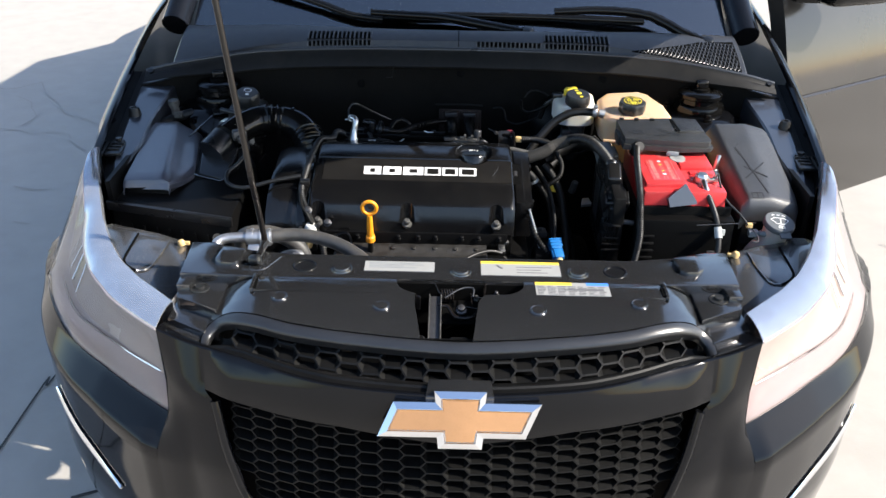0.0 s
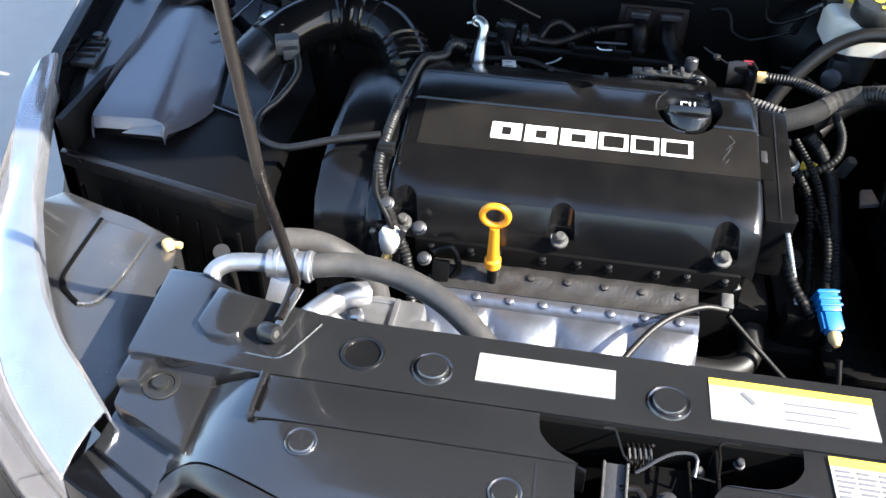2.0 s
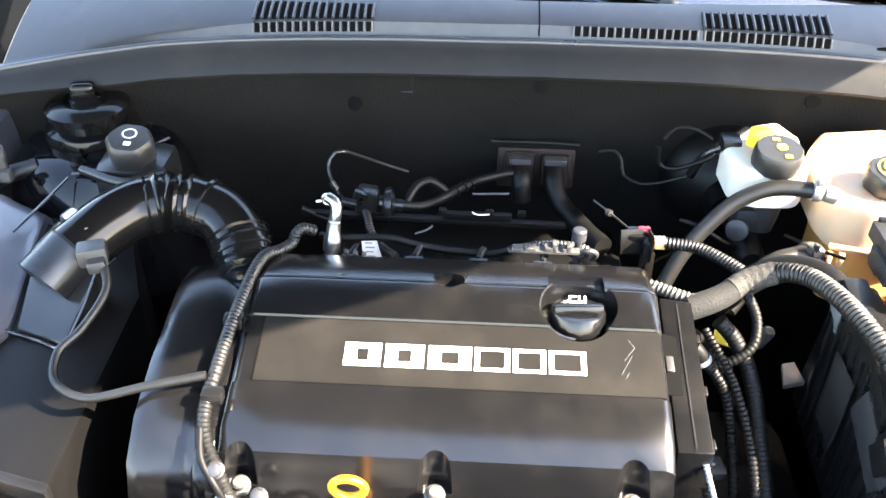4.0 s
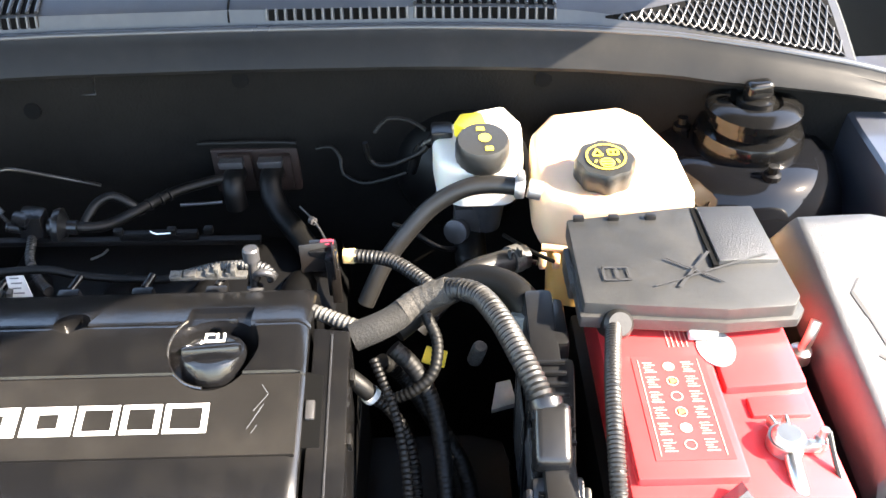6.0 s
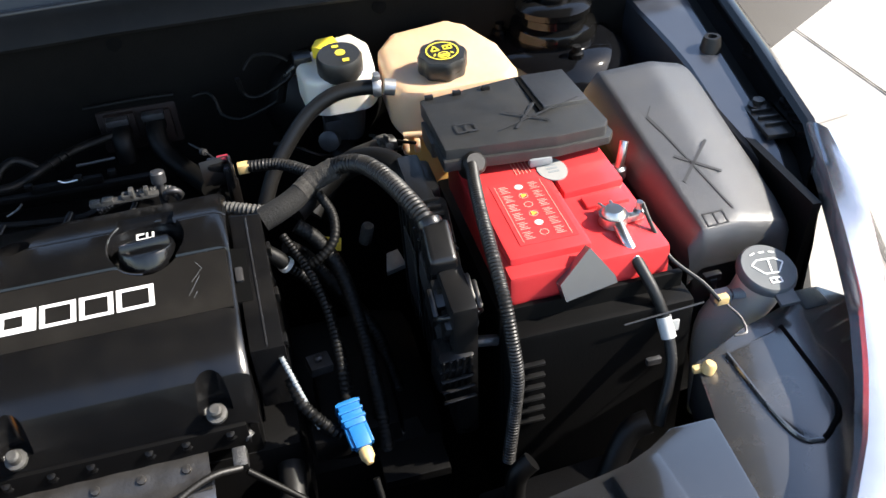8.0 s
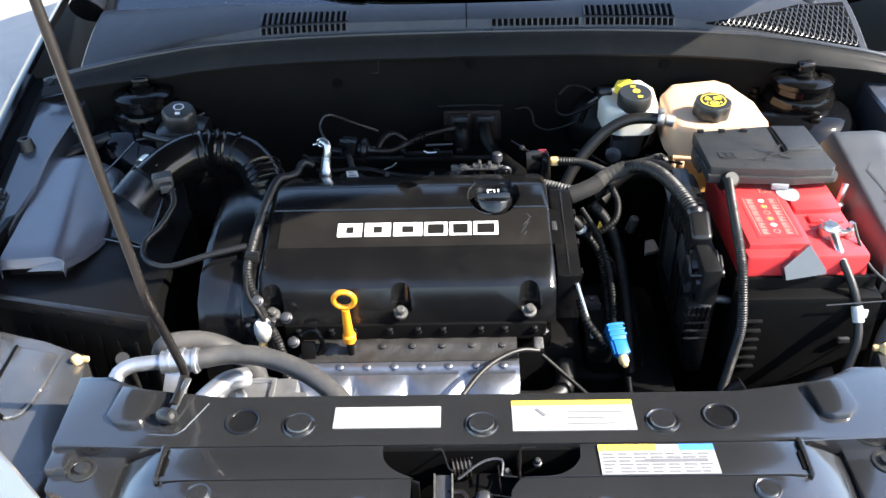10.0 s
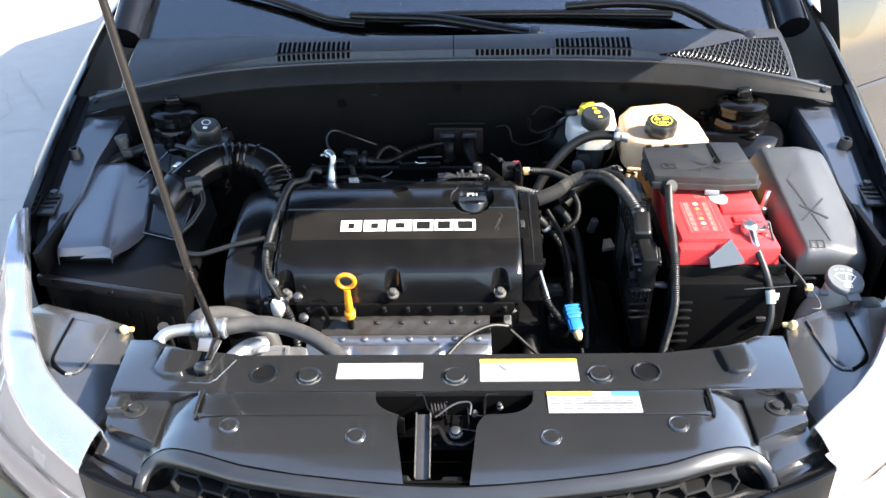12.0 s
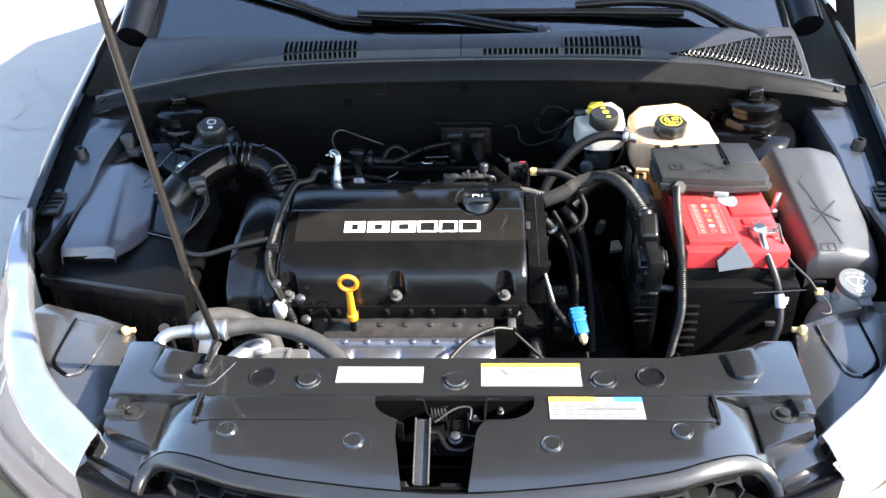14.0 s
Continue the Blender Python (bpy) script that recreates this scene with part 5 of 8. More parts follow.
for a in ((-0.009, 0.010, 0.009, 0.012), (-0.009, 0.017, -0.001, 0.019), (-0.009, 0.010, -0.007, 0.019), (0.001, 0.010, 0.003, 0.019), (0.007, 0.010, 0.009, 0.019)):
    bar_on(bm, FC - Vector((0, 0.0, -0.0013)), OX, OY, *a)
part("oil_mark", bm, M_PRINT, cap)
# paler arc only on the left rim, in place of the sun's glint
bm = mesh()
ring = [FC + TILT * 0.0045 + OX * (0.0392 * math.cos(a)) + Vector((0, 0.97, -0.246)) * (0.0392 * math.sin(a)) for a in np.linspace(2.3, 4.6, 18)]
tube(bm, [q + Vector((0, 0, 0.49 * (q.y - FC.y))) for q in ring], 0.0014, 8, 0.004, None, True)
part("filler_edge", bm, M_EDGE, cover, "pale glossy arc painting the glint on the filler recess")
# small moulded notches on the rear strip
for x in (-0.215, 0.045):
    bm = mesh()
    box(bm, (x, 0.664, 0.7855), (0.008, 0.006, 0.004), 0.001, (-14, 0, 0))
    part("strip_lug", bm, M_COVER, cover)
# sloping cable channel along the cover's end
CHZ = lambda x, y: 0.737 + 0.245 * (y - 0.492)
bm = mesh()
prism(bm, [(0.1165, 0.490), (0.150, 0.490), (0.149, 0.656), (0.1165, 0.660)], 0.66, CHZ, 0.0025)
ch = part("side_channel", bm, M_COVER, engine, "black cable channel beside the valve cover")
bm = mesh()
# black block on the channel paints the opening's shade
prism(bm, [(0.112, 0.548), (0.128, 0.548), (0.128, 0.612), (0.112, 0.616)], 0.70, lambda x, y: CHZ(x, y) + 0.0006, 0)
part("channel_gap", bm, M_HOLE, ch, "black block for the shade of a channel opening")
bm = mesh()
box(bm, (0.1185, 0.580, 0.7595), (0.008, 0.018, 0.006), 0.002, (14, 0, 0))
part("grey_plug", bm, M_UNIT, ch, "small grey plug in the opening")
bm = mesh()
tube(bm, [(0.1335, 0.494, CHZ(0, 0.494) + 0.0002), (0.1330, 0.652, CHZ(0, 0.652) + 0.0002)], 0.0011, 6, 0.02)
part("channel_ridge", bm, M_EDGE, ch, "thin ridge along the channel lid")
for y in (0.505, 0.560, 0.618):
    bm = mesh()
    box(bm, (0.1515, y, CHZ(0, y) - 0.012), (0.004, 0.010, 0.014), 0.001, (14, 0, 0))
    part("clasp", bm, M_BLACK, ch)
bm = mesh()
tube(bm, [(0.144, 0.490, 0.722), (0.150, 0.478, 0.705), (0.158, 0.462, 0.682), (0.166, 0.450, 0.655)], 0.0026, 8, ribs=(0.004, 0.0004))
part("channel_wire", bm, M_GREYCAP, ch, "short pale corrugated wire")
# timing cover
bm = mesh()
TP = [(0.712, 0.66), (0.712, 0.750), (0.705, 0.762), (0.66, 0.772), (0.56, 0.760), (0.50, 0.745), (0.465, 0.722), (0.447, 0.68), (0.440, 0.60), (0.440, 0.45)]
loft_x(bm, TP, -0.390, -0.326, 6, 0.022)
loft_x(bm, [(y - 0.004, z - 0.006) for y, z in TP], -0.330, -0.306, 2, 0.004)
part("timing_cover", bm, M_COVER, engine, "black plastic timing belt cover")
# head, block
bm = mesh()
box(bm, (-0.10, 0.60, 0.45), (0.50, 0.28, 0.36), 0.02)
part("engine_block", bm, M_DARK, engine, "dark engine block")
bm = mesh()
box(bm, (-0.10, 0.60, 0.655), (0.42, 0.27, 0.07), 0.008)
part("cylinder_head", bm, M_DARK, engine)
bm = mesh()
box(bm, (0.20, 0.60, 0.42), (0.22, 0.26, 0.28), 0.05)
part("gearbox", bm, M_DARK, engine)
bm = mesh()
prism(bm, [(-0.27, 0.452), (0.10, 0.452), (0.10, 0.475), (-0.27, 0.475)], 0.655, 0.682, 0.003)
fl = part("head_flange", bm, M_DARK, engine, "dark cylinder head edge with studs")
for k in range(9):
    bm = mesh()
    lathe(bm, (-0.25 + 0.042 * k + 0.006 * math.sin(k * 2.3), 0.456, 0.668), [(0.006, -0.01), (0.006, 0.003), (0.004, 0.005), (0.004, 0.010), (0, 0.011)], 10, (0, -0.5, 0.85))
    part("stud", bm, M_DARK, fl)
# exhaust heat shield: a stained ribbed flange, a ridge with studs, then four rounded runners
bm = mesh()
rows = []
for x in np.linspace(-0.250, 0.060, 94):
    t = (x + 0.250) / 0.31
    hump = abs(math.sin(math.pi * t * 4)) ** 0.6
    dent = max(0.0, math.cos(2 * math.pi * t * 4)) ** 12
    col = [(x, 0.436, 0.6450), (x, 0.424, 0.6440), (x, 0.412, 0.6415), (x, 0.407, 0.6385), (x, 0.404, 0.632)]
    for w in np.linspace(0.04, 1, 18):
        y = 0.404 - 0.085 * math.sin(w * 1.5) - 0.014 * hump * math.sin(math.pi * min(1, w * 1.1))
        z = 0.632 - 0.17 * w ** 1.25 + 0.014 * hump * math.sin(math.pi * min(1, w * 1.15)) - 0.004 * dent * math.sin(math.pi * w)
        col.append((x, y, z + 0.0015 * noise.noise((x * 30, y * 30, 0))))
    rows.append(col)
sheet(bm, rows, 0.002)
hs = part("heat_shield", bm, M_FOIL, engine, "pressed silver exhaust heat shield")
for k in range(8):
    bm = mesh()
    lathe(bm, (-0.228 + k * 0.038, 0.411, 0.6405), [(0.0055, 0), (0.0046, 0.0028), (0.003, 0.0036), (0, 0.0036)], 12, (0, -0.3, 0.95))
    part("stud", bm, M_FOIL, hs)
bm = mesh()
rows = []
for x in np.linspace(-0.245, 0.058, 90):
    wv = 0.0010 * math.sin(x * 165) + 0.0006 * noise.noise((x * 90, 0, 3))
    rows.append([(x, 0.462, 0.656), (x, 0.456, 0.6575 + wv), (x, 0.448, 0.6570), (x, 0.440, 0.6545 - wv), (x, 0.434, 0.6500), (x, 0.425, 0.6465 + 0.5 * wv), (x, 0.418, 0.6445)])
sheet(bm, rows, 0.0015)
part("shield_flange", bm, M_FLANGE, hs, "brown-stained ribbed upper flange")
for k in range(7):
    bm = mesh()
    lathe(bm, (-0.215 + k * 0.042, 0.4395, 0.6540), [(0.0048, 0), (0.0042, 0.0025), (0.0, 0.0032)], 10, (0, -0.4, 0.9))
    part("flange_stud", bm, M_FLANGE, hs)
# sensor and brackets at the shield's ends
bm = mesh()
box(bm, (0.088, 0.436, 0.656), (0.014, 0.020, 0.014), 0.003, (20, 0, 0))
tube(bm, [(0.07, 0.46, 0.665), (0.085, 0.468, 0.672), (0.10, 0.455, 0.66)], 0.006, 8)
part("sensor_plug", bm, M_TEX, engine, "dull grey sensor plug")
bm = mesh()
tube(bm, [(0.088, 0.425, 0.655), (0.062, 0.416, 0.664), (0.033, 0.400, 0.664), (0.008, 0.378, 0.660), (-0.016, 0.348, 0.650), (-0.043, 0.305, 0.638), (-0.060, 0.285, 0.60)], 0.0036, 8)
part("sensor_wire", bm, M_RUBBER, engine)
bm = mesh()
tube(bm, [(0.092, 0.428, 0.645), (0.135, 0.41, 0.61), (0.17, 0.385, 0.590), (0.197, 0.368, 0.588), (0.210, 0.372, 0.606), (0.2085, 0.392, 0.634)], 0.0034, 8)
part("plug_wire", bm, M_LOOM, engine)
BA, BB = Vector((0.1955, 0.466, 0.664)), Vector((0.2065, 0.404, 0.640))
PA = (BB - BA).normalized()
turn = PA.to_track_quat('Z', 'Y').to_euler()
deg = [math.degrees(a) for a in turn]


def along(d, side=0.0, lift=0.0):
    """A point on the plug's line, d metres from its rear end."""
    m = turn.to_matrix()
    return BA + PA * d + m @ Vector((side, lift, 0))


bm = mesh()
box(bm, along(0.014), (0.022, 0.020, 0.028), 0.003, deg)
box(bm, along(0.037), (0.017, 0.016, 0.026), 0.003, deg)
bp = part("blue_plug", bm, M_BLUE, engine, "bright blue wiring connector")
for d in (0.004, 0.012, 0.020):
    bm = mesh()
    box(bm, along(d), (0.025, 0.023, 0.0035), 0.001, deg)
    part("ridge", bm, M_BLUE, bp)
for sd in (-1, 1):
    bm = mesh()
    box(bm, along(0.036, 0.0095 * sd), (0.004, 0.010, 0.022), 0.001, deg)
    part("latch", bm, M_BLUE, bp)
bm = mesh()
lathe(bm, along(0.050), [(0.0062, 0), (0.0072, 0.002), (0.0072, 0.009), (0.004, 0.014), (0.0035, 0.016)], 12, PA)
part("plug_seal", bm, M_CREAM, bp, "cream rubber wire seal")
bm = mesh()
tube(bm, [(0.196, 0.462, 0.662), (0.199, 0.50, 0.685), (0.198, 0.55, 0.705), (0.188, 0.60, 0.728), (0.168, 0.65, 0.745)], 0.0044, 8, ribs=(0.005, 0.0006))
part("plug_loom", bm, M_LOOM, engine)
bm = mesh()
tube(bm, [(0.148, 0.482, 0.70), (0.155, 0.462, 0.68), (0.175, 0.448, 0.655), (0.185, 0.445, 0.645)], 0.006, 8, ribs=(0.006, 0.0007))
part("short_loom", bm, M_LOOM, engine)
# water outlet pipe low at the right end
bm = mesh()
tube(bm, [(0.05, 0.40, 0.585), (0.10, 0.40, 0.585), (0.125, 0.42, 0.59), (0.13, 0.46, 0.60)], 0.014, 12)
part("outlet_pipe", bm, M_RUBBER, engine)
# camshaft sensor cluster at the left front
bm = mesh()
box(bm, (-0.300, 0.446, 0.672), (0.030, 0.014, 0.060), 0.004, (-12, 0, 0))
cam_s = part("cam_sensor", bm, M_BLACK, engine, "camshaft sensor with a pale worn cap and brass tip")
bm = mesh()
lathe(bm, (-0.297, 0.438, 0.672), [(0.0070, 0), (0.0105, 0.004), (0.0115, 0.012), (0.0130, 0.016), (0.0130, 0.026), (0.0115, 0.031), (0.0095, 0.034), (0.0, 0.035)], 14, (0.10, -0.15, 1))
part("sensor_cap", bm, M_GREYTAG, cam_s, "pale worn sensor cap")
bm = mesh()
lathe(bm, (-0.301, 0.438, 0.652), [(0.0055, 0), (0.0075, 0.003), (0.0065, 0.010), (0.0050, 0.020), (0.0, 0.021)], 10, (0.15, -0.1, 1))
part("sensor_tip", bm, M_CREAM, cam_s, "brass-coloured tip")
bm = mesh()
tube(bm, [(-0.292, 0.436, 0.704), (-0.300, 0.440, 0.722), (-0.314, 0.455, 0.738), (-0.320, 0.48, 0.75)], 0.0035, 8)
part("sensor_lead", bm, M_LOOM, cam_s)
for q, r in (((-0.281, 0.434, 0.700), 20), ((-0.313, 0.440, 0.688), -15)):
    bm = mesh()
    box(bm, q, (0.007, 0.008, 0.024), 0.002, (10, r, 0))
    part("sensor_tab", bm, M_UNIT, cam_s)
for p in ((-0.301, 0.452, 0.728), (-0.262, 0.442, 0.706), (-0.254, 0.430, 0.672)):
    bm = mesh()
    lathe(bm, p, [(0.0085, 0), (0.0085, 0.002), (0.0065, 0.003), (0.0062, 0.008), (0.0045, 0.009), (0, 0.009)], 12, (0, -0.6, 0.75))
    part("bolt", bm, M_UNIT, engine, "dull steel bolt")
bm = mesh()
tube(bm, [(-0.263, 0.768, 0.768), (-0.273, 0.760, 0.776), (-0.279, 0.750, 0.776), (-0.283, 0.738, 0.770), (-0.292, 0.720, 0.774), (-0.305, 0.690, 0.784), (-0.312, 0.62, 0.782), (-0.318, 0.54, 0.766), (-0.318, 0.485, 0.748), (-0.298, 0.452, 0.712), (-0.272, 0.425, 0.665), (-0.262, 0.395, 0.60), (-0.262, 0.385, 0.54)], 0.0062, 9, ribs=(0.0045, 0.0006))
part("front_loom", bm, M_RUBBER, engine, "corrugated black wiring loom")
for y, z in ((0.60, 0.775), (0.51, 0.762)):
    bm = mesh()
    box(bm, (-0.314, y, z), (0.020, 0.014, 0.014), 0.003)
    part("loom_clip", bm, M_BLACK, engine)
bm = mesh()
box(bm, (-0.235, 0.43, 0.655), (0.020, 0.006, 0.030), 0.002, (-20, 0, 0))
tube(bm, [(-0.245, 0.435, 0.68), (-0.225, 0.44, 0.685), (-0.215, 0.435, 0.66), (-0.228, 0.43, 0.64)], 0.004, 8)
part("lifting_eye", bm, M_DARK, engine)
# rear: fuel rail, pipes, looms behind the cover
bm = mesh()
tube(bm, [(-0.262, 0.80, 0.738), (-0.238, 0.79, 0.742), (-0.18, 0.79, 0.745), (-0.145, 0.79, 0.736), (-0.108, 0.79, 0.730), (-0.058, 0.79, 0.727), (-0.033, 0.79, 0.734)], 0.0045, 10)
part("rear_loom", bm, M_LOOM, engine, "black taped wires behind the cover")
bm = mesh()
tube(bm, [(-0.036, 0.79, 0.732), (-0.001, 0.79, 0.742), (0.033, 0.785, 0.747), (0.051, 0.78, 0.747), (0.061, 0.77, 0.743)], 0.0056, 10, ribs=(0.0042, 0.0006))
part("rail_loom", bm, M_TEX, engine, "grey corrugated sleeve")
bm = mesh()
box(bm, (-0.13, 0.852, 0.731), (0.33, 0.010, 0.007), 0.002, (0, 1, 0))
box(bm, (-0.075, 0.852, 0.738), (0.085, 0.008, 0.010), 0.002)
for x in (-0.118, -0.06, -0.02):
    box(bm, (x, 0.851, 0.744), (0.010, 0.008, 0.008), 0.002)
tube(bm, [(-0.294, 0.85, 0.741), (-0.262, 0.85, 0.726)], 0.004, 8)
part("fuel_rail", bm, M_DARK, engine, "dark rail with clips")
bm = mesh()
tube(bm, [(-0.082, 0.846, 0.748), (-0.075, 0.846, 0.744), (-0.060, 0.846, 0.745)], 0.0011, 6)
part("bright_clip", bm, M_STEEL, engine)
bm = mesh()
tube(bm, [(-0.152, 0.84, 0.716), (-0.138, 0.84, 0.722), (-0.130, 0.84, 0.729)], 0.0014, 6)
part("bright_clip", bm, M_STEEL, engine)
bm = mesh()
box(bm, (-0.08, 0.87, 0.585), (0.40, 0.16, 0.16), 0.03)
im = part("intake_manifold", bm, M_DARK, engine, "dark plastic intake manifold")
for k in range(4):
    bm = mesh()
    tube(bm, [(-0.23 + 0.1 * k, 0.755, 0.64), (-0.23 + 0.1 * k, 0.81, 0.665), (-0.23 + 0.1 * k, 0.88, 0.64)], 0.022, 12)
    part("runner", bm, M_DARK, im)
for k in range(4):
    bm = mesh()
    box(bm, (-0.222 + 0.075 * k, 0.762, 0.722), (0.022, 0.016, 0.030), 0.003, (10, 0, 0))
    tube(bm, [(-0.222 + 0.075 * k, 0.768, 0.735), (-0.216 + 0.075 * k, 0.785, 0.738)], 0.004, 8)
    part("injector_plug", bm, M_BLACK, engine, "black injector plug")
bm = mesh()
lathe(bm, (-0.2455, 0.765, 0.728), [(0.0075, 0), (0.0075, 0.012), (0.0105, 0.013), (0.0105, 0.030), (0.0085, 0.033), (0.0075, 0.050)], 16, (0.12, 0.22, 1))
tube(bm, [(-0.2400, 0.7765, 0.775), (-0.237, 0.780, 0.789), (-0.2395, 0.785, 0.797), (-0.248, 0.790, 0.799)], 0.0068, 12)
part("brass_fitting", bm, M_STEEL, engine, "bright angled pipe fitting")
bm = mesh()
tube(bm, [(-0.2475 + 0.007 * math.cos(a), 0.790, 0.797 + 0.007 * math.sin(a)) for a in np.linspace(0, 5.6, 14)], 0.0016, 6, 0.004, None, True)
tube(bm, [(-0.252, 0.79, 0.795), (-0.262, 0.792, 0.792)], 0.0018, 6)
part("spring_clip", bm, M_STEEL, engine, "thin steel spring clip")
for k, x in enumerate((-0.226, -0.216, -0.206)):
    bm = mesh()
    box(bm, (x, 0.762, 0.737), (0.005, 0.008, 0.016 - 0.003 * k), 0.001, (0, 8 * k, 0))
    part("pale_terminal", bm, M_BRAID, engine)
bm = mesh()
q = [Vector(p) for p in ((-0.206, 0.762, 0.733), (-0.184, 0.762, 0.733), (-0.191, 0.772, 0.753), (-0.209, 0.772, 0.752))]
faces_from(bm, q + [p + Vector((0, 0.0012, -0.0006)) for p in q], [(0, 1, 2, 3), (7, 6, 5, 4), (0, 4, 5, 1), (1, 5, 6, 2), (2, 6, 7, 3), (3, 7, 4, 0)])
tag_ = part("paper_tag", bm, M_GREYTAG, engine, "small white printed tag")
bm = mesh()
for k in range(4):
    bar_on(bm, (-0.2045 - 0.0008 * k, 0.7632 + 0.0024 * k, 0.7360 + 0.0046 * k), (1, 0, 0.02), (-0.06, 0.45, 0.9), 0.002, 0, 0.013 - 0.002 * (k % 2), 0.0016, 0.0004)
part("print_line", bm, M_INK, tag_)
bm = mesh()
tube(bm, [(-0.245, 0.875, 0.740), (-0.256, 0.882, 0.751), (-0.264, 0.893, 0.764), (-0.2665, 0.902, 0.774), (-0.262, 0.910, 0.783), (-0.249, 0.915, 0.787), (-0.213, 0.940, 0.759), (-0.171, 0.960, 0.731)], 0.0022, 8)
lathe(bm, (-0.258, 0.884, 0.754), [(0.0045, -0.006), (0.0045, 0.006)], 10, (-0.6, 0.3, 0.7))
part("brake_pipe", bm, M_BLACK, engine, "thin glossy black pipe")
bm = mesh()
tube(bm, [(-0.247, 0.872, 0.739), (-0.228, 0.868, 0.738), (-0.215, 0.866, 0.740)], 0.0055, 10)
box(bm, (-0.214, 0.866, 0.746), (0.026, 0.024, 0.036), 0.005, (0, 8, 0))
box(bm, (-0.222, 0.858, 0.760), (0.016, 0.014, 0.012), 0.003, (0, 20, 0))
lathe(bm, (-0.199, 0.867, 0.742), [(0.010, 0), (0.010, 0.004), (0.019, 0.006), (0.021, 0.010), (0.021, 0.014), (0.014, 0.018), (0.008, 0.020), (0.008, 0.030)], 20, (1, 0.06, -0.12))
part("solenoid", bm, M_BLACK, engine, "black purge valve with a round flange")
bm = mesh()
tube(bm, [(-0.178, 0.870, 0.738), (-0.150, 0.880, 0.730), (-0.135, 0.892, 0.728), (-0.119, 0.900, 0.732), (-0.097, 0.930, 0.729), (-0.073, 0.955, 0.726), (-0.032, 0.975, 0.725), (-0.019, 0.978, 0.722)], 0.0062, 12)
tube(bm, [(-0.166, 0.880, 0.735), (-0.160, 0.890, 0.743), (-0.153, 0.900, 0.749), (-0.138, 0.910, 0.750), (-0.120, 0.910, 0.738), (-0.112, 0.912, 0.724)], 0.0055, 12)
for p in ((-0.104, 0.920, 0.730), (-0.094, 0.932, 0.729), (-0.086, 0.941, 0.728)):
    lathe(bm, p, [(0.0062, -0.002), (0.0078, -0.0015), (0.0078, 0.0015), (0.0062, 0.002)], 14, (0.65, 0.75, 0))
part("vacuum_hose", bm, M_LOOM, engine, "branched black vacuum hose")
bm = mesh()
tube(bm, [(-0.215, 0.855, 0.736), (-0.210, 0.838, 0.738), (-0.204, 0.815, 0.736), (-0.188, 0.79, 0.731), (-0.169, 0.768, 0.734)], 0.0048, 8, ribs=(0.0048, 0.0006))
part("valve_loom", bm, M_RUBBER, engine, "corrugated lead of the purge valve")
bm = mesh()
lathe(bm, (0.0415, 0.766, 0.732), [(0.0085, 0), (0.0085, 0.003), (0.0045, 0.005), (0.0045, 0.034), (0.0085, 0.035), (0.0085, 0.047), (0.007, 0.049), (0.0, 0.049)], 14, (0.02, 0.14, 1))
part("rail_valve", bm, M_UNIT, engine, "bright valve standing on the rail")
bm = mesh()
for k, (x, h) in enumerate(((-0.028, 0.003), (-0.014, 0.004), (0.008, 0.006), (0.013, 0.011), (0.024, 0.005), (0.029, 0.009))):
    box(bm, (x, 0.748, 0.768 + h / 2), (0.012 if k < 3 else 0.005, 0.010, h), 0.001)
box(bm, (0.004, 0.748, 0.767), (0.075, 0.010, 0.004), 0.001)
part("rail_bracket", bm, M_BRAID, engine, "bare cast bracket behind the oil cap")
bm = mesh()
tube(bm, [(0.054 + 0.0085 * math.cos(a), 0.762 - 0.004 * math.sin(a), 0.752 + 0.0085 * math.sin(a)) for a in np.linspace(-1.2, 3.6, 14)], 0.0036, 10, 0.004, None, True)
part("rail_eye", bm, M_UNIT, engine, "bare metal lifting eye")
bm = mesh()
box(bm, (0.112, 0.785, 0.758), (0.028, 0.018, 0.032), 0.003, (10, 0, 0))
box(bm, (0.122, 0.772, 0.745), (0.012, 0.014, 0.05), 0.002)
rc = part("red_connector", bm, M_BLACK, engine, "black connector with a red tab")
bm = mesh()
box(bm, (0.117, 0.784, 0.7755), (0.013, 0.008, 0.004), 0.001)
part("tab", bm, surface("red_tab", (0.30, 0.025, 0.045), 0.4), rc, "dull red locking tab")
for c, sz, r in (((0.106, 0.776, 0.764), (0.032, 0.002, 0.030), (-15, 0, 10)), ((0.124, 0.772, 0.762), (0.002, 0.020, 0.034), (0, 0, 10)), ((0.125, 0.764, 0.735), (0.010, 0.003, 0.040), (-8, 0, 0))):
    bm = mesh()
    box(bm, c, sz, 0.0008, r)
    part("bracket_plate", bm, M_ROD, rc, "bare metal bracket")
bm = mesh()
box(bm, (0.138, 0.787, 0.755), (0.014, 0.012, 0.012), 0.002)
part("wire_end", bm, M_CREAM, rc)
bm = mesh()
tube(bm, [(0.145, 0.787, 0.755), (0.18, 0.775, 0.758), (0.21, 0.745, 0.76), (0.225, 0.725, 0.76)], 0.007, 9, ribs=(0.0045, 0.0006))
part("side_loom", bm, M_RUBBER, engine)
bm = mesh()
tube(bm, [(0.086, 0.703, 0.764), (0.115, 0.690, 0.768), (0.139, 0.676, 0.769), (0.160, 0.667, 0.768)], 0.0068, 10, ribs=(0.005, 0.0007))
part("side_branch", bm, M_BRAID, engine, "grey braided loom branch")
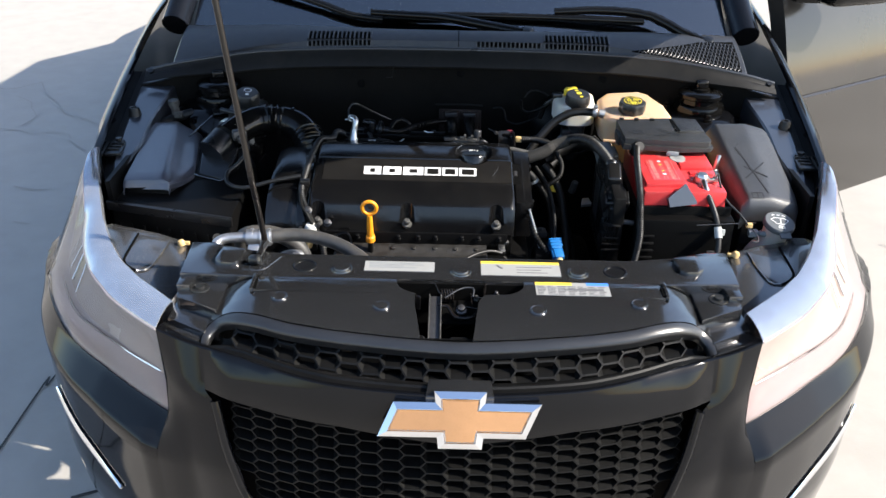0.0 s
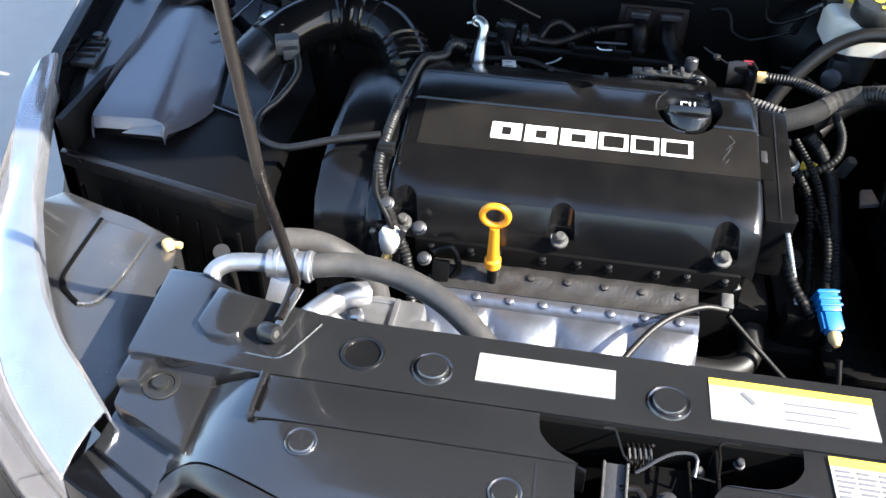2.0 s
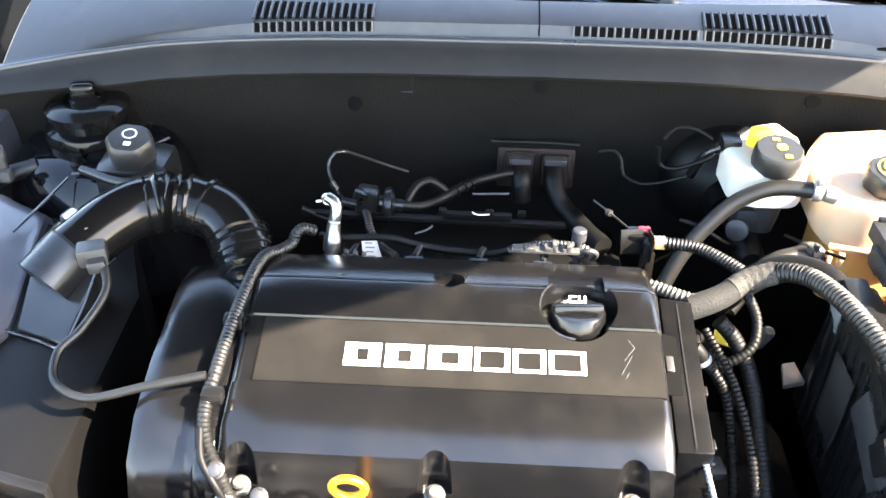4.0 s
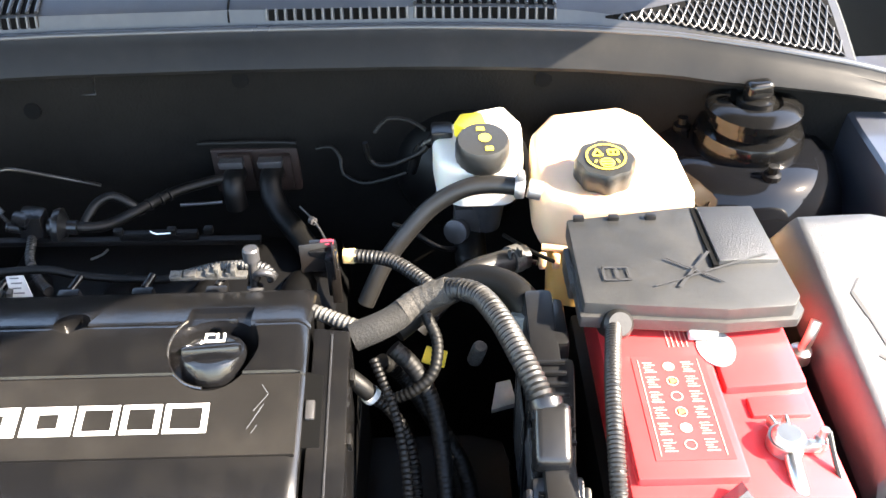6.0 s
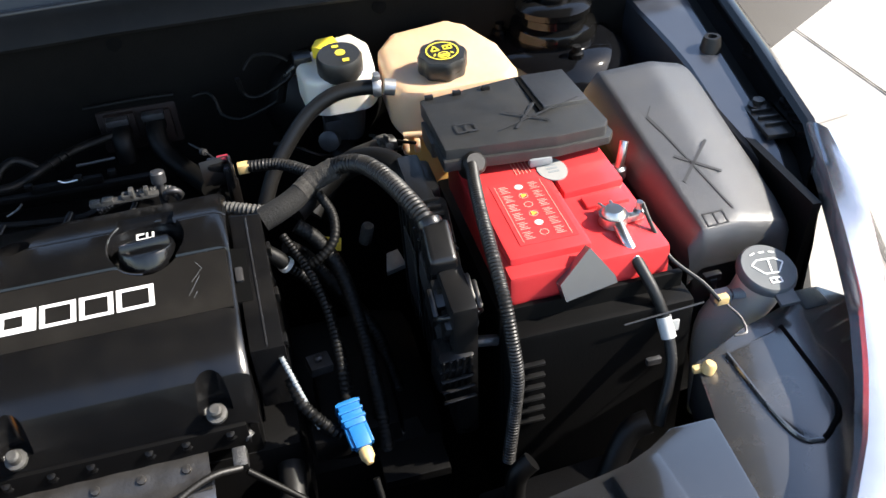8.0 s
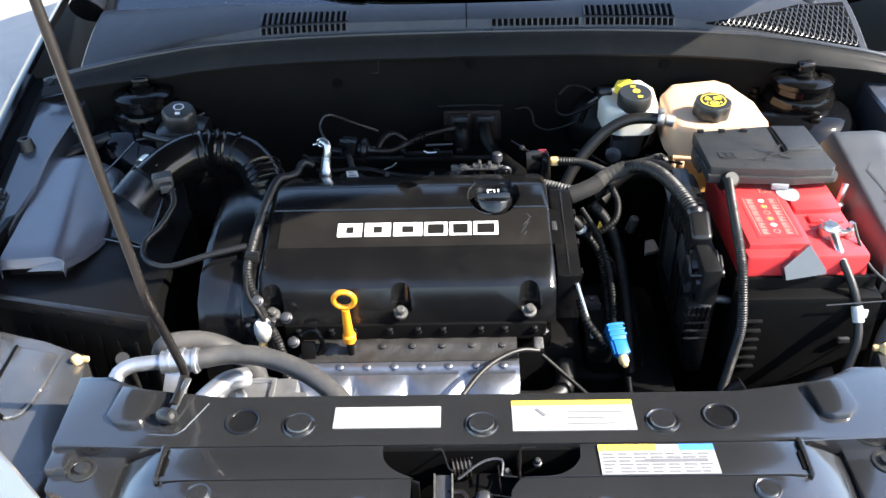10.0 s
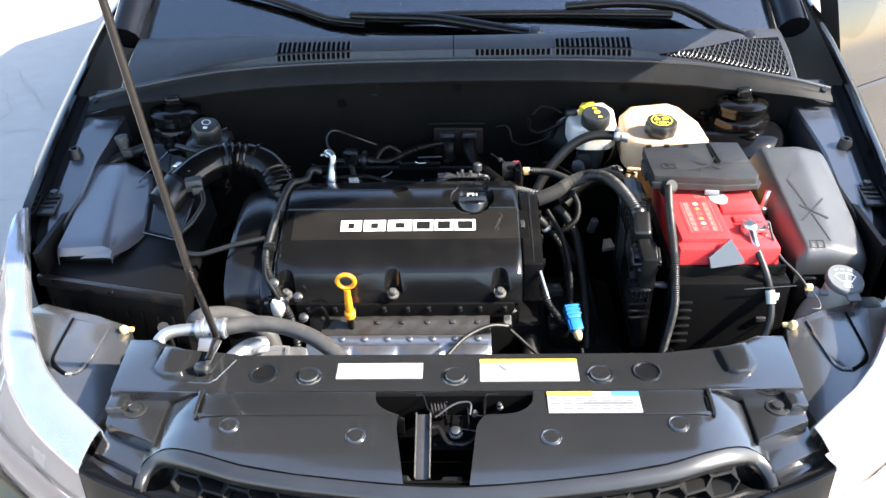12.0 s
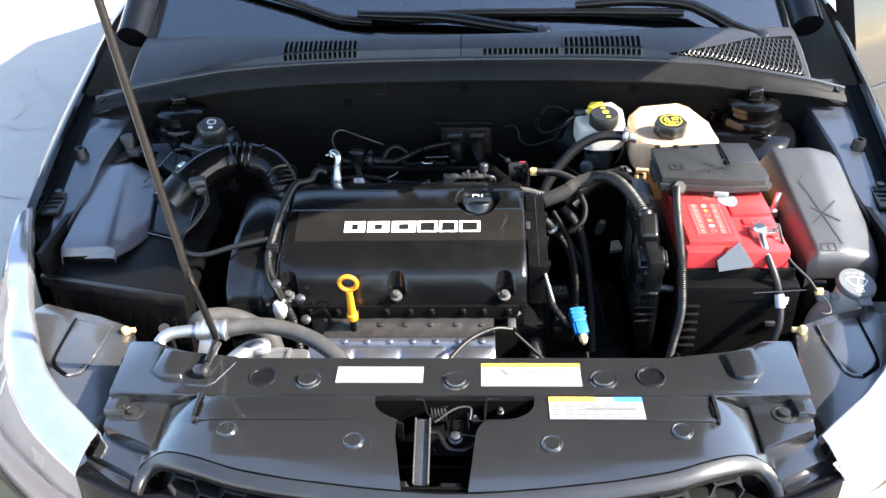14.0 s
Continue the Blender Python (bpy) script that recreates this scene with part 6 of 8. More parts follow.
# dipstick
dip = thing("dipstick", (-0.175, 0.405, 0.60), "orange-yellow plastic oil dipstick with a ring handle", "dipstick")
bm = mesh()
c = Vector((-0.1755, 0.421, 0.752))
ax = Vector((0.0, -0.12, 0.99)).normalized()
sx = Vector((1, 0, 0))
pts = [c + (sx * math.cos(a) + ax * math.sin(a)) * 0.0140 for a in np.linspace(0, 2 * math.pi, 33)]
tube(bm, pts[:-1] + [pts[0]], 0.0038, 10, straight=True)
part("ring", bm, M_DIP, dip)
bm = mesh()
tube(bm, [c - ax * 0.017, c - ax * 0.045, c - ax * 0.066], (0.0052, 0.0072), 12)
lathe(bm, c - ax * 0.078, [(0.0095, 0), (0.0095, 0.010), (0.0072, 0.013)], 16, ax)
part("handle", bm, M_DIP, dip)
bm = mesh()
tube(bm, [c - ax * 0.078, c - ax * 0.11, c - ax * 0.22], 0.006, 10)
part("tube", bm, M_DARK, dip, "black guide tube")

# ---------- right-hand side of the bay ----------
battery = thing("battery", (0.447, 0.57, 0.60), "bright red car battery in a black tray", "battery")
bm = mesh()
prism(bm, [(0.366, 0.462), (0.530, 0.462), (0.530, 0.700), (0.366, 0.700)], 0.60, lambda x, y: 0.782, 0.006)
body = part("battery_case", bm, M_RED, battery, "red plastic battery case")
bm = mesh()
prism(bm, [(0.372, 0.480), (0.455, 0.480), (0.455, 0.690), (0.372, 0.690)], 0.780, 0.790, 0.003)
prism(bm, [(0.459, 0.566), (0.526, 0.570), (0.526, 0.690), (0.459, 0.690)], 0.780, 0.790, 0.003)
prism(bm, [(0.474, 0.540), (0.520, 0.540), (0.520, 0.562), (0.474, 0.560)], 0.780, 0.786, 0.002)
part("case_top", bm, M_RED, battery, "raised red top of the battery")
BO = Vector((0.392, 0.498, 0.7902))
bm = mesh()
bar_on(bm, BO, (1, 0, 0), (0, 1, 0), -0.004, -0.002, 0.056, 0.104, 0.0004)
lab = part("battery_label", bm, M_RED, battery, "orange-red warning label")
bm = mesh()
for j in range(6):
    ring_on(bm, BO, Vector((1, 0, 0)), Vector((0, 1, 0)), (0.025, 0.012 + 0.0160 * j), 0.0040, 0.0048, 0.0009, 18)
    for i in range(5):
        for x in (0.004, 0.036):
            bar_on(bm, BO, (1, 0, 0), (0, 1, 0), x + 0.001 * (i % 2), 0.0060 + j * 0.0160 + i * 0.0026, x + 0.0100 - 0.002 * (i % 3), 0.0067 + j * 0.0160 + i * 0.0026, 0.0008)
bar_on(bm, BO, (1, 0, 0), (0, 1, 0), 0.0005, 0.002, 0.0011, 0.100, 0.0008)
bar_on(bm, BO, (1, 0, 0), (0, 1, 0), 0.0500, 0.002, 0.0506, 0.100, 0.0008)
part("white_print", bm, M_FADED, lab, "white printed signs")
for k in range(5):
    bm = mesh()
    bar_on(bm, BO, (1, 0, 0), (0, 1, 0), 0.030 + 0.004 * k, 0.115, 0.0308 + 0.004 * k, 0.150, 0.0006)
    part("print_line", bm, M_FADED, battery, "thin white printed line")
for j, mt in ((5, M_TEAL), (1, M_TEAL), (4, M_YSTICK), (2, M_YSTICK)):
    bm = mesh()
    ring_on(bm, BO, Vector((1, 0, 0)), Vector((0, 1, 0)), (0.025, 0.012 + 0.0160 * j), 0.0004, 0.0040, 0.0011, 3 if mt is M_YSTICK else 18)
    part("printed_sign", bm, mt, lab)
bm = mesh()
rr = [(0.4615 + 0.016 * math.cos(a), 0.611 + 0.022 * math.sin(a)) for a in np.linspace(0, 2 * math.pi, 25)[:-1]]
prism(bm, rr, 0.790, 0.7912, 0)
ov = part("oval_sticker", bm, M_PAPER, battery, "white oval sticker")
bm = mesh()
for k in range(3):
    bar_on(bm, (0.4555, 0.604 + 0.006 * k, 0.7913), (1, 0, 0), (0, 1, 0), 0, 0, 0.012, 0.003, 0.0003)
part("print_line", bm, M_GREYCAP, ov)
# terminal and earth cable
term = thing("battery_terminal", (0.493, 0.512, 0.78), "bright metal clamp on the battery post with its earth cable", "terminal")
bm = mesh()
lathe(bm, (0.490, 0.512, 0.782), [(0.013, 0), (0.012, 0.014), (0.009, 0.018), (0.0, 0.018)], 18)
part("post", bm, M_STEEL, term)
bm = mesh()
lathe(bm, (0.490, 0.512, 0.784), [(0.0145, 0), (0.0145, 0.010), (0.012, 0.010), (0.012, 0)], 20)
box(bm, (0.485, 0.527, 0.789), (0.004, 0.016, 0.010), 0.002, (0, 0, 15))
box(bm, (0.495, 0.528, 0.789), (0.004, 0.014, 0.010), 0.002, (0, 0, -5))
box(bm, (0.508, 0.508, 0.788), (0.014, 0.008, 0.008), 0.002)
lathe(bm, (0.517, 0.512, 0.784), [(0.006, 0), (0.006, 0.008), (0.0035, 0.010), (0.0035, 0.018), (0, 0.018)], 10)
part("clamp", bm, M_STEEL, term, "zinc-plated clamp")
bm = mesh()
tube(bm, [(0.490, 0.498, 0.789), (0.490, 0.482, 0.784), (0.494, 0.465, 0.772)], 0.006, 10)
part("cable_lug", bm, M_STEEL, term)
bm = mesh()
tube(bm, [(0.493, 0.468, 0.775), (0.505, 0.440, 0.745), (0.512, 0.424, 0.715), (0.510, 0.400, 0.68), (0.490, 0.375, 0.63)], 0.0058, 10)
part("earth_cable", bm, M_RUBBER, term, "thick black earth cable")
bm = mesh()
tube(bm, [(0.511, 0.429, 0.722), (0.513, 0.417, 0.704)], 0.0075, 10)
box(bm, (0.520, 0.422, 0.714), (0.010, 0.002, 0.014), 0.001)
part("cable_tag", bm, M_GREYTAG, term, "white tag on the cable")
bm = mesh()
tube(bm, [(0.520, 0.512, 0.800), (0.522, 0.490, 0.785), (0.530, 0.462, 0.765), (0.555, 0.440, 0.745), (0.568, 0.425, 0.730)], 0.0022, 8)
part("thin_wire", bm, M_RUBBER, term)
bm = mesh()
box(bm, (0.572, 0.428, 0.728), (0.012, 0.008, 0.009), 0.001)
part("wire_plug", bm, M_CREAM, term)
bm = mesh()
tube(bm, [(0.577, 0.425, 0.722), (0.585, 0.41, 0.715), (0.583, 0.395, 0.71), (0.570, 0.395, 0.71)], 0.0013, 6)
part("wire_hook", bm, M_UNIT, term)
# grey triangular flap
bm = mesh()
tri3 = [Vector((0.411, 0.448, 0.774)), Vector((0.415, 0.442, 0.757)), Vector((0.469, 0.448, 0.762)), Vector((0.468, 0.452, 0.768)), Vector((0.445, 0.462, 0.800))]
back = [q + Vector((0, 0.012, -0.006)) for q in tri3]
fv = [bm.verts.new(q) for q in tri3]
bv = [bm.verts.new(q) for q in back]
bm.faces.new(fv)
bm.faces.new(bv[::-1])
for i in range(5):
    bm.faces.new([fv[i], bv[i], bv[(i + 1) % 5], fv[(i + 1) % 5]])
solo("battery_clamp_flap", bm, M_RAIL, "smooth blue-grey triangular flap on the battery tray", "flap")
tray = thing("battery_tray", (0.45, 0.56, 0.45), "black plastic battery tray", "tray")
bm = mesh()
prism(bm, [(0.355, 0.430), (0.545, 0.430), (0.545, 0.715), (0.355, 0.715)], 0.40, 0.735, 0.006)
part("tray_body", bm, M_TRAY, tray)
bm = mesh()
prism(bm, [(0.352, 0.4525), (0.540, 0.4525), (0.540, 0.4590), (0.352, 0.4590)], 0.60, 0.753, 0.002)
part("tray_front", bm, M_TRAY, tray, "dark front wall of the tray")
for k in range(6):
    bm = mesh()
    box(bm, (0.374, 0.4265, 0.70 - k * 0.016), (0.03, 0.006, 0.003), 0.001)
    part("rib", bm, M_BLACK, tray)
bm = mesh()
tube(bm, [(0.468, 0.424, 0.728), (0.55, 0.424, 0.734)], 0.0009, 6)
part("hold_down_rod", bm, M_UNIT, tray)
bm = mesh()
box(bm, (0.505, 0.4265, 0.665), (0.016, 0.006, 0.008), 0.002)
part("tray_clip", bm, M_UNIT, tray)

# fuse cover on the battery
lid = thing("battery_fuse_cover", (0.445, 0.69, 0.79), "grained dark grey fuse cover over the back of the battery", "cover")
bm = mesh()
LZ = lambda x, y: 0.826 - 0.10 * max(0, 0.665 - y) - 0.05 * (y - 0.665) - 0.06 * max(0, x - 0.47)
prism(bm, [(0.351, 0.634), (0.470, 0.622), (0.528, 0.628), (0.536, 0.640), (0.533, 0.772), (0.470, 0.768), (0.351, 0.752)], 0.803, LZ, 0.0022, 2)
prism(bm, [(0.348, 0.630), (0.470, 0.618), (0.532, 0.624), (0.541, 0.636), (0.537, 0.700), (0.348, 0.700)], 0.800, lambda x, y: LZ(x, y) - 0.012, 0.002, 2)
part("lid_body", bm, M_LID, lid)
bm = mesh()
prism(bm, [(0.476, 0.680), (0.531, 0.684), (0.531, 0.769), (0.476, 0.765)], 0.815, lambda x, y: LZ(x, y) + 0.0030, 0.0018)
flap = part("terminal_flap", bm, M_TEX, lid, "lighter grey flap over the positive terminal")
bm = mesh()
stroke(bm, (0, 0, LZ(0.503, 0.725) + 0.0032), Vector((1, 0, -0.06)), Vector((0, 1, -0.05)), (0.497, 0.725), (0.509, 0.725), 0.0016)
stroke(bm, (0, 0, LZ(0.503, 0.725) + 0.0032), Vector((1, 0, -0.06)), Vector((0, 1, -0.05)), (0.503, 0.718), (0.503, 0.732), 0.0016)
part("plus_mark", bm, M_SIGN, flap)
bm = mesh()
prism(bm, [(0.4705, 0.676), (0.4755, 0.676), (0.4755, 0.766), (0.4705, 0.765)], 0.812, lambda x, y: LZ(x, y) + 0.0006, 0)
part("hinge_gap", bm, M_HOLE, lid)
for x in (0.362, 0.395, 0.430):
    bm = mesh()
    box(bm, (x, 0.751, 0.8225), (0.010, 0.006, 0.007), 0.001)
    part("tooth", bm, M_BLACK, lid)
bm = mesh()
O, X, Y = Vector((0.36, 0.64, 0.8246)), Vector((1, 0, 0)), Vector((0, 1, 0.02)).normalized()
stroke(bm, O, X, Y, (0.075, 0.010), (0.110, 0.055), 0.003)
stroke(bm, O, X, Y, (0.072, 0.048), (0.115, 0.016), 0.003)
stroke(bm, O, X, Y, (0.055, 0.012), (0.160, 0.050), 0.002)
for a in ((0.012, 0.02, 0.036, 0.022), (0.012, 0.036, 0.036, 0.038), (0.012, 0.02, 0.014, 0.038), (0.034, 0.02, 0.036, 0.038), (0.023, 0.02, 0.025, 0.038)):
    bar_on(bm, O, X, Y, *a, 0.0006)
part("moulded_sign", bm, M_SIGN, lid, "moulded warning signs")
bm = mesh()
box(bm, (0.348, 0.70, 0.80), (0.006, 0.05, 0.02), 0.002)
box(bm, (0.3465, 0.71, 0.795), (0.002, 0.022, 0.016), 0)
part("side_catch", bm, M_TEX, lid)
bm = mesh()
box(bm, (0.452, 0.622, 0.797), (0.026, 0.010, 0.010), 0.003)
part("latch_tab", bm, M_GREYCAP, lid)
# positive cable in corrugated sleeve
bm = mesh()
lathe(bm, (0.378, 0.632, 0.800), [(0.012, -0.012), (0.013, 0.0), (0.013, 0.014), (0.010, 0.018)], 16, (0.1, -0.6, 0.6))
tube(bm, [(0.378, 0.634, 0.806), (0.369, 0.590, 0.812), (0.362, 0.545, 0.810), (0.357, 0.490, 0.797), (0.356, 0.448, 0.772), (0.3565, 0.425, 0.735), (0.357, 0.414, 0.70), (0.352, 0.410, 0.655), (0.342, 0.40, 0.60)], 0.0066, 12, ribs=(0.0034, 0.0005))
solo("battery_cable", bm, M_RUBBER, "black corrugated battery cable running down beside the battery", "cable")

# engine fuse box by the fender
fb = thing("fuse_box", (0.64, 0.64, 0.60), "long fuse box with a grained grey lid", "fuse box")
FZ = lambda x, y: 0.742 + 0.30 * (min(y, 0.76) - 0.505) - 0.03 * max(0, 0.640 - x) - 0.26 * max(0, x - 0.640)
bm = mesh()
rows = []
for y, dz in ((0.5085, -0.045), (0.509, -0.016), (0.516, -0.0015), (0.519, 0.0)) + tuple((v, 0.0) for v in np.linspace(0.53, 0.745, 10)) + ((0.752, 0.0), (0.757, -0.002), (0.768, -0.018), (0.770, -0.05)):
    xl = float(np.interp(y, [0.50, 0.76], [0.581, 0.556]))
    xr = float(np.interp(y, [0.50, 0.515, 0.545, 0.74, 0.78], [0.690, 0.700, 0.704, 0.694, 0.680]))
    col = [(xl, y, FZ(xl, y) - 0.050 + min(dz, 0) * 0.1), (xl + 0.001, y, FZ(xl, y) - 0.020 + dz), (xl + 0.0145, y, FZ(xl + 0.016, y) - 0.0015 + dz), (xl + 0.0165, y, FZ(xl + 0.0165, y) + dz)]
    col += [(x, y, FZ(x, y) + dz) for x in np.linspace(xl + 0.022, xr - 0.010, 12)]
    col += [(xr - 0.003, y, FZ(xr, y) - 0.002 + dz), (xr, y, FZ(xr, y) - 0.010 + dz), (xr, y, FZ(xr, y) - 0.045 + min(dz, 0) * 0.1)]
    rows.append(col)
sheet(bm, rows, 0.002)
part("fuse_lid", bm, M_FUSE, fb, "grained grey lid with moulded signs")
bm = mesh()
prism(bm, [(0.588, 0.512), (0.698, 0.516), (0.692, 0.762), (0.566, 0.758)], 0.50, lambda x, y: FZ(x, y) - 0.045, 0.004)
part("box_body", bm, M_BLACK, fb)
O = Vector((0.590, 0.506, FZ(0.590, 0.506) + 0.0002))
X, Y = Vector((1, 0, 0.03)).normalized(), Vector((0, 1, 0.30)).normalized()
bm = mesh()
for a in ((0.012, 0.012, 0.036, 0.0135), (0.012, 0.028, 0.036, 0.0295), (0.012, 0.012, 0.0135, 0.0295), (0.0345, 0.012, 0.036, 0.0295), (0.0235, 0.012, 0.025, 0.0295)):
    bar_on(bm, O, X, Y, *a, 0.0006)
stroke(bm, O, X, Y, (0.048, 0.028), (0.018, 0.150), 0.0022)
stroke(bm, O, X, Y, (0.012, 0.075), (0.060, 0.125), 0.0035)
stroke(bm, O, X, Y, (0.058, 0.078), (0.016, 0.112), 0.0035)
stroke(bm, O, X, Y, (0.018, 0.150), (0.010, 0.175), 0.004)
stroke(bm, O, X, Y, (0.010, 0.175), (0.020, 0.190), 0.0015)
part("moulded_sign", bm, M_SIGN, fb, "moulded warning signs")
bm = mesh()
for x in (0.600, 0.640):
    box(bm, (x, 0.494, 0.696), (0.020, 0.008, 0.010), 0.002)
    box(bm, (x, 0.491, 0.688), (0.008, 0.006, 0.016), 0.001)
part("catch", bm, M_BLACK, fb)
bm = mesh()
tube(bm, [(0.553, 0.640, 0.752), (0.556, 0.640, 0.772), (0.560, 0.645, 0.785)], 0.005, 8)
lathe(bm, (0.552, 0.640, 0.742), [(0.010, 0), (0.010, 0.012), (0.006, 0.014)], 12)
solo("bulkhead_stud", bm, M_STEEL, "small steel stud between battery and fuse box", "stud")

# washer filler
wash = thing("washer_bottle", (0.62, 0.44, 0.50), "screenwash filler neck with a grey cap", "bottle")
wax = Vector((0.10, -0.25, 0.95)).normalized()
wc = Vector((0.646, 0.468, 0.712))
bm = mesh()
tube(bm, [wc - wax * 0.002, wc - wax * 0.05, wc - wax * 0.10 + Vector((-0.02, 0, 0)), (0.60, 0.46, 0.52)], (0.026, 0.022), 18)
part("neck", bm, M_WHITE, wash, "cloudy plastic filler neck")
bm = mesh()
lathe(bm, wc - wax * 0.004, [(0.031, 0), (0.032, 0.004), (0.031, 0.009), (0.029, 0.011), (0.0, 0.011)], 32, wax)
box(bm, wc + Vector((0.004, -0.034, -0.008)), (0.022, 0.020, 0.005), 0.002, (12, 0, 0))
wcap = part("cap", bm, M_WCAP, wash, "grey cap with a raised washer sign")
WX = Vector((1, 0.0, -0.1)).normalized()
WY = wax.cross(WX)
WO = wc + wax * 0.0072
for a, b in (((-0.018, 0.004), (-0.008, -0.008)), ((-0.008, -0.008), (0.008, -0.008)), ((0.008, -0.008), (0.018, 0.004)), ((-0.018, 0.004), (-0.010, 0.010)), ((-0.010, 0.010), (0.010, 0.010)), ((0.010, 0.010), (0.018, 0.004)), ((0, -0.008), (0.003, 0.010)), ((-0.014, 0.017), (-0.008, 0.019)), ((-0.003, 0.019), (0.003, 0.019)), ((0.008, 0.019), (0.014, 0.017)), ((-0.006, -0.014), (0.006, -0.014)), ((-0.006, -0.020), (0.006, -0.020)), ((-0.006, -0.020), (-0.006, -0.014)), ((0.006, -0.020), (0.006, -0.014)), ((0, -0.020), (0, -0.014))):
    part("sign_line", stroke(mesh(), WO, WX, WY, a, b, 0.0016, 0.0006), M_PRINT, wcap)
bm = mesh()
box(bm, (0.598, 0.468, 0.69), (0.02, 0.014, 0.014), 0.003)
tube(bm, [(0.61, 0.468, 0.69), (0.625, 0.466, 0.69)], 0.006, 8)
part("hose_stub", bm, M_GREYCAP, wash)
bm = mesh()
box(bm, (0.665, 0.415, 0.655), (0.05, 0.03, 0.03), 0.006)
box(bm, (0.685, 0.44, 0.665), (0.03, 0.03, 0.05), 0.006)
solo("washer_pump_bracket", bm, M_TEX, "grey plastic bracket below the washer cap", "bracket")

# coolant tank
tank = thing("coolant_tank", (0.405, 0.87, 0.66), "amber translucent coolant expansion tank with a black cap", "tank")
bm = mesh()
prism(bm, [(0.338, 0.805), (0.365, 0.790), (0.470, 0.790), (0.492, 0.810), (0.488, 0.890), (0.462, 0.955), (0.440, 0.975), (0.360, 0.968), (0.333, 0.930), (0.330, 0.84)], 0.745, lambda x, y: 0.806 + 0.01 * math.sin((x - 0.33) * 18), 0.014, 4)
part("tank_upper", bm, M_TANK, tank)
bm = mesh()
prism(bm, [(0.345, 0.812), (0.37, 0.798), (0.44, 0.798), (0.46, 0.82), (0.45, 0.92), (0.36, 0.93)], 0.665, 0.750, 0.010, 3)
part("tank_lower", bm, M_COOL, tank, "darker amber lower part with coolant")
bm = mesh()
tube(bm, [(0.336, 0.798, 0.752), (0.40, 0.787, 0.752), (0.475, 0.788, 0.752), (0.494, 0.81, 0.752), (0.490, 0.89, 0.752)], 0.004, 8)
part("seam", bm, M_TANK, tank)
bm = mesh()
lathe(bm, (0.400, 0.838, 0.800), [(0.024, 0), (0.024, 0.014), (0.0, 0.014)], 24)
part("filler_neck", bm, M_TANK, tank)
bm = mesh()
lathe(bm, (0.400, 0.836, 0.812), [(0.029, 0), (0.030, 0.004), (0.030, 0.020), (0.028, 0.024), (0.0, 0.025)], 48, (0, -0.10, 1), (8, 0.045))
cc = part("cap", bm, M_CAP, tank, "black lobed pressure cap with yellow signs")
CO = Vector((0.400, 0.8335, 0.8373))
CX, CY = Vector((1, 0, 0)), Vector((0, 1, 0.1)).normalized()
bm = mesh()
ring_on(bm, CO, CX, CY, (0, 0), 0.0185, 0.0205, 0.0006, 32)
for a, b in (((-0.013, 0.002), (-0.003, 0.002)), ((-0.013, 0.002), (-0.008, 0.012)), ((-0.003, 0.002), (-0.008, 0.012)), ((0.003, 0.003), (0.013, 0.003)), ((0.003, 0.010), (0.013, 0.010)), ((0.003, 0.003), (0.003, 0.010)), ((0.013, 0.003), (0.013, 0.010)), ((0.008, 0.003), (0.008, 0.010)), ((-0.006, -0.008), (0.006, -0.008)), ((-0.006, -0.012), (0.006, -0.012)), ((-0.010, -0.005), (-0.012, -0.009)), ((0.010, -0.005), (0.012, -0.009))):
    stroke(bm, CO, CX, CY, a, b, 0.002, 0.0008)
ring_on(bm, CO, CX, CY, (0, -0.010), 0.006, 0.0075, 0.0008, 20)
part("cap_sign", bm, M_YELLOW, cc, "yellow printed signs")
bm = mesh()
for c in [(0.497, 0.80 + 0.02 * k, 0.765) for k in range(3)] + [(0.337 + 0.014 * k, 0.792, 0.738) for k in range(2)]:
    bm = mesh()
    box(bm, c, (0.008, 0.008, 0.020), 0.003)
    part("lug", bm, M_TANK, tank)
bm = mesh()
tube(bm, [(0.335, 0.818, 0.808), (0.322, 0.820, 0.811)], 0.010, 12)
lathe(bm, (0.318, 0.8205, 0.812), [(0.0115, 0), (0.0125, 0.002), (0.0125, 0.008), (0.0115, 0.010)], 16, (-1, 0.1, 0.05))
box(bm, (0.314, 0.820, 0.826), (0.008, 0.012, 0.008), 0.002)
part("hose_clip", bm, M_ALU, tank)
bm = mesh()
tube(bm, [(0.318, 0.8215, 0.811), (0.285, 0.829, 0.810), (0.256, 0.831, 0.804), (0.224, 0.828, 0.785), (0.193, 0.816, 0.755), (0.170, 0.802, 0.727), (0.15, 0.785, 0.69)], 0.0095, 12)
solo("coolant_hose", bm, M_RUBBER, "thin black coolant hose from the expansion tank", "hose")

# brake fluid reservoir
brk = thing("brake_reservoir", (0.275, 0.90, 0.72), "milky white brake fluid reservoir with a black cap", "reservoir")
bm = mesh()
prism(bm, [(0.230, 0.868), (0.250, 0.852), (0.306, 0.852), (0.322, 0.875), (0.326, 0.945), (0.308, 0.985), (0.276, 0.975), (0.224, 0.925)], lambda x, y: 0.766 + 0.20 * max(0, y - 0.90), 0.814, 0.012, 4)
part("reservoir_body", bm, M_WHITE, brk)
bm = mesh()
tube(bm, [(0.282, 0.890, 0.775), (0.284, 0.885, 0.745), (0.284, 0.885, 0.715)], (0.024, 0.015), 14)
box(bm, (0.262, 0.885, 0.728), (0.030, 0.030, 0.040), 0.006)
lathe(bm, (0.252, 0.868, 0.722), [(0.014, 0), (0.014, 0.010), (0.008, 0.012), (0.0, 0.012)], 14, (-0.4, -0.8, 0.3))
part("reservoir_foot", bm, M_UNIT, brk, "dull grey foot on the master cylinder")
bm = mesh()
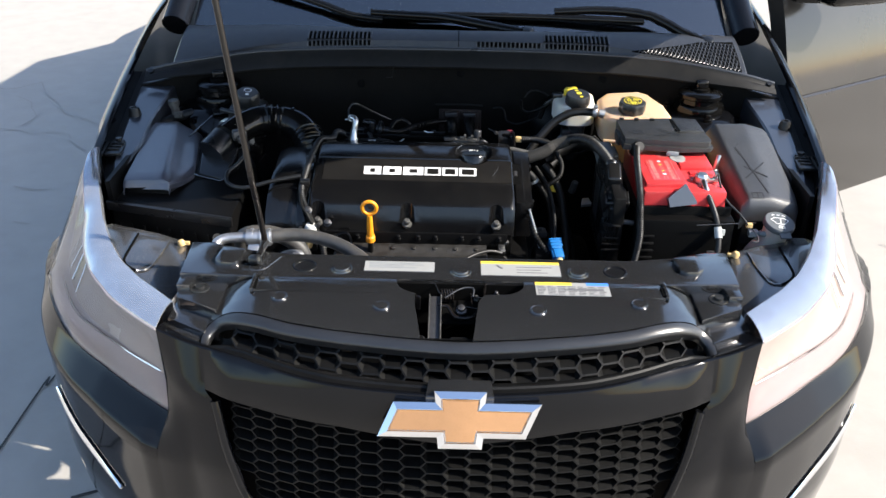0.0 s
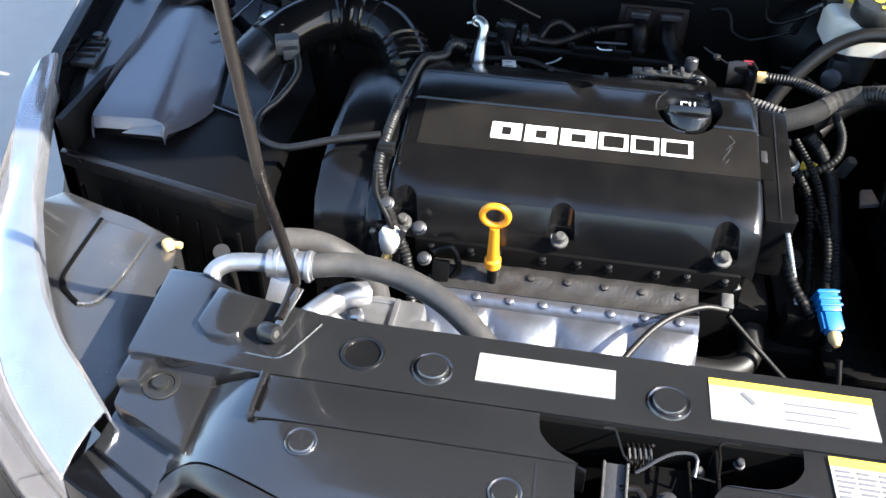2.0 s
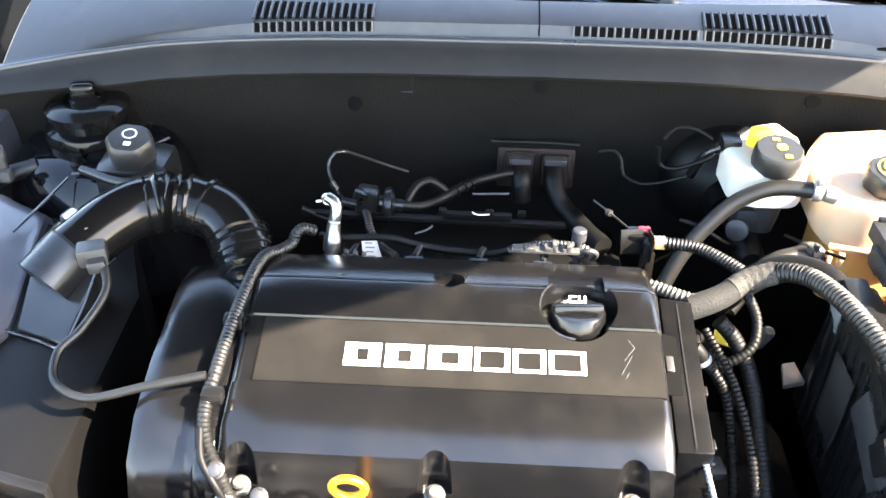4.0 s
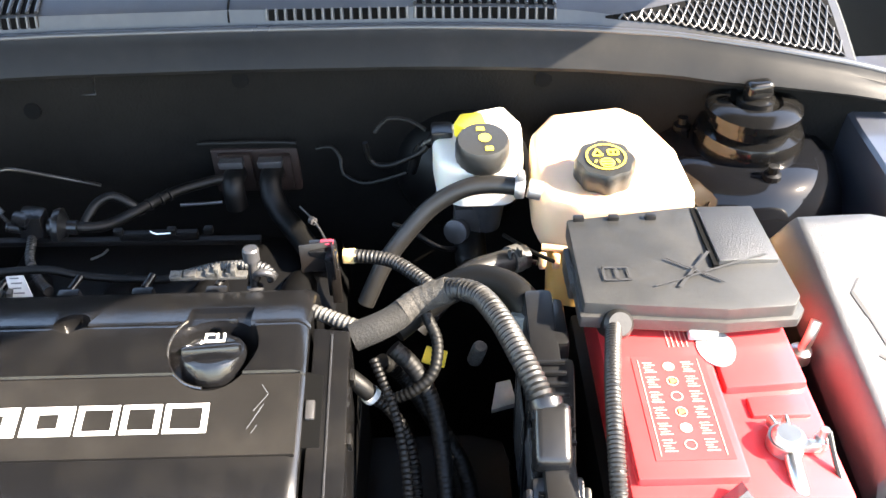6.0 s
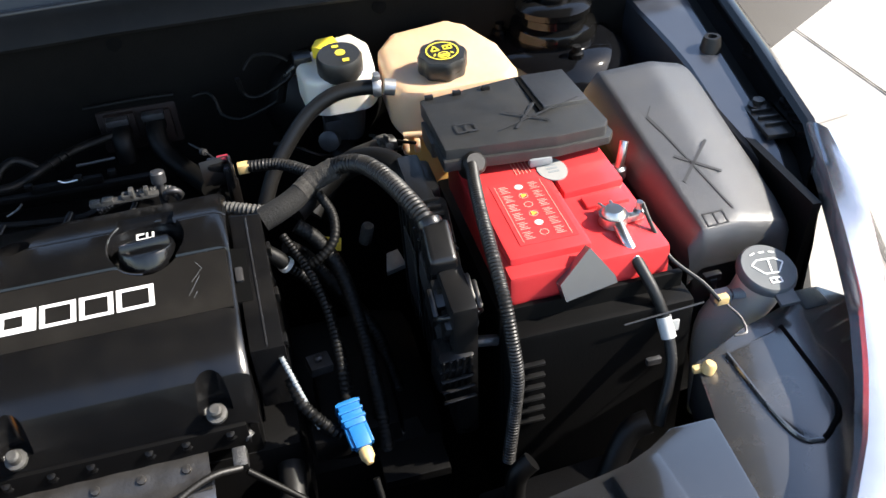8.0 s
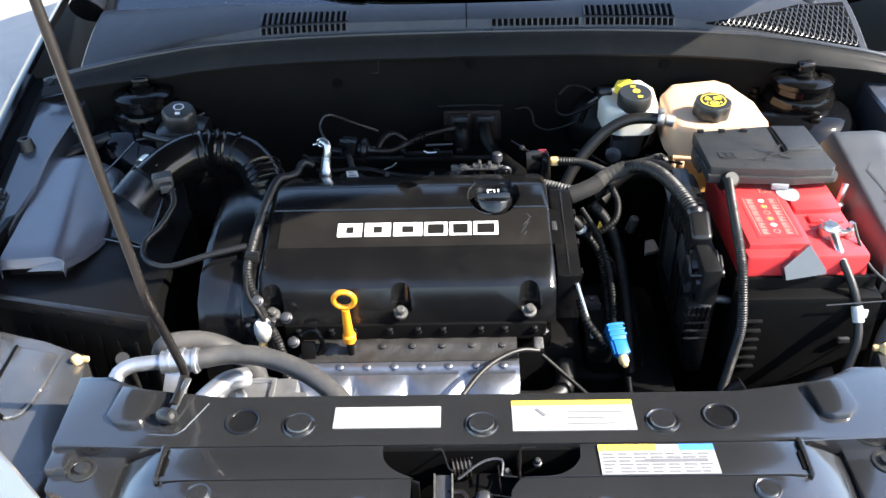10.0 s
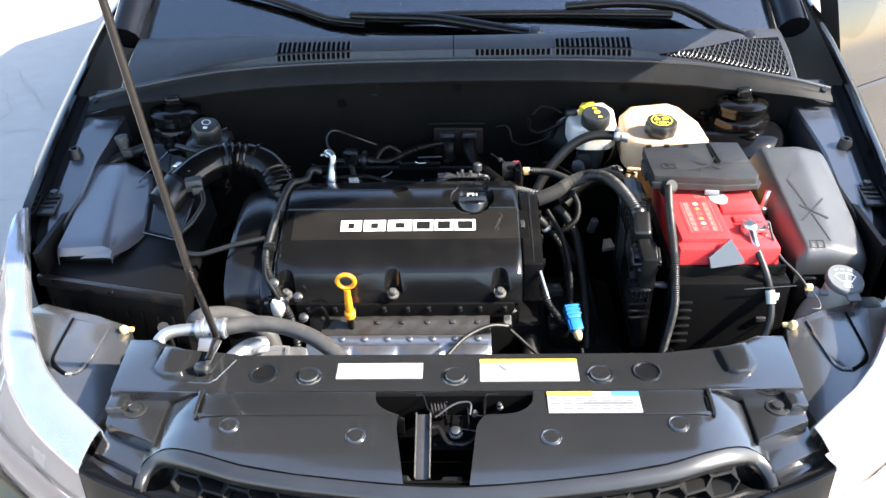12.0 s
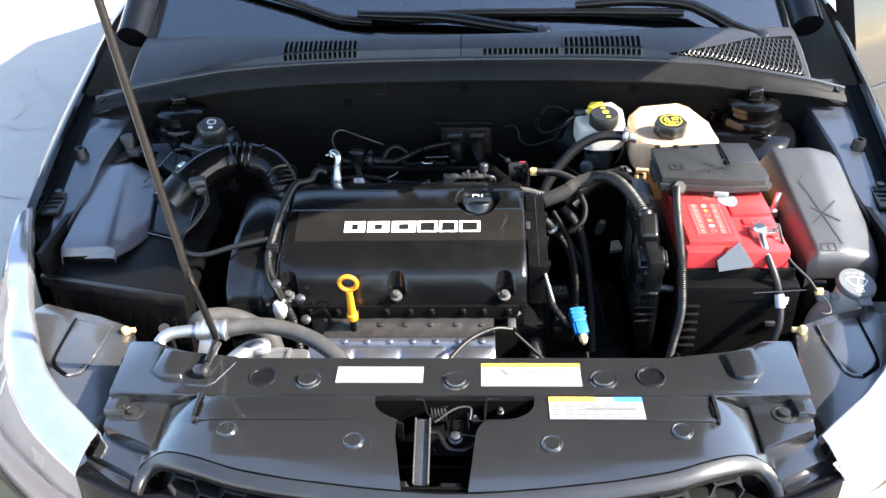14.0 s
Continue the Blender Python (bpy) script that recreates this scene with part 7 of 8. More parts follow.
lathe(bm, (0.278, 0.874, 0.812), [(0.027, 0), (0.0285, 0.004), (0.0285, 0.022), (0.026, 0.027), (0.0, 0.028)], 40, (0.0, -0.14, 1), (20, 0.012))
bc = part("cap", bm, M_CAP, brk, "black screw cap")
BX, BY = Vector((1, 0, 0)), Vector((0, 1, 0.14)).normalized()
BC = Vector((0.278, 0.8702, 0.8400))
bm = mesh()
ring_on(bm, BC, BX, BY, (0.002, 0.0), 0.0005, 0.0065, 0.0006, 18)
bar_on(bm, BC, BX, BY, -0.006, 0.012, 0.002, 0.017, 0.0006)
bar_on(bm, BC, BX, BY, 0.002, -0.020, 0.010, -0.014, 0.0006)
part("cap_sign", bm, M_YELLOW, bc, "yellow printed signs")
bm = mesh()
prism(bm, [(0.248, 0.905), (0.260, 0.893), (0.284, 0.905), (0.280, 0.928), (0.256, 0.925)], 0.822, 0.838, 0.004)
part("yellow_tab", bm, surface("yellow_tab", (0.8, 0.6, 0.03), 0.45), brk, "yellow tab behind the cap")
bm = mesh()
box(bm, (0.236, 0.925, 0.812), (0.024, 0.026, 0.018), 0.004)
tube(bm, [(0.228, 0.925, 0.805), (0.21, 0.935, 0.785), (0.20, 0.945, 0.75)], 0.006, 8)
part("level_sensor", bm, M_BLACK, brk)
bm = mesh()
lathe(bm, (0.262, 1.03, 0.705), [(0.085, 0), (0.085, 0.02), (0.07, 0.05), (0.035, 0.07), (0.03, 0.10)], 28, (0, -1, 0))
servo = solo("brake_servo", bm, M_DARK, "black brake servo and master cylinder on the bulkhead", "servo")
bm = mesh()
lathe(bm, (0.265, 0.93, 0.70), [(0.018, 0), (0.018, 0.09), (0.012, 0.10)], 16, (0, -1, 0))
part("master_cylinder", bm, M_DARK, servo)
for k, pts in enumerate(([(0.255, 0.86, 0.70), (0.23, 0.84, 0.72), (0.20, 0.85, 0.735), (0.18, 0.87, 0.73)], [(0.27, 0.84, 0.70), (0.29, 0.80, 0.72), (0.31, 0.79, 0.74), (0.33, 0.78, 0.745)], [(0.15, 0.93, 0.80), (0.155, 0.93, 0.775), (0.175, 0.925, 0.772), (0.21, 0.92, 0.79), (0.22, 0.92, 0.80)])):
    bm = mesh()
    tube(bm, pts, 0.003, 8)
    solo("brake_line", bm, M_DARK, "thin dark steel brake line", "pipe", "brake lines")

# strut mounts
def strut(side):
    s = thing("strut_mount", (side * 0.585, 0.965, 0.70), "black strut mount on its painted tower", "strut mount", "strut mounts")
    c = Vector((side * 0.588, 0.955, 0))
    bm = mesh()
    lathe(bm, c + Vector((0, 0, 0.60)), [(0.15, 0), (0.135, 0.06), (0.115, 0.13), (0.10, 0.16), (0.085, 0.172), (0.06, 0.176), (0.0, 0.176)], 36)
    part("tower", bm, M_PAINT, s, "glossy painted strut tower")
    bm = mesh()
    lathe(bm, c + Vector((0, 0, 0.775)), [(0.060, 0), (0.062, 0.010), (0.058, 0.020), (0.048, 0.024), (0.047, 0.034), (0.053, 0.038), (0.053, 0.046), (0.045, 0.051), (0.030, 0.053), (0.026, 0.050), (0.0, 0.050)], 36)
    part("rubber_top", bm, M_GLOSSRUB, s, "black ribbed rubber top")
    bm = mesh()
    lathe(bm, c + Vector((0, 0, 0.825)), [(0.021, 0), (0.021, 0.006), (0.012, 0.008), (0.0, 0.009)], 20)
    box(bm, c + Vector((0.0, -0.002, 0.842)), (0.032, 0.020, 0.020), 0.007, (0, 0, 12), 0.92, 4)
    part("nut", bm, M_GLOSSRUB, s)
    for a in (0.6, 2.7, 4.8):
        bm = mesh()
        lathe(bm, c + Vector((0.075 * math.cos(a), 0.075 * math.sin(a), 0.772)), [(0.010, 0), (0.010, 0.006), (0.006, 0.008), (0.006, 0.016), (0, 0.016)], 10)
        part("bolt", bm, M_DARK, s)


for sd in (1, -1):
    strut(sd)

# control unit standing between engine and battery, with its loom
ecm = thing("control_unit", (0.31, 0.55, 0.55), "finned black control unit standing beside the battery", "control unit")
bm = mesh()
box(bm, (0.318, 0.575, 0.685), (0.026, 0.24, 0.20), 0.006, (6, 0, 0))
part("unit_body", bm, M_BLACK, ecm, "black housing")
for k in range(10):
    bm = mesh()
    box(bm, (0.303, 0.485 + 0.020 * k, 0.69), (0.006, 0.004, 0.16), 0.001)
    part("fin", bm, M_BLACK, ecm)
bm = mesh()
box(bm, (0.320, 0.560, 0.768), (0.034, 0.10, 0.028), 0.006, (8, 0, -6))
part("connector", bm, M_BLACK, ecm, "long black connector housing")
bm = mesh()
box(bm, (0.3135, 0.522, 0.790), (0.030, 0.052, 0.024), 0.006, (24, 0, -3), 0.92, 3)
lathe(bm, (0.3105, 0.543, 0.801), [(0.0125, -0.004), (0.0135, -0.002), (0.0135, 0.004), (0.0115, 0.006)], 20, (-0.12, 0.85, 0.45))
part("sleeve", bm, M_BLACK, ecm, "glossy black housing at the end of the loom")
bm = mesh()
for k in range(3):
    box(bm, (0.3005, 0.508 + 0.014 * k, 0.786 + 0.006 * k), (0.004, 0.008, 0.010), 0.001, (24, 0, 0))
part("sleeve_catch", bm, M_BLACK, ecm)
for k, (c, sz, r) in enumerate((((0.316, 0.492, 0.752), (0.040, 0.030, 0.030), (30, 0, 0)), ((0.316, 0.470, 0.735), (0.034, 0.022, 0.036), (30, 0, 0)), ((0.338, 0.487, 0.745), (0.006, 0.030, 0.034), (30, 0, 0)), ((0.294, 0.487, 0.745), (0.006, 0.030, 0.034), (30, 0, 0)))):
    bm = mesh()
    box(bm, c, sz, 0.004, r)
    part("plug_housing", bm, M_BLACK, ecm)
bm = mesh()
tube(bm, [(0.297, 0.480, 0.735), (0.296, 0.462, 0.752), (0.316, 0.455, 0.758), (0.336, 0.462, 0.752), (0.336, 0.480, 0.735)], 0.003, 8)
part("locking_lever", bm, M_BLACK, ecm)
for k in range(8):
    bm = mesh()
    box(bm, (0.3195, 0.520 + 0.011 * k, 0.7835 + 0.0012 * k), (0.026, 0.003, 0.004), 0.001)
    part("top_rib", bm, M_BLACK, ecm)
bm = mesh()
box(bm, (0.322, 0.650, 0.768), (0.038, 0.06, 0.045), 0.008)
part("connector", bm, M_BLACK, ecm)
bm = mesh()
box(bm, (0.306, 0.468, 0.684), (0.036, 0.030, 0.060), 0.004, (14, 0, 4))
pb = part("plug_block", bm, M_BLACK, ecm, "black plug block with a moulded grid")
for k in range(5):
    bm = mesh()
    box(bm, (0.306, 0.4525 - 0.003 * k, 0.706 - 0.0115 * k), (0.034, 0.004, 0.003), 0.001, (14, 0, 4))
    part("rib", bm, M_BLACK, pb)
    bm = mesh()
    box(bm, (0.2925 + 0.0068 * k, 0.4515, 0.684), (0.0026, 0.004, 0.056), 0.001, (14, 0, 4))
    part("rib", bm, M_BLACK, pb)
bm = mesh()
tube(bm, [(0.330, 0.462, 0.712), (0.342, 0.458, 0.714), (0.350, 0.458, 0.712)], 0.006, 10)
part("bolt", bm, M_UNIT, ecm, "dull metal bolt")
bm = mesh()
box(bm, (0.3005, 0.520, 0.725), (0.003, 0.090, 0.045), 0.001, (22, 0, 0))
part("side_plate", bm, M_UNIT, ecm, "dull grey side plate")
bm = mesh()
box(bm, (0.2975, 0.600, 0.70), (0.002, 0.050, 0.09), 0)
part("side_label", bm, M_TEX, ecm, "printed side label")
bm = mesh()
tube(bm, [(0.236, 0.689, 0.794), (0.250, 0.678, 0.803), (0.266, 0.660, 0.810), (0.281, 0.623, 0.8155), (0.293, 0.587, 0.8145), (0.304, 0.556, 0.808), (0.310, 0.540, 0.800)], 0.0098, 16, ribs=(0.0048, 0.0008))
loom = solo("wiring_loom", bm, M_RUBBER, "black corrugated wiring loom arching to the control unit", "loom")
bm = mesh()
tube(bm, [(0.150, 0.663, 0.762), (0.171, 0.668, 0.768), (0.189, 0.676, 0.773), (0.212, 0.688, 0.783), (0.240, 0.688, 0.795)], (0.0135, 0.0115), 18)
part("tape_wrap", bm, M_TAPE, loom, "worn cloth tape round the loom")
bm = mesh()
tube(bm, [(0.196, 0.680, 0.7765), (0.212, 0.688, 0.783), (0.238, 0.6885, 0.794)], 0.0124, 18, ribs=(0.009, 0.0003))
part("dusty_band", bm, M_DUST, loom, "dusty pale tape band")
bm = mesh()
tube(bm, [(0.185, 0.690, 0.745), (0.215, 0.712, 0.755), (0.241, 0.723, 0.765), (0.268, 0.722, 0.775), (0.294, 0.705, 0.780), (0.310, 0.682, 0.776), (0.317, 0.668, 0.760)], 0.0150, 20)
solo("radiator_hose", bm, M_LOOM, "thick dull black coolant hose beside the loom", "hose")
bm = mesh()
tube(bm, [(0.314, 0.672, 0.778), (0.322, 0.660, 0.752), (0.329, 0.648, 0.722)], 0.0195, 24)
for p in ((0.3135, 0.673, 0.780), (0.3225, 0.659, 0.750)):
    lathe(bm, p, [(0.0195, -0.002), (0.0205, -0.001), (0.0205, 0.003), (0.0195, 0.004)], 24, (0.25, -0.4, -0.85))
solo("hose_collar", bm, M_WCAP, "grey plastic collar at the end of the coolant hose", "collar")
bm = mesh()
tube(bm, [(0.318, 0.783, 0.752), (0.288, 0.767, 0.756), (0.262, 0.752, 0.758), (0.235, 0.735, 0.748), (0.205, 0.71, 0.725)], 0.0125, 16)
solo("radiator_hose", bm, M_RUBBER, "short black coolant hose below the expansion tank", "hose")
bm = mesh()
lathe(bm, (0.306, 0.777, 0.754), [(0.0135, -0.006), (0.0145, -0.0055), (0.0145, 0.0055), (0.0135, 0.006)], 20, (0.85, 0.5, -0.1))
for c in ((0.301, 0.766, 0.769), (0.310, 0.770, 0.769)):
    box(bm, c, (0.0035, 0.007, 0.010), 0.001, (0, 0, 30))
solo("hose_clamp", bm, M_BRAID, "dull steel clamp on the coolant hose", "clamp")
bm = mesh()
tube(bm, [(0.140, 0.634, 0.748), (0.157, 0.628, 0.735), (0.165, 0.627, 0.724)], 0.0085, 14)
wl = solo("side_hose", bm, M_LOOM, "black sleeve with a white band beside the engine", "hose", "hoses beside the engine")
bm = mesh()
tube(bm, [(0.1635, 0.627, 0.7262), (0.1668, 0.627, 0.7215)], 0.0092, 16)
part("white_band", bm, M_GREYTAG, wl, "dirty white band")
bm = mesh()
tube(bm, [(0.165, 0.627, 0.722), (0.181, 0.625, 0.705), (0.196, 0.614, 0.680), (0.203, 0.592, 0.645), (0.204, 0.55, 0.61), (0.200, 0.50, 0.57)], 0.0055, 12, ribs=(0.005, 0.0006))
part("thin_sleeve", bm, M_LOOM, wl)
for pts, r in (([(0.185, 0.665, 0.745), (0.205, 0.655, 0.725), (0.222, 0.632, 0.695), (0.230, 0.59, 0.655), (0.233, 0.53, 0.61), (0.230, 0.47, 0.55)], 0.0085), ([(0.215, 0.690, 0.765), (0.226, 0.672, 0.745), (0.222, 0.650, 0.728), (0.205, 0.64, 0.715), (0.180, 0.64, 0.70)], 0.0055), ([(0.17, 0.69, 0.70), (0.19, 0.70, 0.67), (0.215, 0.68, 0.635), (0.25, 0.64, 0.59), (0.262, 0.56, 0.55)], 0.0085)):
    bm = mesh()
    tube(bm, pts, r, 12, ribs=(0.005, 0.00035))
    solo("side_hose", bm, M_LOOM, "black sleeve running down beside the engine", "hose", "hoses beside the engine")
bm = mesh()
q = [Vector(p) for p in ((0.208, 0.735, 0.652), (0.232, 0.728, 0.650), (0.236, 0.745, 0.655), (0.214, 0.752, 0.658))]
faces_from(bm, q + [p - Vector((0, 0, 0.002)) for p in q], [(0, 1, 2, 3), (7, 6, 5, 4), (0, 4, 5, 1), (1, 5, 6, 2), (2, 6, 7, 3), (3, 7, 4, 0)])
solo("yellow_tag", bm, M_YSTICK, "small yellow tag deep beside the engine", "tag")
for c, sz, mt, lab in (((0.178, 0.560, 0.632), (0.026, 0.022, 0.014), M_UNIT, "dull metal sensor block low beside the engine"), ((0.232, 0.615, 0.640), (0.014, 0.006, 0.012), M_UNIT, "small metal clip plate low beside the engine"), ((0.250, 0.500, 0.545), (0.050, 0.034, 0.030), M_BLACK, "black gearbox lever housing low in the bay")):
    bm = mesh()
    box(bm, c, sz, 0.003, (8, 5, 12))
    lathe(bm, Vector(c) + Vector((0, 0, sz[2] / 2)), [(0.005, 0), (0.005, 0.004), (0.003, 0.006), (0.0, 0.006)], 8)
    solo("gearbox_fitting", bm, mt, lab, "fitting")
bm = mesh()
lathe(bm, (0.268, 0.735, 0.665), [(0.008, -0.02), (0.008, 0.008), (0.006, 0.011), (0.0, 0.011)], 16, (0.2, -0.3, 1))
solo("pale_plug", bm, M_BRAID, "pale round plug deep between engine and battery", "plug")
# added plate in place of the sunlit ground glimpsed below the bay
bm = mesh()
prism(bm, [(0.278, 0.672), (0.304, 0.680), (0.300, 0.712), (0.285, 0.708)], 0.640, 0.646, 0.001)
solo("ground_glimpse", bm, M_ALU, "pale plate for sunlit ground seen through the bay", "bracket")
bm = mesh()
box(bm, (0.255, 0.46, 0.56), (0.07, 0.05, 0.012), 0.002)
gb = solo("gearbox_bracket", bm, M_DARK, "dark gearbox bracket low in the bay", "bracket")
bm = mesh()
box(bm, (0.21, 0.55, 0.56), (0.09, 0.12, 0.06), 0.02)
part("bracket_body", bm, M_DARK, gb)
bm = mesh()
box(bm, (0.175, 0.455, 0.63), (0.036, 0.03, 0.03), 0.006)
part("bracket_ear", bm, M_DARK, gb)
bm = mesh()
prism(bm, [(0.28, 0.30), (0.44, 0.29), (0.50, 0.33), (0.46, 0.37), (0.30, 0.36)], 0.60, 0.616, 0.003)
tube(bm, [(0.33, 0.345, 0.60), (0.335, 0.350, 0.64), (0.35, 0.352, 0.655)], 0.010, 8)
tube(bm, [(0.42, 0.34, 0.61), (0.45, 0.36, 0.65), (0.47, 0.36, 0.66)], 0.012, 8)
solo("front_bracket", bm, M_DARK, "dark steel bracket behind the radiator", "bracket")

# ---------- left-hand side of the bay ----------
air = thing("air_filter_box", (-0.59, 0.65, 0.45), "black plastic air filter box with a smooth sloping lid", "air filter box")
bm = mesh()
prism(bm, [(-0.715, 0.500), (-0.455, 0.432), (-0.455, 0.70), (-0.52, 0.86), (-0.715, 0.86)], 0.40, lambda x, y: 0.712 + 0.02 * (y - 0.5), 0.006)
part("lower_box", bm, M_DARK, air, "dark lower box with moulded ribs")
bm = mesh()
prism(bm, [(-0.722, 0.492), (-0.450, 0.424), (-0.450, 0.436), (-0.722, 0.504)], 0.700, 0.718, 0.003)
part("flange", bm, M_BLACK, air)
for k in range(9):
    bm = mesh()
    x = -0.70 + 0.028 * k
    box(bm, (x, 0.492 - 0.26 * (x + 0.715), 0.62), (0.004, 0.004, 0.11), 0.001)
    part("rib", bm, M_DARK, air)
# lid: a flat bright left plane, a ridge, then a dark slope down to the right
bm = mesh()
rows = []
for y in [0.536, 0.538, 0.542, 0.550] + list(np.linspace(0.575, 0.80, 10)) + [0.812, 0.820, 0.824, 0.826]:
    e = max(0.0, (0.546 - y) / 0.010) ** 2 + max(0.0, (y - 0.806) / 0.020) ** 2
    zl = 0.746 + 0.088 * (y - 0.545) - 0.016 * e
    xl, xr = float(np.interp(y, [0.54, 0.82], [-0.699, -0.714])), float(np.interp(y, [0.54, 0.64, 0.80], [-0.612, -0.628, -0.654]))
    xf = float(np.interp(y, [0.538, 0.56, 0.63, 0.82], [-0.604, -0.594, -0.574, -0.606]))
    drop = float(np.interp(y, [0.538, 0.56, 0.63, 0.76], [0.003, 0.016, 0.030, 0.026]))
    rows.append([(xl - 0.001, y, zl - 0.016), (xl, y, zl - 0.004), (xl + 0.003, y, zl)] + [(xl + 0.006 + (xr - xl - 0.012) * q, y, zl + 0.004 * q) for q in np.linspace(0, 1, 6)]
                + [(xr, y, zl + 0.0025), (xr + 0.006, y, zl - 0.001)] + [(xr + 0.008 + (xf - xr - 0.012) * q, y, zl - 0.002 - (drop - 0.004) * q ** 0.8) for q in np.linspace(0.1, 1, 6)] + [(xf, y, zl - drop - 0.002), (xf + 0.001, y, zl - drop - 0.012)])
sheet(bm, rows, 0.002)
part("lid", bm, M_AIRLID, air, "smooth dark grey lid with a ridge")
bm = mesh()
prism(bm, [(-0.692, 0.546), (-0.608, 0.546), (-0.580, 0.63), (-0.500, 0.620), (-0.490, 0.70), (-0.52, 0.80), (-0.705, 0.815)], 0.700, lambda x, y: 0.716 if x > -0.59 else 0.732, 0.003)
part("lid_base", bm, M_DARK, air, "dark shoulder under the lid")
bm = mesh()
prism(bm, [(-0.566, 0.630), (-0.540, 0.624), (-0.510, 0.614), (-0.487, 0.676), (-0.500, 0.730), (-0.578, 0.742)], 0.705, lambda x, y: min(0.766, 0.716 + 0.78 * (y - 0.614)) - 0.10 * max(0, -0.515 - x), 0.004, 3)
part("lid_step", bm, M_BLACK, air, "raised black step of the lid")
bm = mesh()
tube(bm, [(-0.578, 0.628, 0.722), (-0.555, 0.624, 0.718), (-0.532, 0.617, 0.7165), (-0.510, 0.612, 0.717), (-0.496, 0.640, 0.738), (-0.486, 0.676, 0.766)], 0.0016, 6, 0.006)
part("lid_edge", bm, M_EDGE, air, "thin glossy line on the lid edge")
bm = mesh()
tube(bm, [(-0.616, 0.757, 0.757), (-0.598, 0.806, 0.766), (-0.583, 0.850, 0.774)], 0.0018, 6, 0.006)
part("lid_edge", bm, M_EDGE, air, "thin glossy line on the lid edge")
bm = mesh()
tube(bm, [(-0.545, 0.672, 0.752), (-0.530, 0.694, 0.764), (-0.512, 0.716, 0.778)], 0.034, 24)
part("outlet", bm, M_BLACK, air)
bm = mesh()
lathe(bm, (-0.508, 0.722, 0.780), [(0.0355, -0.008), (0.037, -0.006), (0.037, 0.006), (0.0355, 0.008)], 26, (0.6, 0.75, 0.25))
box(bm, (-0.488, 0.706, 0.808), (0.028, 0.014, 0.012), 0.003, (0, 0, 45))
part("clamp", bm, M_STEEL, air, "steel hose clamp")
hose = thing("intake_hose", (-0.42, 0.77, 0.70), "ribbed black air intake elbow", "hose")
bm = mesh()
tube(bm, [(-0.515, 0.714, 0.776), (-0.488, 0.752, 0.787), (-0.465, 0.778, 0.791), (-0.44, 0.791, 0.792)], (0.0325, 0.034), 22)
part("hose_neck", bm, M_GLOSSRUB, hose)
bm = mesh()
tube(bm, [(-0.452, 0.786, 0.792), (-0.43, 0.794, 0.792), (-0.40, 0.796, 0.789)], 0.0335, 22, ribs=(0.012, 0.0032))
part("bellows", bm, M_GLOSSRUB, hose, "three moulded ribs")
bm = mesh()
tube(bm, [(-0.41, 0.797, 0.790), (-0.37, 0.786, 0.782), (-0.345, 0.762, 0.768), (-0.330, 0.732, 0.750)], 0.0335, 22)
lathe(bm, (-0.385, 0.793, 0.786), [(0.034, -0.003), (0.0365, -0.002), (0.0365, 0.002), (0.034, 0.003)], 24, (0.95, -0.3, -0.2))
part("elbow", bm, M_GLOSSRUB, hose)
bm = mesh()
tube(bm, [(-0.346, 0.764, 0.769), (-0.333, 0.738, 0.754), (-0.325, 0.71, 0.735), (-0.320, 0.68, 0.70), (-0.32, 0.66, 0.66)], 0.0335, 22, ribs=(0.011, 0.0028))
part("bellows", bm, M_GLOSSRUB, hose, "moulded ribs at the lower end")
bm = mesh()
box(bm, (-0.478, 0.668, 0.800), (0.030, 0.022, 0.022), 0.004, (0, 0, 20))
box(bm, (-0.470, 0.655, 0.795), (0.018, 0.014, 0.014), 0.002, (0, 0, 20))
hose.location += Vector((0.002, -0.022, 0.005))
plugm = solo("airflow_sensor", bm, M_TEX, "grey airflow sensor plug on the intake", "sensor")
bm = mesh()
tube(bm, [(-0.462, 0.655, 0.793), (-0.455, 0.630, 0.780), (-0.468, 0.59, 0.765), (-0.485, 0.565, 0.755), (-0.478, 0.535, 0.745), (-0.44, 0.515, 0.745), (-0.38, 0.520, 0.760), (-0.325, 0.530, 0.768)], 0.0045, 9)
part("sensor_loom", bm, M_RUBBER, plugm)
bm = mesh()
lathe(bm, (-0.672, 0.860, 0.772), [(0.010, 0), (0.010, 0.022), (0.013, 0.022), (0.013, 0.034), (0.008, 0.036)], 12, (-0.1, 0, 1))
box(bm, (-0.664, 0.850, 0.774), (0.02, 0.012, 0.016), 0.003)
solo("vent_valve", bm, M_BRAID, "pale plastic vent valve behind the air box", "valve")
bm = mesh()
tube(bm, [(-0.74, 0.80, 0.742), (-0.715, 0.83, 0.75), (-0.68, 0.87, 0.758), (-0.64, 0.89, 0.765)], 0.011, 10)
solo("vent_hose", bm, M_RUBBER, "black vent hose along the inner wing", "hose")
bm = mesh()
tube(bm, [(-0.583, 0.86, 0.773), (-0.553, 0.87, 0.776), (-0.477, 0.93, 0.789)], 0.0018, 6)
solo("thin_pipe", bm, M_UNIT, "thin bare pipe crossing behind the air box", "pipe")
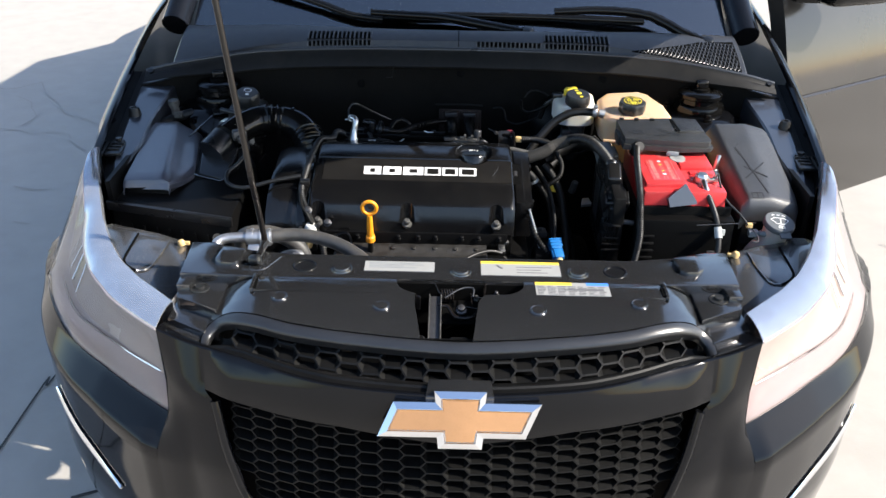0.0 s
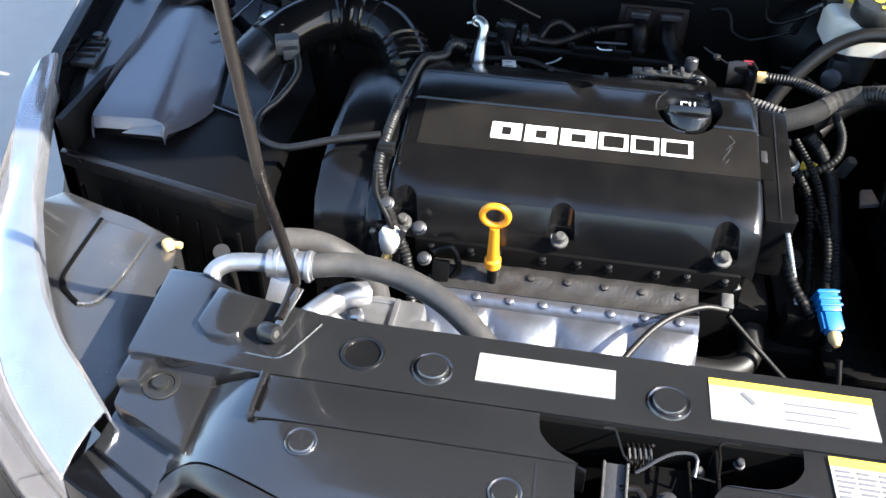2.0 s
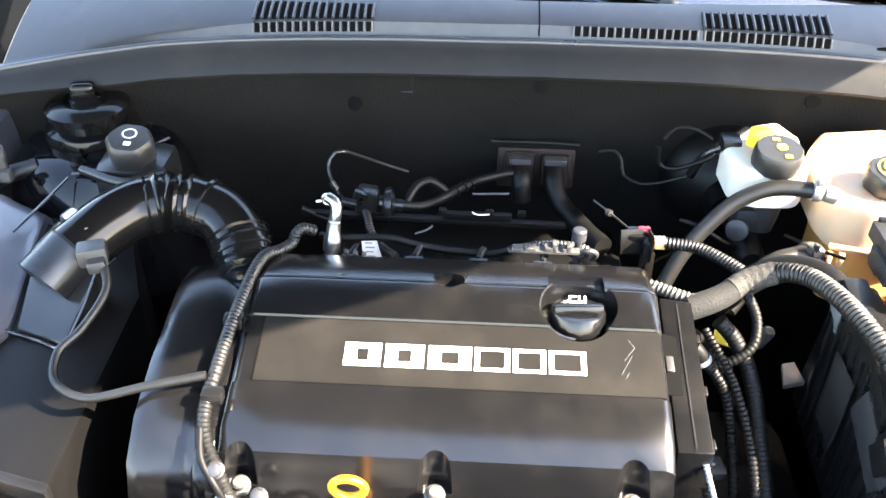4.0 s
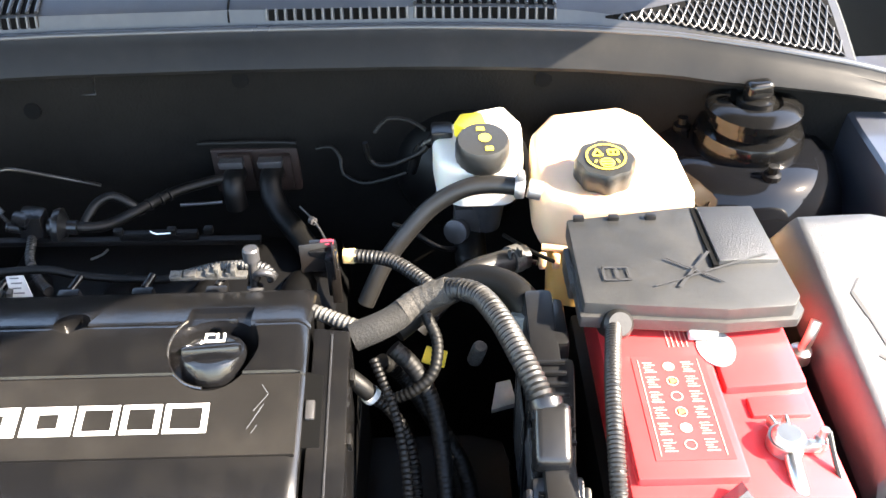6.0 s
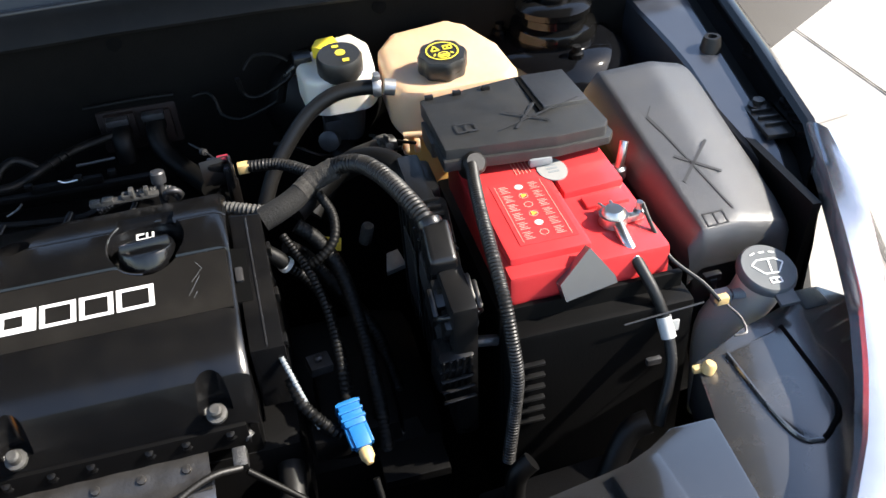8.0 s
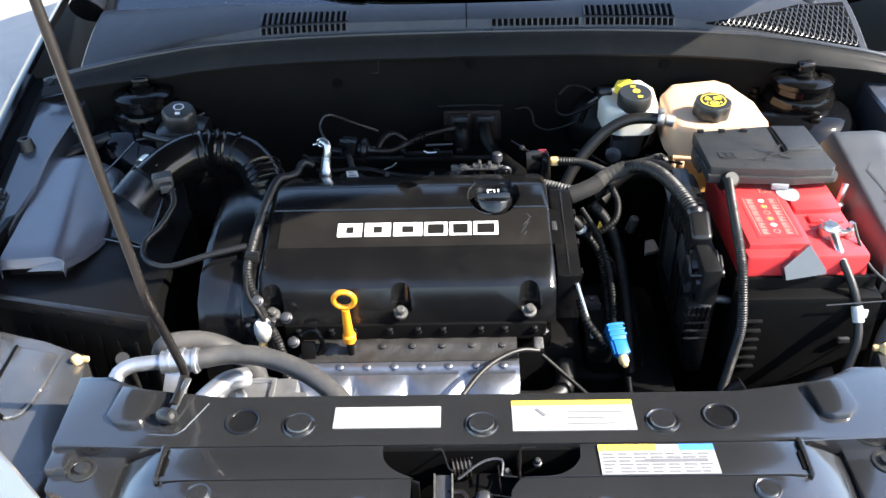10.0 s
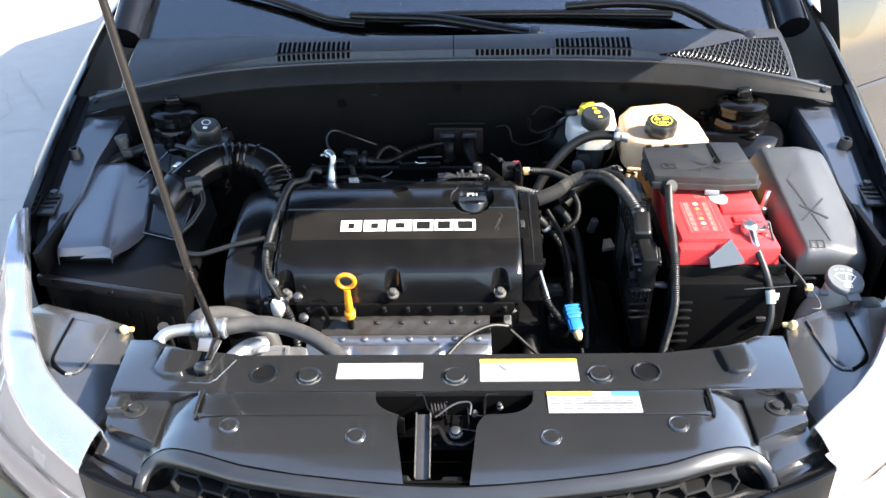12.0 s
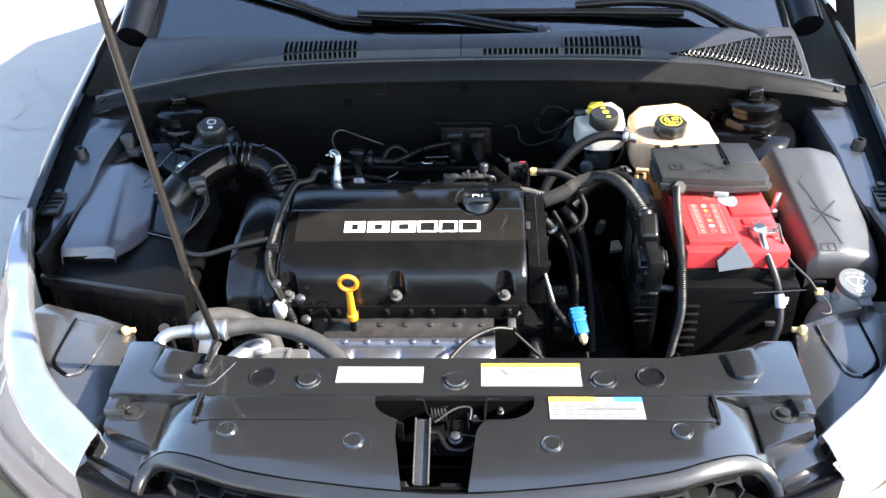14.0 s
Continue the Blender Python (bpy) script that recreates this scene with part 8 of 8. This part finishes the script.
# power steering filler
ps = thing("steering_fluid_cap", (-0.493, 0.86, 0.80), "black fluid cap with a printed sign near the strut", "cap")
bm = mesh()
lathe(bm, (-0.500, 0.862, 0.800), [(0.026, 0), (0.028, 0.006), (0.028, 0.026), (0.024, 0.032), (0, 0.033)], 32, (0.1, -0.2, 1), (6, 0.04))
part("cap_body", bm, M_CAP, ps)
bm = mesh()
O = Vector((-0.4965, 0.8553, 0.8335))
ring_on(bm, O, Vector((1, 0, -0.1)).normalized(), Vector((0.02, 1, 0.2)).normalized(), (0, 0.004), 0.007, 0.009, 0.0006, 20)
bar_on(bm, O, (1, 0, -0.1), (0.02, 1, 0.2), -0.002, -0.016, 0.006, -0.010, 0.0006)
part("cap_sign", bm, M_PRINT, ps)
bm = mesh()
box(bm, (-0.50, 0.87, 0.76), (0.09, 0.08, 0.08), 0.02)
part("bottle", bm, M_BLACK, ps)
bm = mesh()
tube(bm, [(-0.56, 0.845, 0.79), (-0.50, 0.82, 0.79), (-0.45, 0.83, 0.80)], 0.006, 8)
part("strap", bm, M_BLACK, ps)

# air-conditioning hose and pipe across the front left
ac = thing("aircon_hose", (-0.30, 0.32, 0.70), "grey rubber air-conditioning hose with an aluminium end", "hose")
bm = mesh()
tube(bm, [(-0.352, 0.322, 0.737), (-0.31, 0.330, 0.738), (-0.262, 0.325, 0.735), (-0.21, 0.303, 0.728), (-0.165, 0.270, 0.712), (-0.135, 0.235, 0.690), (-0.11, 0.20, 0.65)], 0.0125, 16)
part("hose_rubber", bm, M_HOSE, ac)
bm = mesh()
tube(bm, [(-0.36, 0.321, 0.737), (-0.40, 0.318, 0.737), (-0.435, 0.312, 0.736), (-0.449, 0.300, 0.730), (-0.444, 0.285, 0.722), (-0.43, 0.272, 0.71), (-0.42, 0.26, 0.68)], 0.0095, 14)
part("aluminium_pipe", bm, M_ALU, ac, "dull aluminium pipe end")
bm = mesh()
tube(bm, [(-0.395, 0.318, 0.737), (-0.348, 0.322, 0.737)], 0.0145, 16)
for x in (-0.388, -0.372, -0.356):
    lathe(bm, (x, 0.3205, 0.737), [(0.0145, 0), (0.0165, 0.001), (0.0165, 0.005), (0.0145, 0.006)], 18, (1, 0.05, 0))
part("ferrule", bm, M_ALU, ac, "crimped aluminium ferrule")
bm = mesh()
tube(bm, [(-0.425, 0.40, 0.66), (-0.425, 0.392, 0.69), (-0.410, 0.390, 0.706), (-0.37, 0.392, 0.708), (-0.335, 0.389, 0.697), (-0.305, 0.384, 0.672), (-0.295, 0.380, 0.62)], 0.0145, 14)
solo("lower_hose", bm, M_HOSE, "dark grey coolant hose curving down by the timing cover", "hose")
bm = mesh()
tube(bm, [(-0.465, 0.37, 0.62), (-0.462, 0.36, 0.67), (-0.46, 0.350, 0.71), (-0.458, 0.345, 0.72)], 0.009, 10)
solo("upright_pipe", bm, M_RUBBER, "short black pipe standing behind the front panel", "pipe")
alt = thing("compressor", (-0.33, 0.33, 0.50), "cast aluminium compressor and pipe flange at the front of the engine", "compressor")
bm = mesh()
box(bm, (-0.29, 0.345, 0.62), (0.10, 0.07, 0.07), 0.012)
lathe(bm, (-0.38, 0.34, 0.56), [(0.06, 0), (0.062, 0.03), (0.05, 0.06), (0.03, 0.09)], 24, (1, 0, 0.1))
box(bm, (-0.25, 0.33, 0.64), (0.05, 0.04, 0.03), 0.006)
part("housing", bm, M_ALU, alt)
bm = mesh()
tube(bm, [(-0.358, 0.300, 0.672), (-0.345, 0.315, 0.680), (-0.325, 0.338, 0.684), (-0.305, 0.356, 0.676)], (0.0155, 0.0135), 16)
nk = part("pipe_neck", bm, M_ALU, alt, "worn aluminium pipe")
bm = mesh()
tube(bm, [(-0.3640, 0.2932, 0.6685), (-0.352, 0.307, 0.676)], 0.0162, 16)
part("rubber_sleeve", bm, M_BLACK, nk, "dark sleeve on the pipe's end")
bm = mesh()
box(bm, (-0.385, 0.300, 0.706), (0.020, 0.006, 0.060), 0.002, (-28, 12, 0))
box(bm, (-0.369, 0.304, 0.706), (0.006, 0.008, 0.064), 0.002, (-28, 12, 0))
part("flange_stay", bm, M_ALU, alt, "bright stay below the hose")
bm = mesh()
tube(bm, [(-0.332, 0.318, 0.672), (-0.322, 0.312, 0.672), (-0.312, 0.306, 0.664), (-0.304, 0.296, 0.650)], 0.0050, 8)
part("cast_arm", bm, M_ALU, alt)
bm = mesh()
box(bm, (-0.272, 0.342, 0.6585), (0.006, 0.058, 0.004), 0.001)
box(bm, (-0.300, 0.368, 0.6585), (0.050, 0.005, 0.006), 0.001)
part("cast_rib", bm, M_ALU, alt)
for p in ((-0.31, 0.33, 0.66), (-0.27, 0.315, 0.655), (-0.335, 0.35, 0.65)):
    bm = mesh()
    lathe(bm, p, [(0.009, 0), (0.009, 0.010), (0.006, 0.012), (0, 0.012)], 6)
    part("bolt", bm, M_STEEL, alt)
bm = mesh()
tube(bm, [(-0.315, 0.345, 0.665), (-0.31, 0.325, 0.655), (-0.29, 0.318, 0.645), (-0.275, 0.335, 0.64)], 0.004, 8)
part("clutch_wire", bm, M_RUBBER, alt)

# bonnet prop
prop = thing("bonnet_prop", (-0.362, 0.214, 0.745), "thin dark steel rod propping the bonnet", "prop rod")
bm = mesh()
tube(bm, [(-0.353, 0.225, 0.752), (-0.352, 0.245, 0.752), (-0.353, 0.270, 0.752), (-0.353, 0.278, 0.760), (-0.355, 0.262, 0.82), (-0.358, 0.242, 0.895), (-0.364, 0.244, 0.955), (-0.382, 0.257, 1.10), (-0.432, 0.294, 1.50), (-0.445, 0.304, 1.60)], 0.0054, 12, 0.012)
part("rod", bm, M_ROD, prop)
bm = mesh()
box(bm, (-0.3490, 0.238, 0.7535), (0.0075, 0.056, 0.0030), 0.0010, (8, 0, -10))
part("foot", bm, M_STEEL, prop, "flat bent steel foot")
bm = mesh()
lathe(bm, (-0.3560, 0.2080, 0.7530), [(0.0040, -0.009), (0.0080, -0.009), (0.0092, -0.006), (0.0092, 0.006), (0.0080, 0.009), (0.0040, 0.009), (0.0040, -0.009)], 22, (0.90, -0.35, 0.25))
piv = part("pivot", bm, M_BLACK, prop, "black rubber pivot eye")
bm = mesh()
lathe(bm, (-0.3560, 0.2080, 0.7530), [(0.0, -0.006), (0.0036, -0.006), (0.0036, 0.0085), (0.0, 0.009)], 14, (0.90, -0.35, 0.25))
part("pin", bm, M_BRAID, piv, "bright steel pin")

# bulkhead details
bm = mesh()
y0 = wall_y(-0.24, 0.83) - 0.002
# no hollow is cut: the recess's shade is a near-black block
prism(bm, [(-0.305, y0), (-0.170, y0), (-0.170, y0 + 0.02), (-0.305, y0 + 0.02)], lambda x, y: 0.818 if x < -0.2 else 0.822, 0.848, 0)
slot = solo("bulkhead_slot", bm, M_HOLE, "black block painting the shade of a bulkhead recess", "recess")
bm = mesh()
tube(bm, [(-0.330, y0 - 0.001, 0.846), (-0.305, y0 - 0.003, 0.838), (-0.300, y0 - 0.004, 0.817), (-0.235, y0 - 0.004, 0.818), (-0.225, y0 - 0.004, 0.821), (-0.168, y0 - 0.004, 0.822), (-0.166, y0 - 0.003, 0.846)], 0.0016, 6, 0.004, None, True)
tube(bm, [(-0.165, y0 - 0.001, 0.815), (-0.147, y0 - 0.002, 0.815), (-0.145, y0 - 0.002, 0.836), (-0.125, y0 - 0.002, 0.838)], 0.0013, 6, 0.004, None, True)
part("recess_edge", bm, M_BLACK, slot, "glossy moulded edge of the recess")
for x, z in ((-0.245, 0.803), (0.003, 0.832), (0.356, 0.828)):
    bm = mesh()
    lathe(bm, (x, wall_y(x, z) + 0.002, z), [(0.017, 0), (0.017, 0.004), (0.011, 0.007), (0.010, 0.014), (0.0, 0.015)], 20, (0, -1, 0.25))
    solo("bulkhead_fastener", bm, M_HOLE, "round black fastener on the bulkhead", "fastener", "bulkhead fasteners")
hv = thing("heater_pipes", (0.0, 1.0, 0.70), "brown heater pipe plate with two pipe ends on the bulkhead", "pipes")
bm = mesh()
box(bm, (0.004, 1.018, 0.710), (0.108, 0.010, 0.064), 0.010)
box(bm, (-0.019, 1.008, 0.715), (0.042, 0.010, 0.050), 0.006)
box(bm, (0.030, 1.008, 0.712), (0.040, 0.010, 0.050), 0.006)
part("plate", bm, M_ORANGE, hv, "brown metal plate")
for x, pts in ((-0.019, [(-0.019, 1.0, 0.716), (-0.018, 0.978, 0.721), (-0.017, 0.968, 0.714), (-0.016, 0.965, 0.690)]), (0.028, [(0.028, 1.0, 0.718), (0.027, 0.980, 0.720), (0.029, 0.964, 0.708), (0.040, 0.948, 0.692), (0.061, 0.92, 0.683), (0.088, 0.87, 0.684)])):
    bm = mesh()
    tube(bm, pts, 0.0135, 16)
    part("pipe_end", bm, M_LOOM, hv)
    bm = mesh()
    box(bm, (x, 0.988, 0.7385), (0.030, 0.014, 0.010), 0.003)
    part("pipe_clip", bm, M_UNIT, hv, "dull metal pipe clip")
bm = mesh()
tube(bm, [(-0.083, 0.96, 0.699), (-0.033, 0.965, 0.698)], 0.0022, 6)
part("wire", bm, M_UNIT, hv, "thin pale pipe")
bm = mesh()
tube(bm, [(0.073, 0.90, 0.736), (0.093, 0.87, 0.736), (0.112, 0.82, 0.746)], 0.0013, 6)
lathe(bm, (0.090, 0.873, 0.736), [(0.0045, -0.003), (0.0045, 0.003)], 10, (0.5, -0.6, 0.1))
part("wire", bm, M_UNIT, hv, "thin pale wire")
# thin wires and clips round the brake reservoir and behind the engine
for k, pts in enumerate(([(0.085, 0.99, 0.755), (0.105, 0.985, 0.760), (0.115, 0.975, 0.750), (0.118, 0.965, 0.735), (0.140, 0.955, 0.728), (0.165, 0.945, 0.738), (0.195, 0.935, 0.755)], [(0.16, 0.95, 0.80), (0.175, 0.955, 0.815), (0.200, 0.950, 0.815), (0.218, 0.94, 0.808)], [(0.30, 0.84, 0.735), (0.325, 0.80, 0.745), (0.345, 0.77, 0.755)], [(-0.06, 1.005, 0.757), (0.02, 1.0, 0.760), (0.06, 1.0, 0.758)])):
    bm = mesh()
    tube(bm, pts, 0.0022, 8, 0.01)
    solo("thin_wire", bm, M_LOOM, "thin black wire behind the engine", "wire", "wires behind the engine")
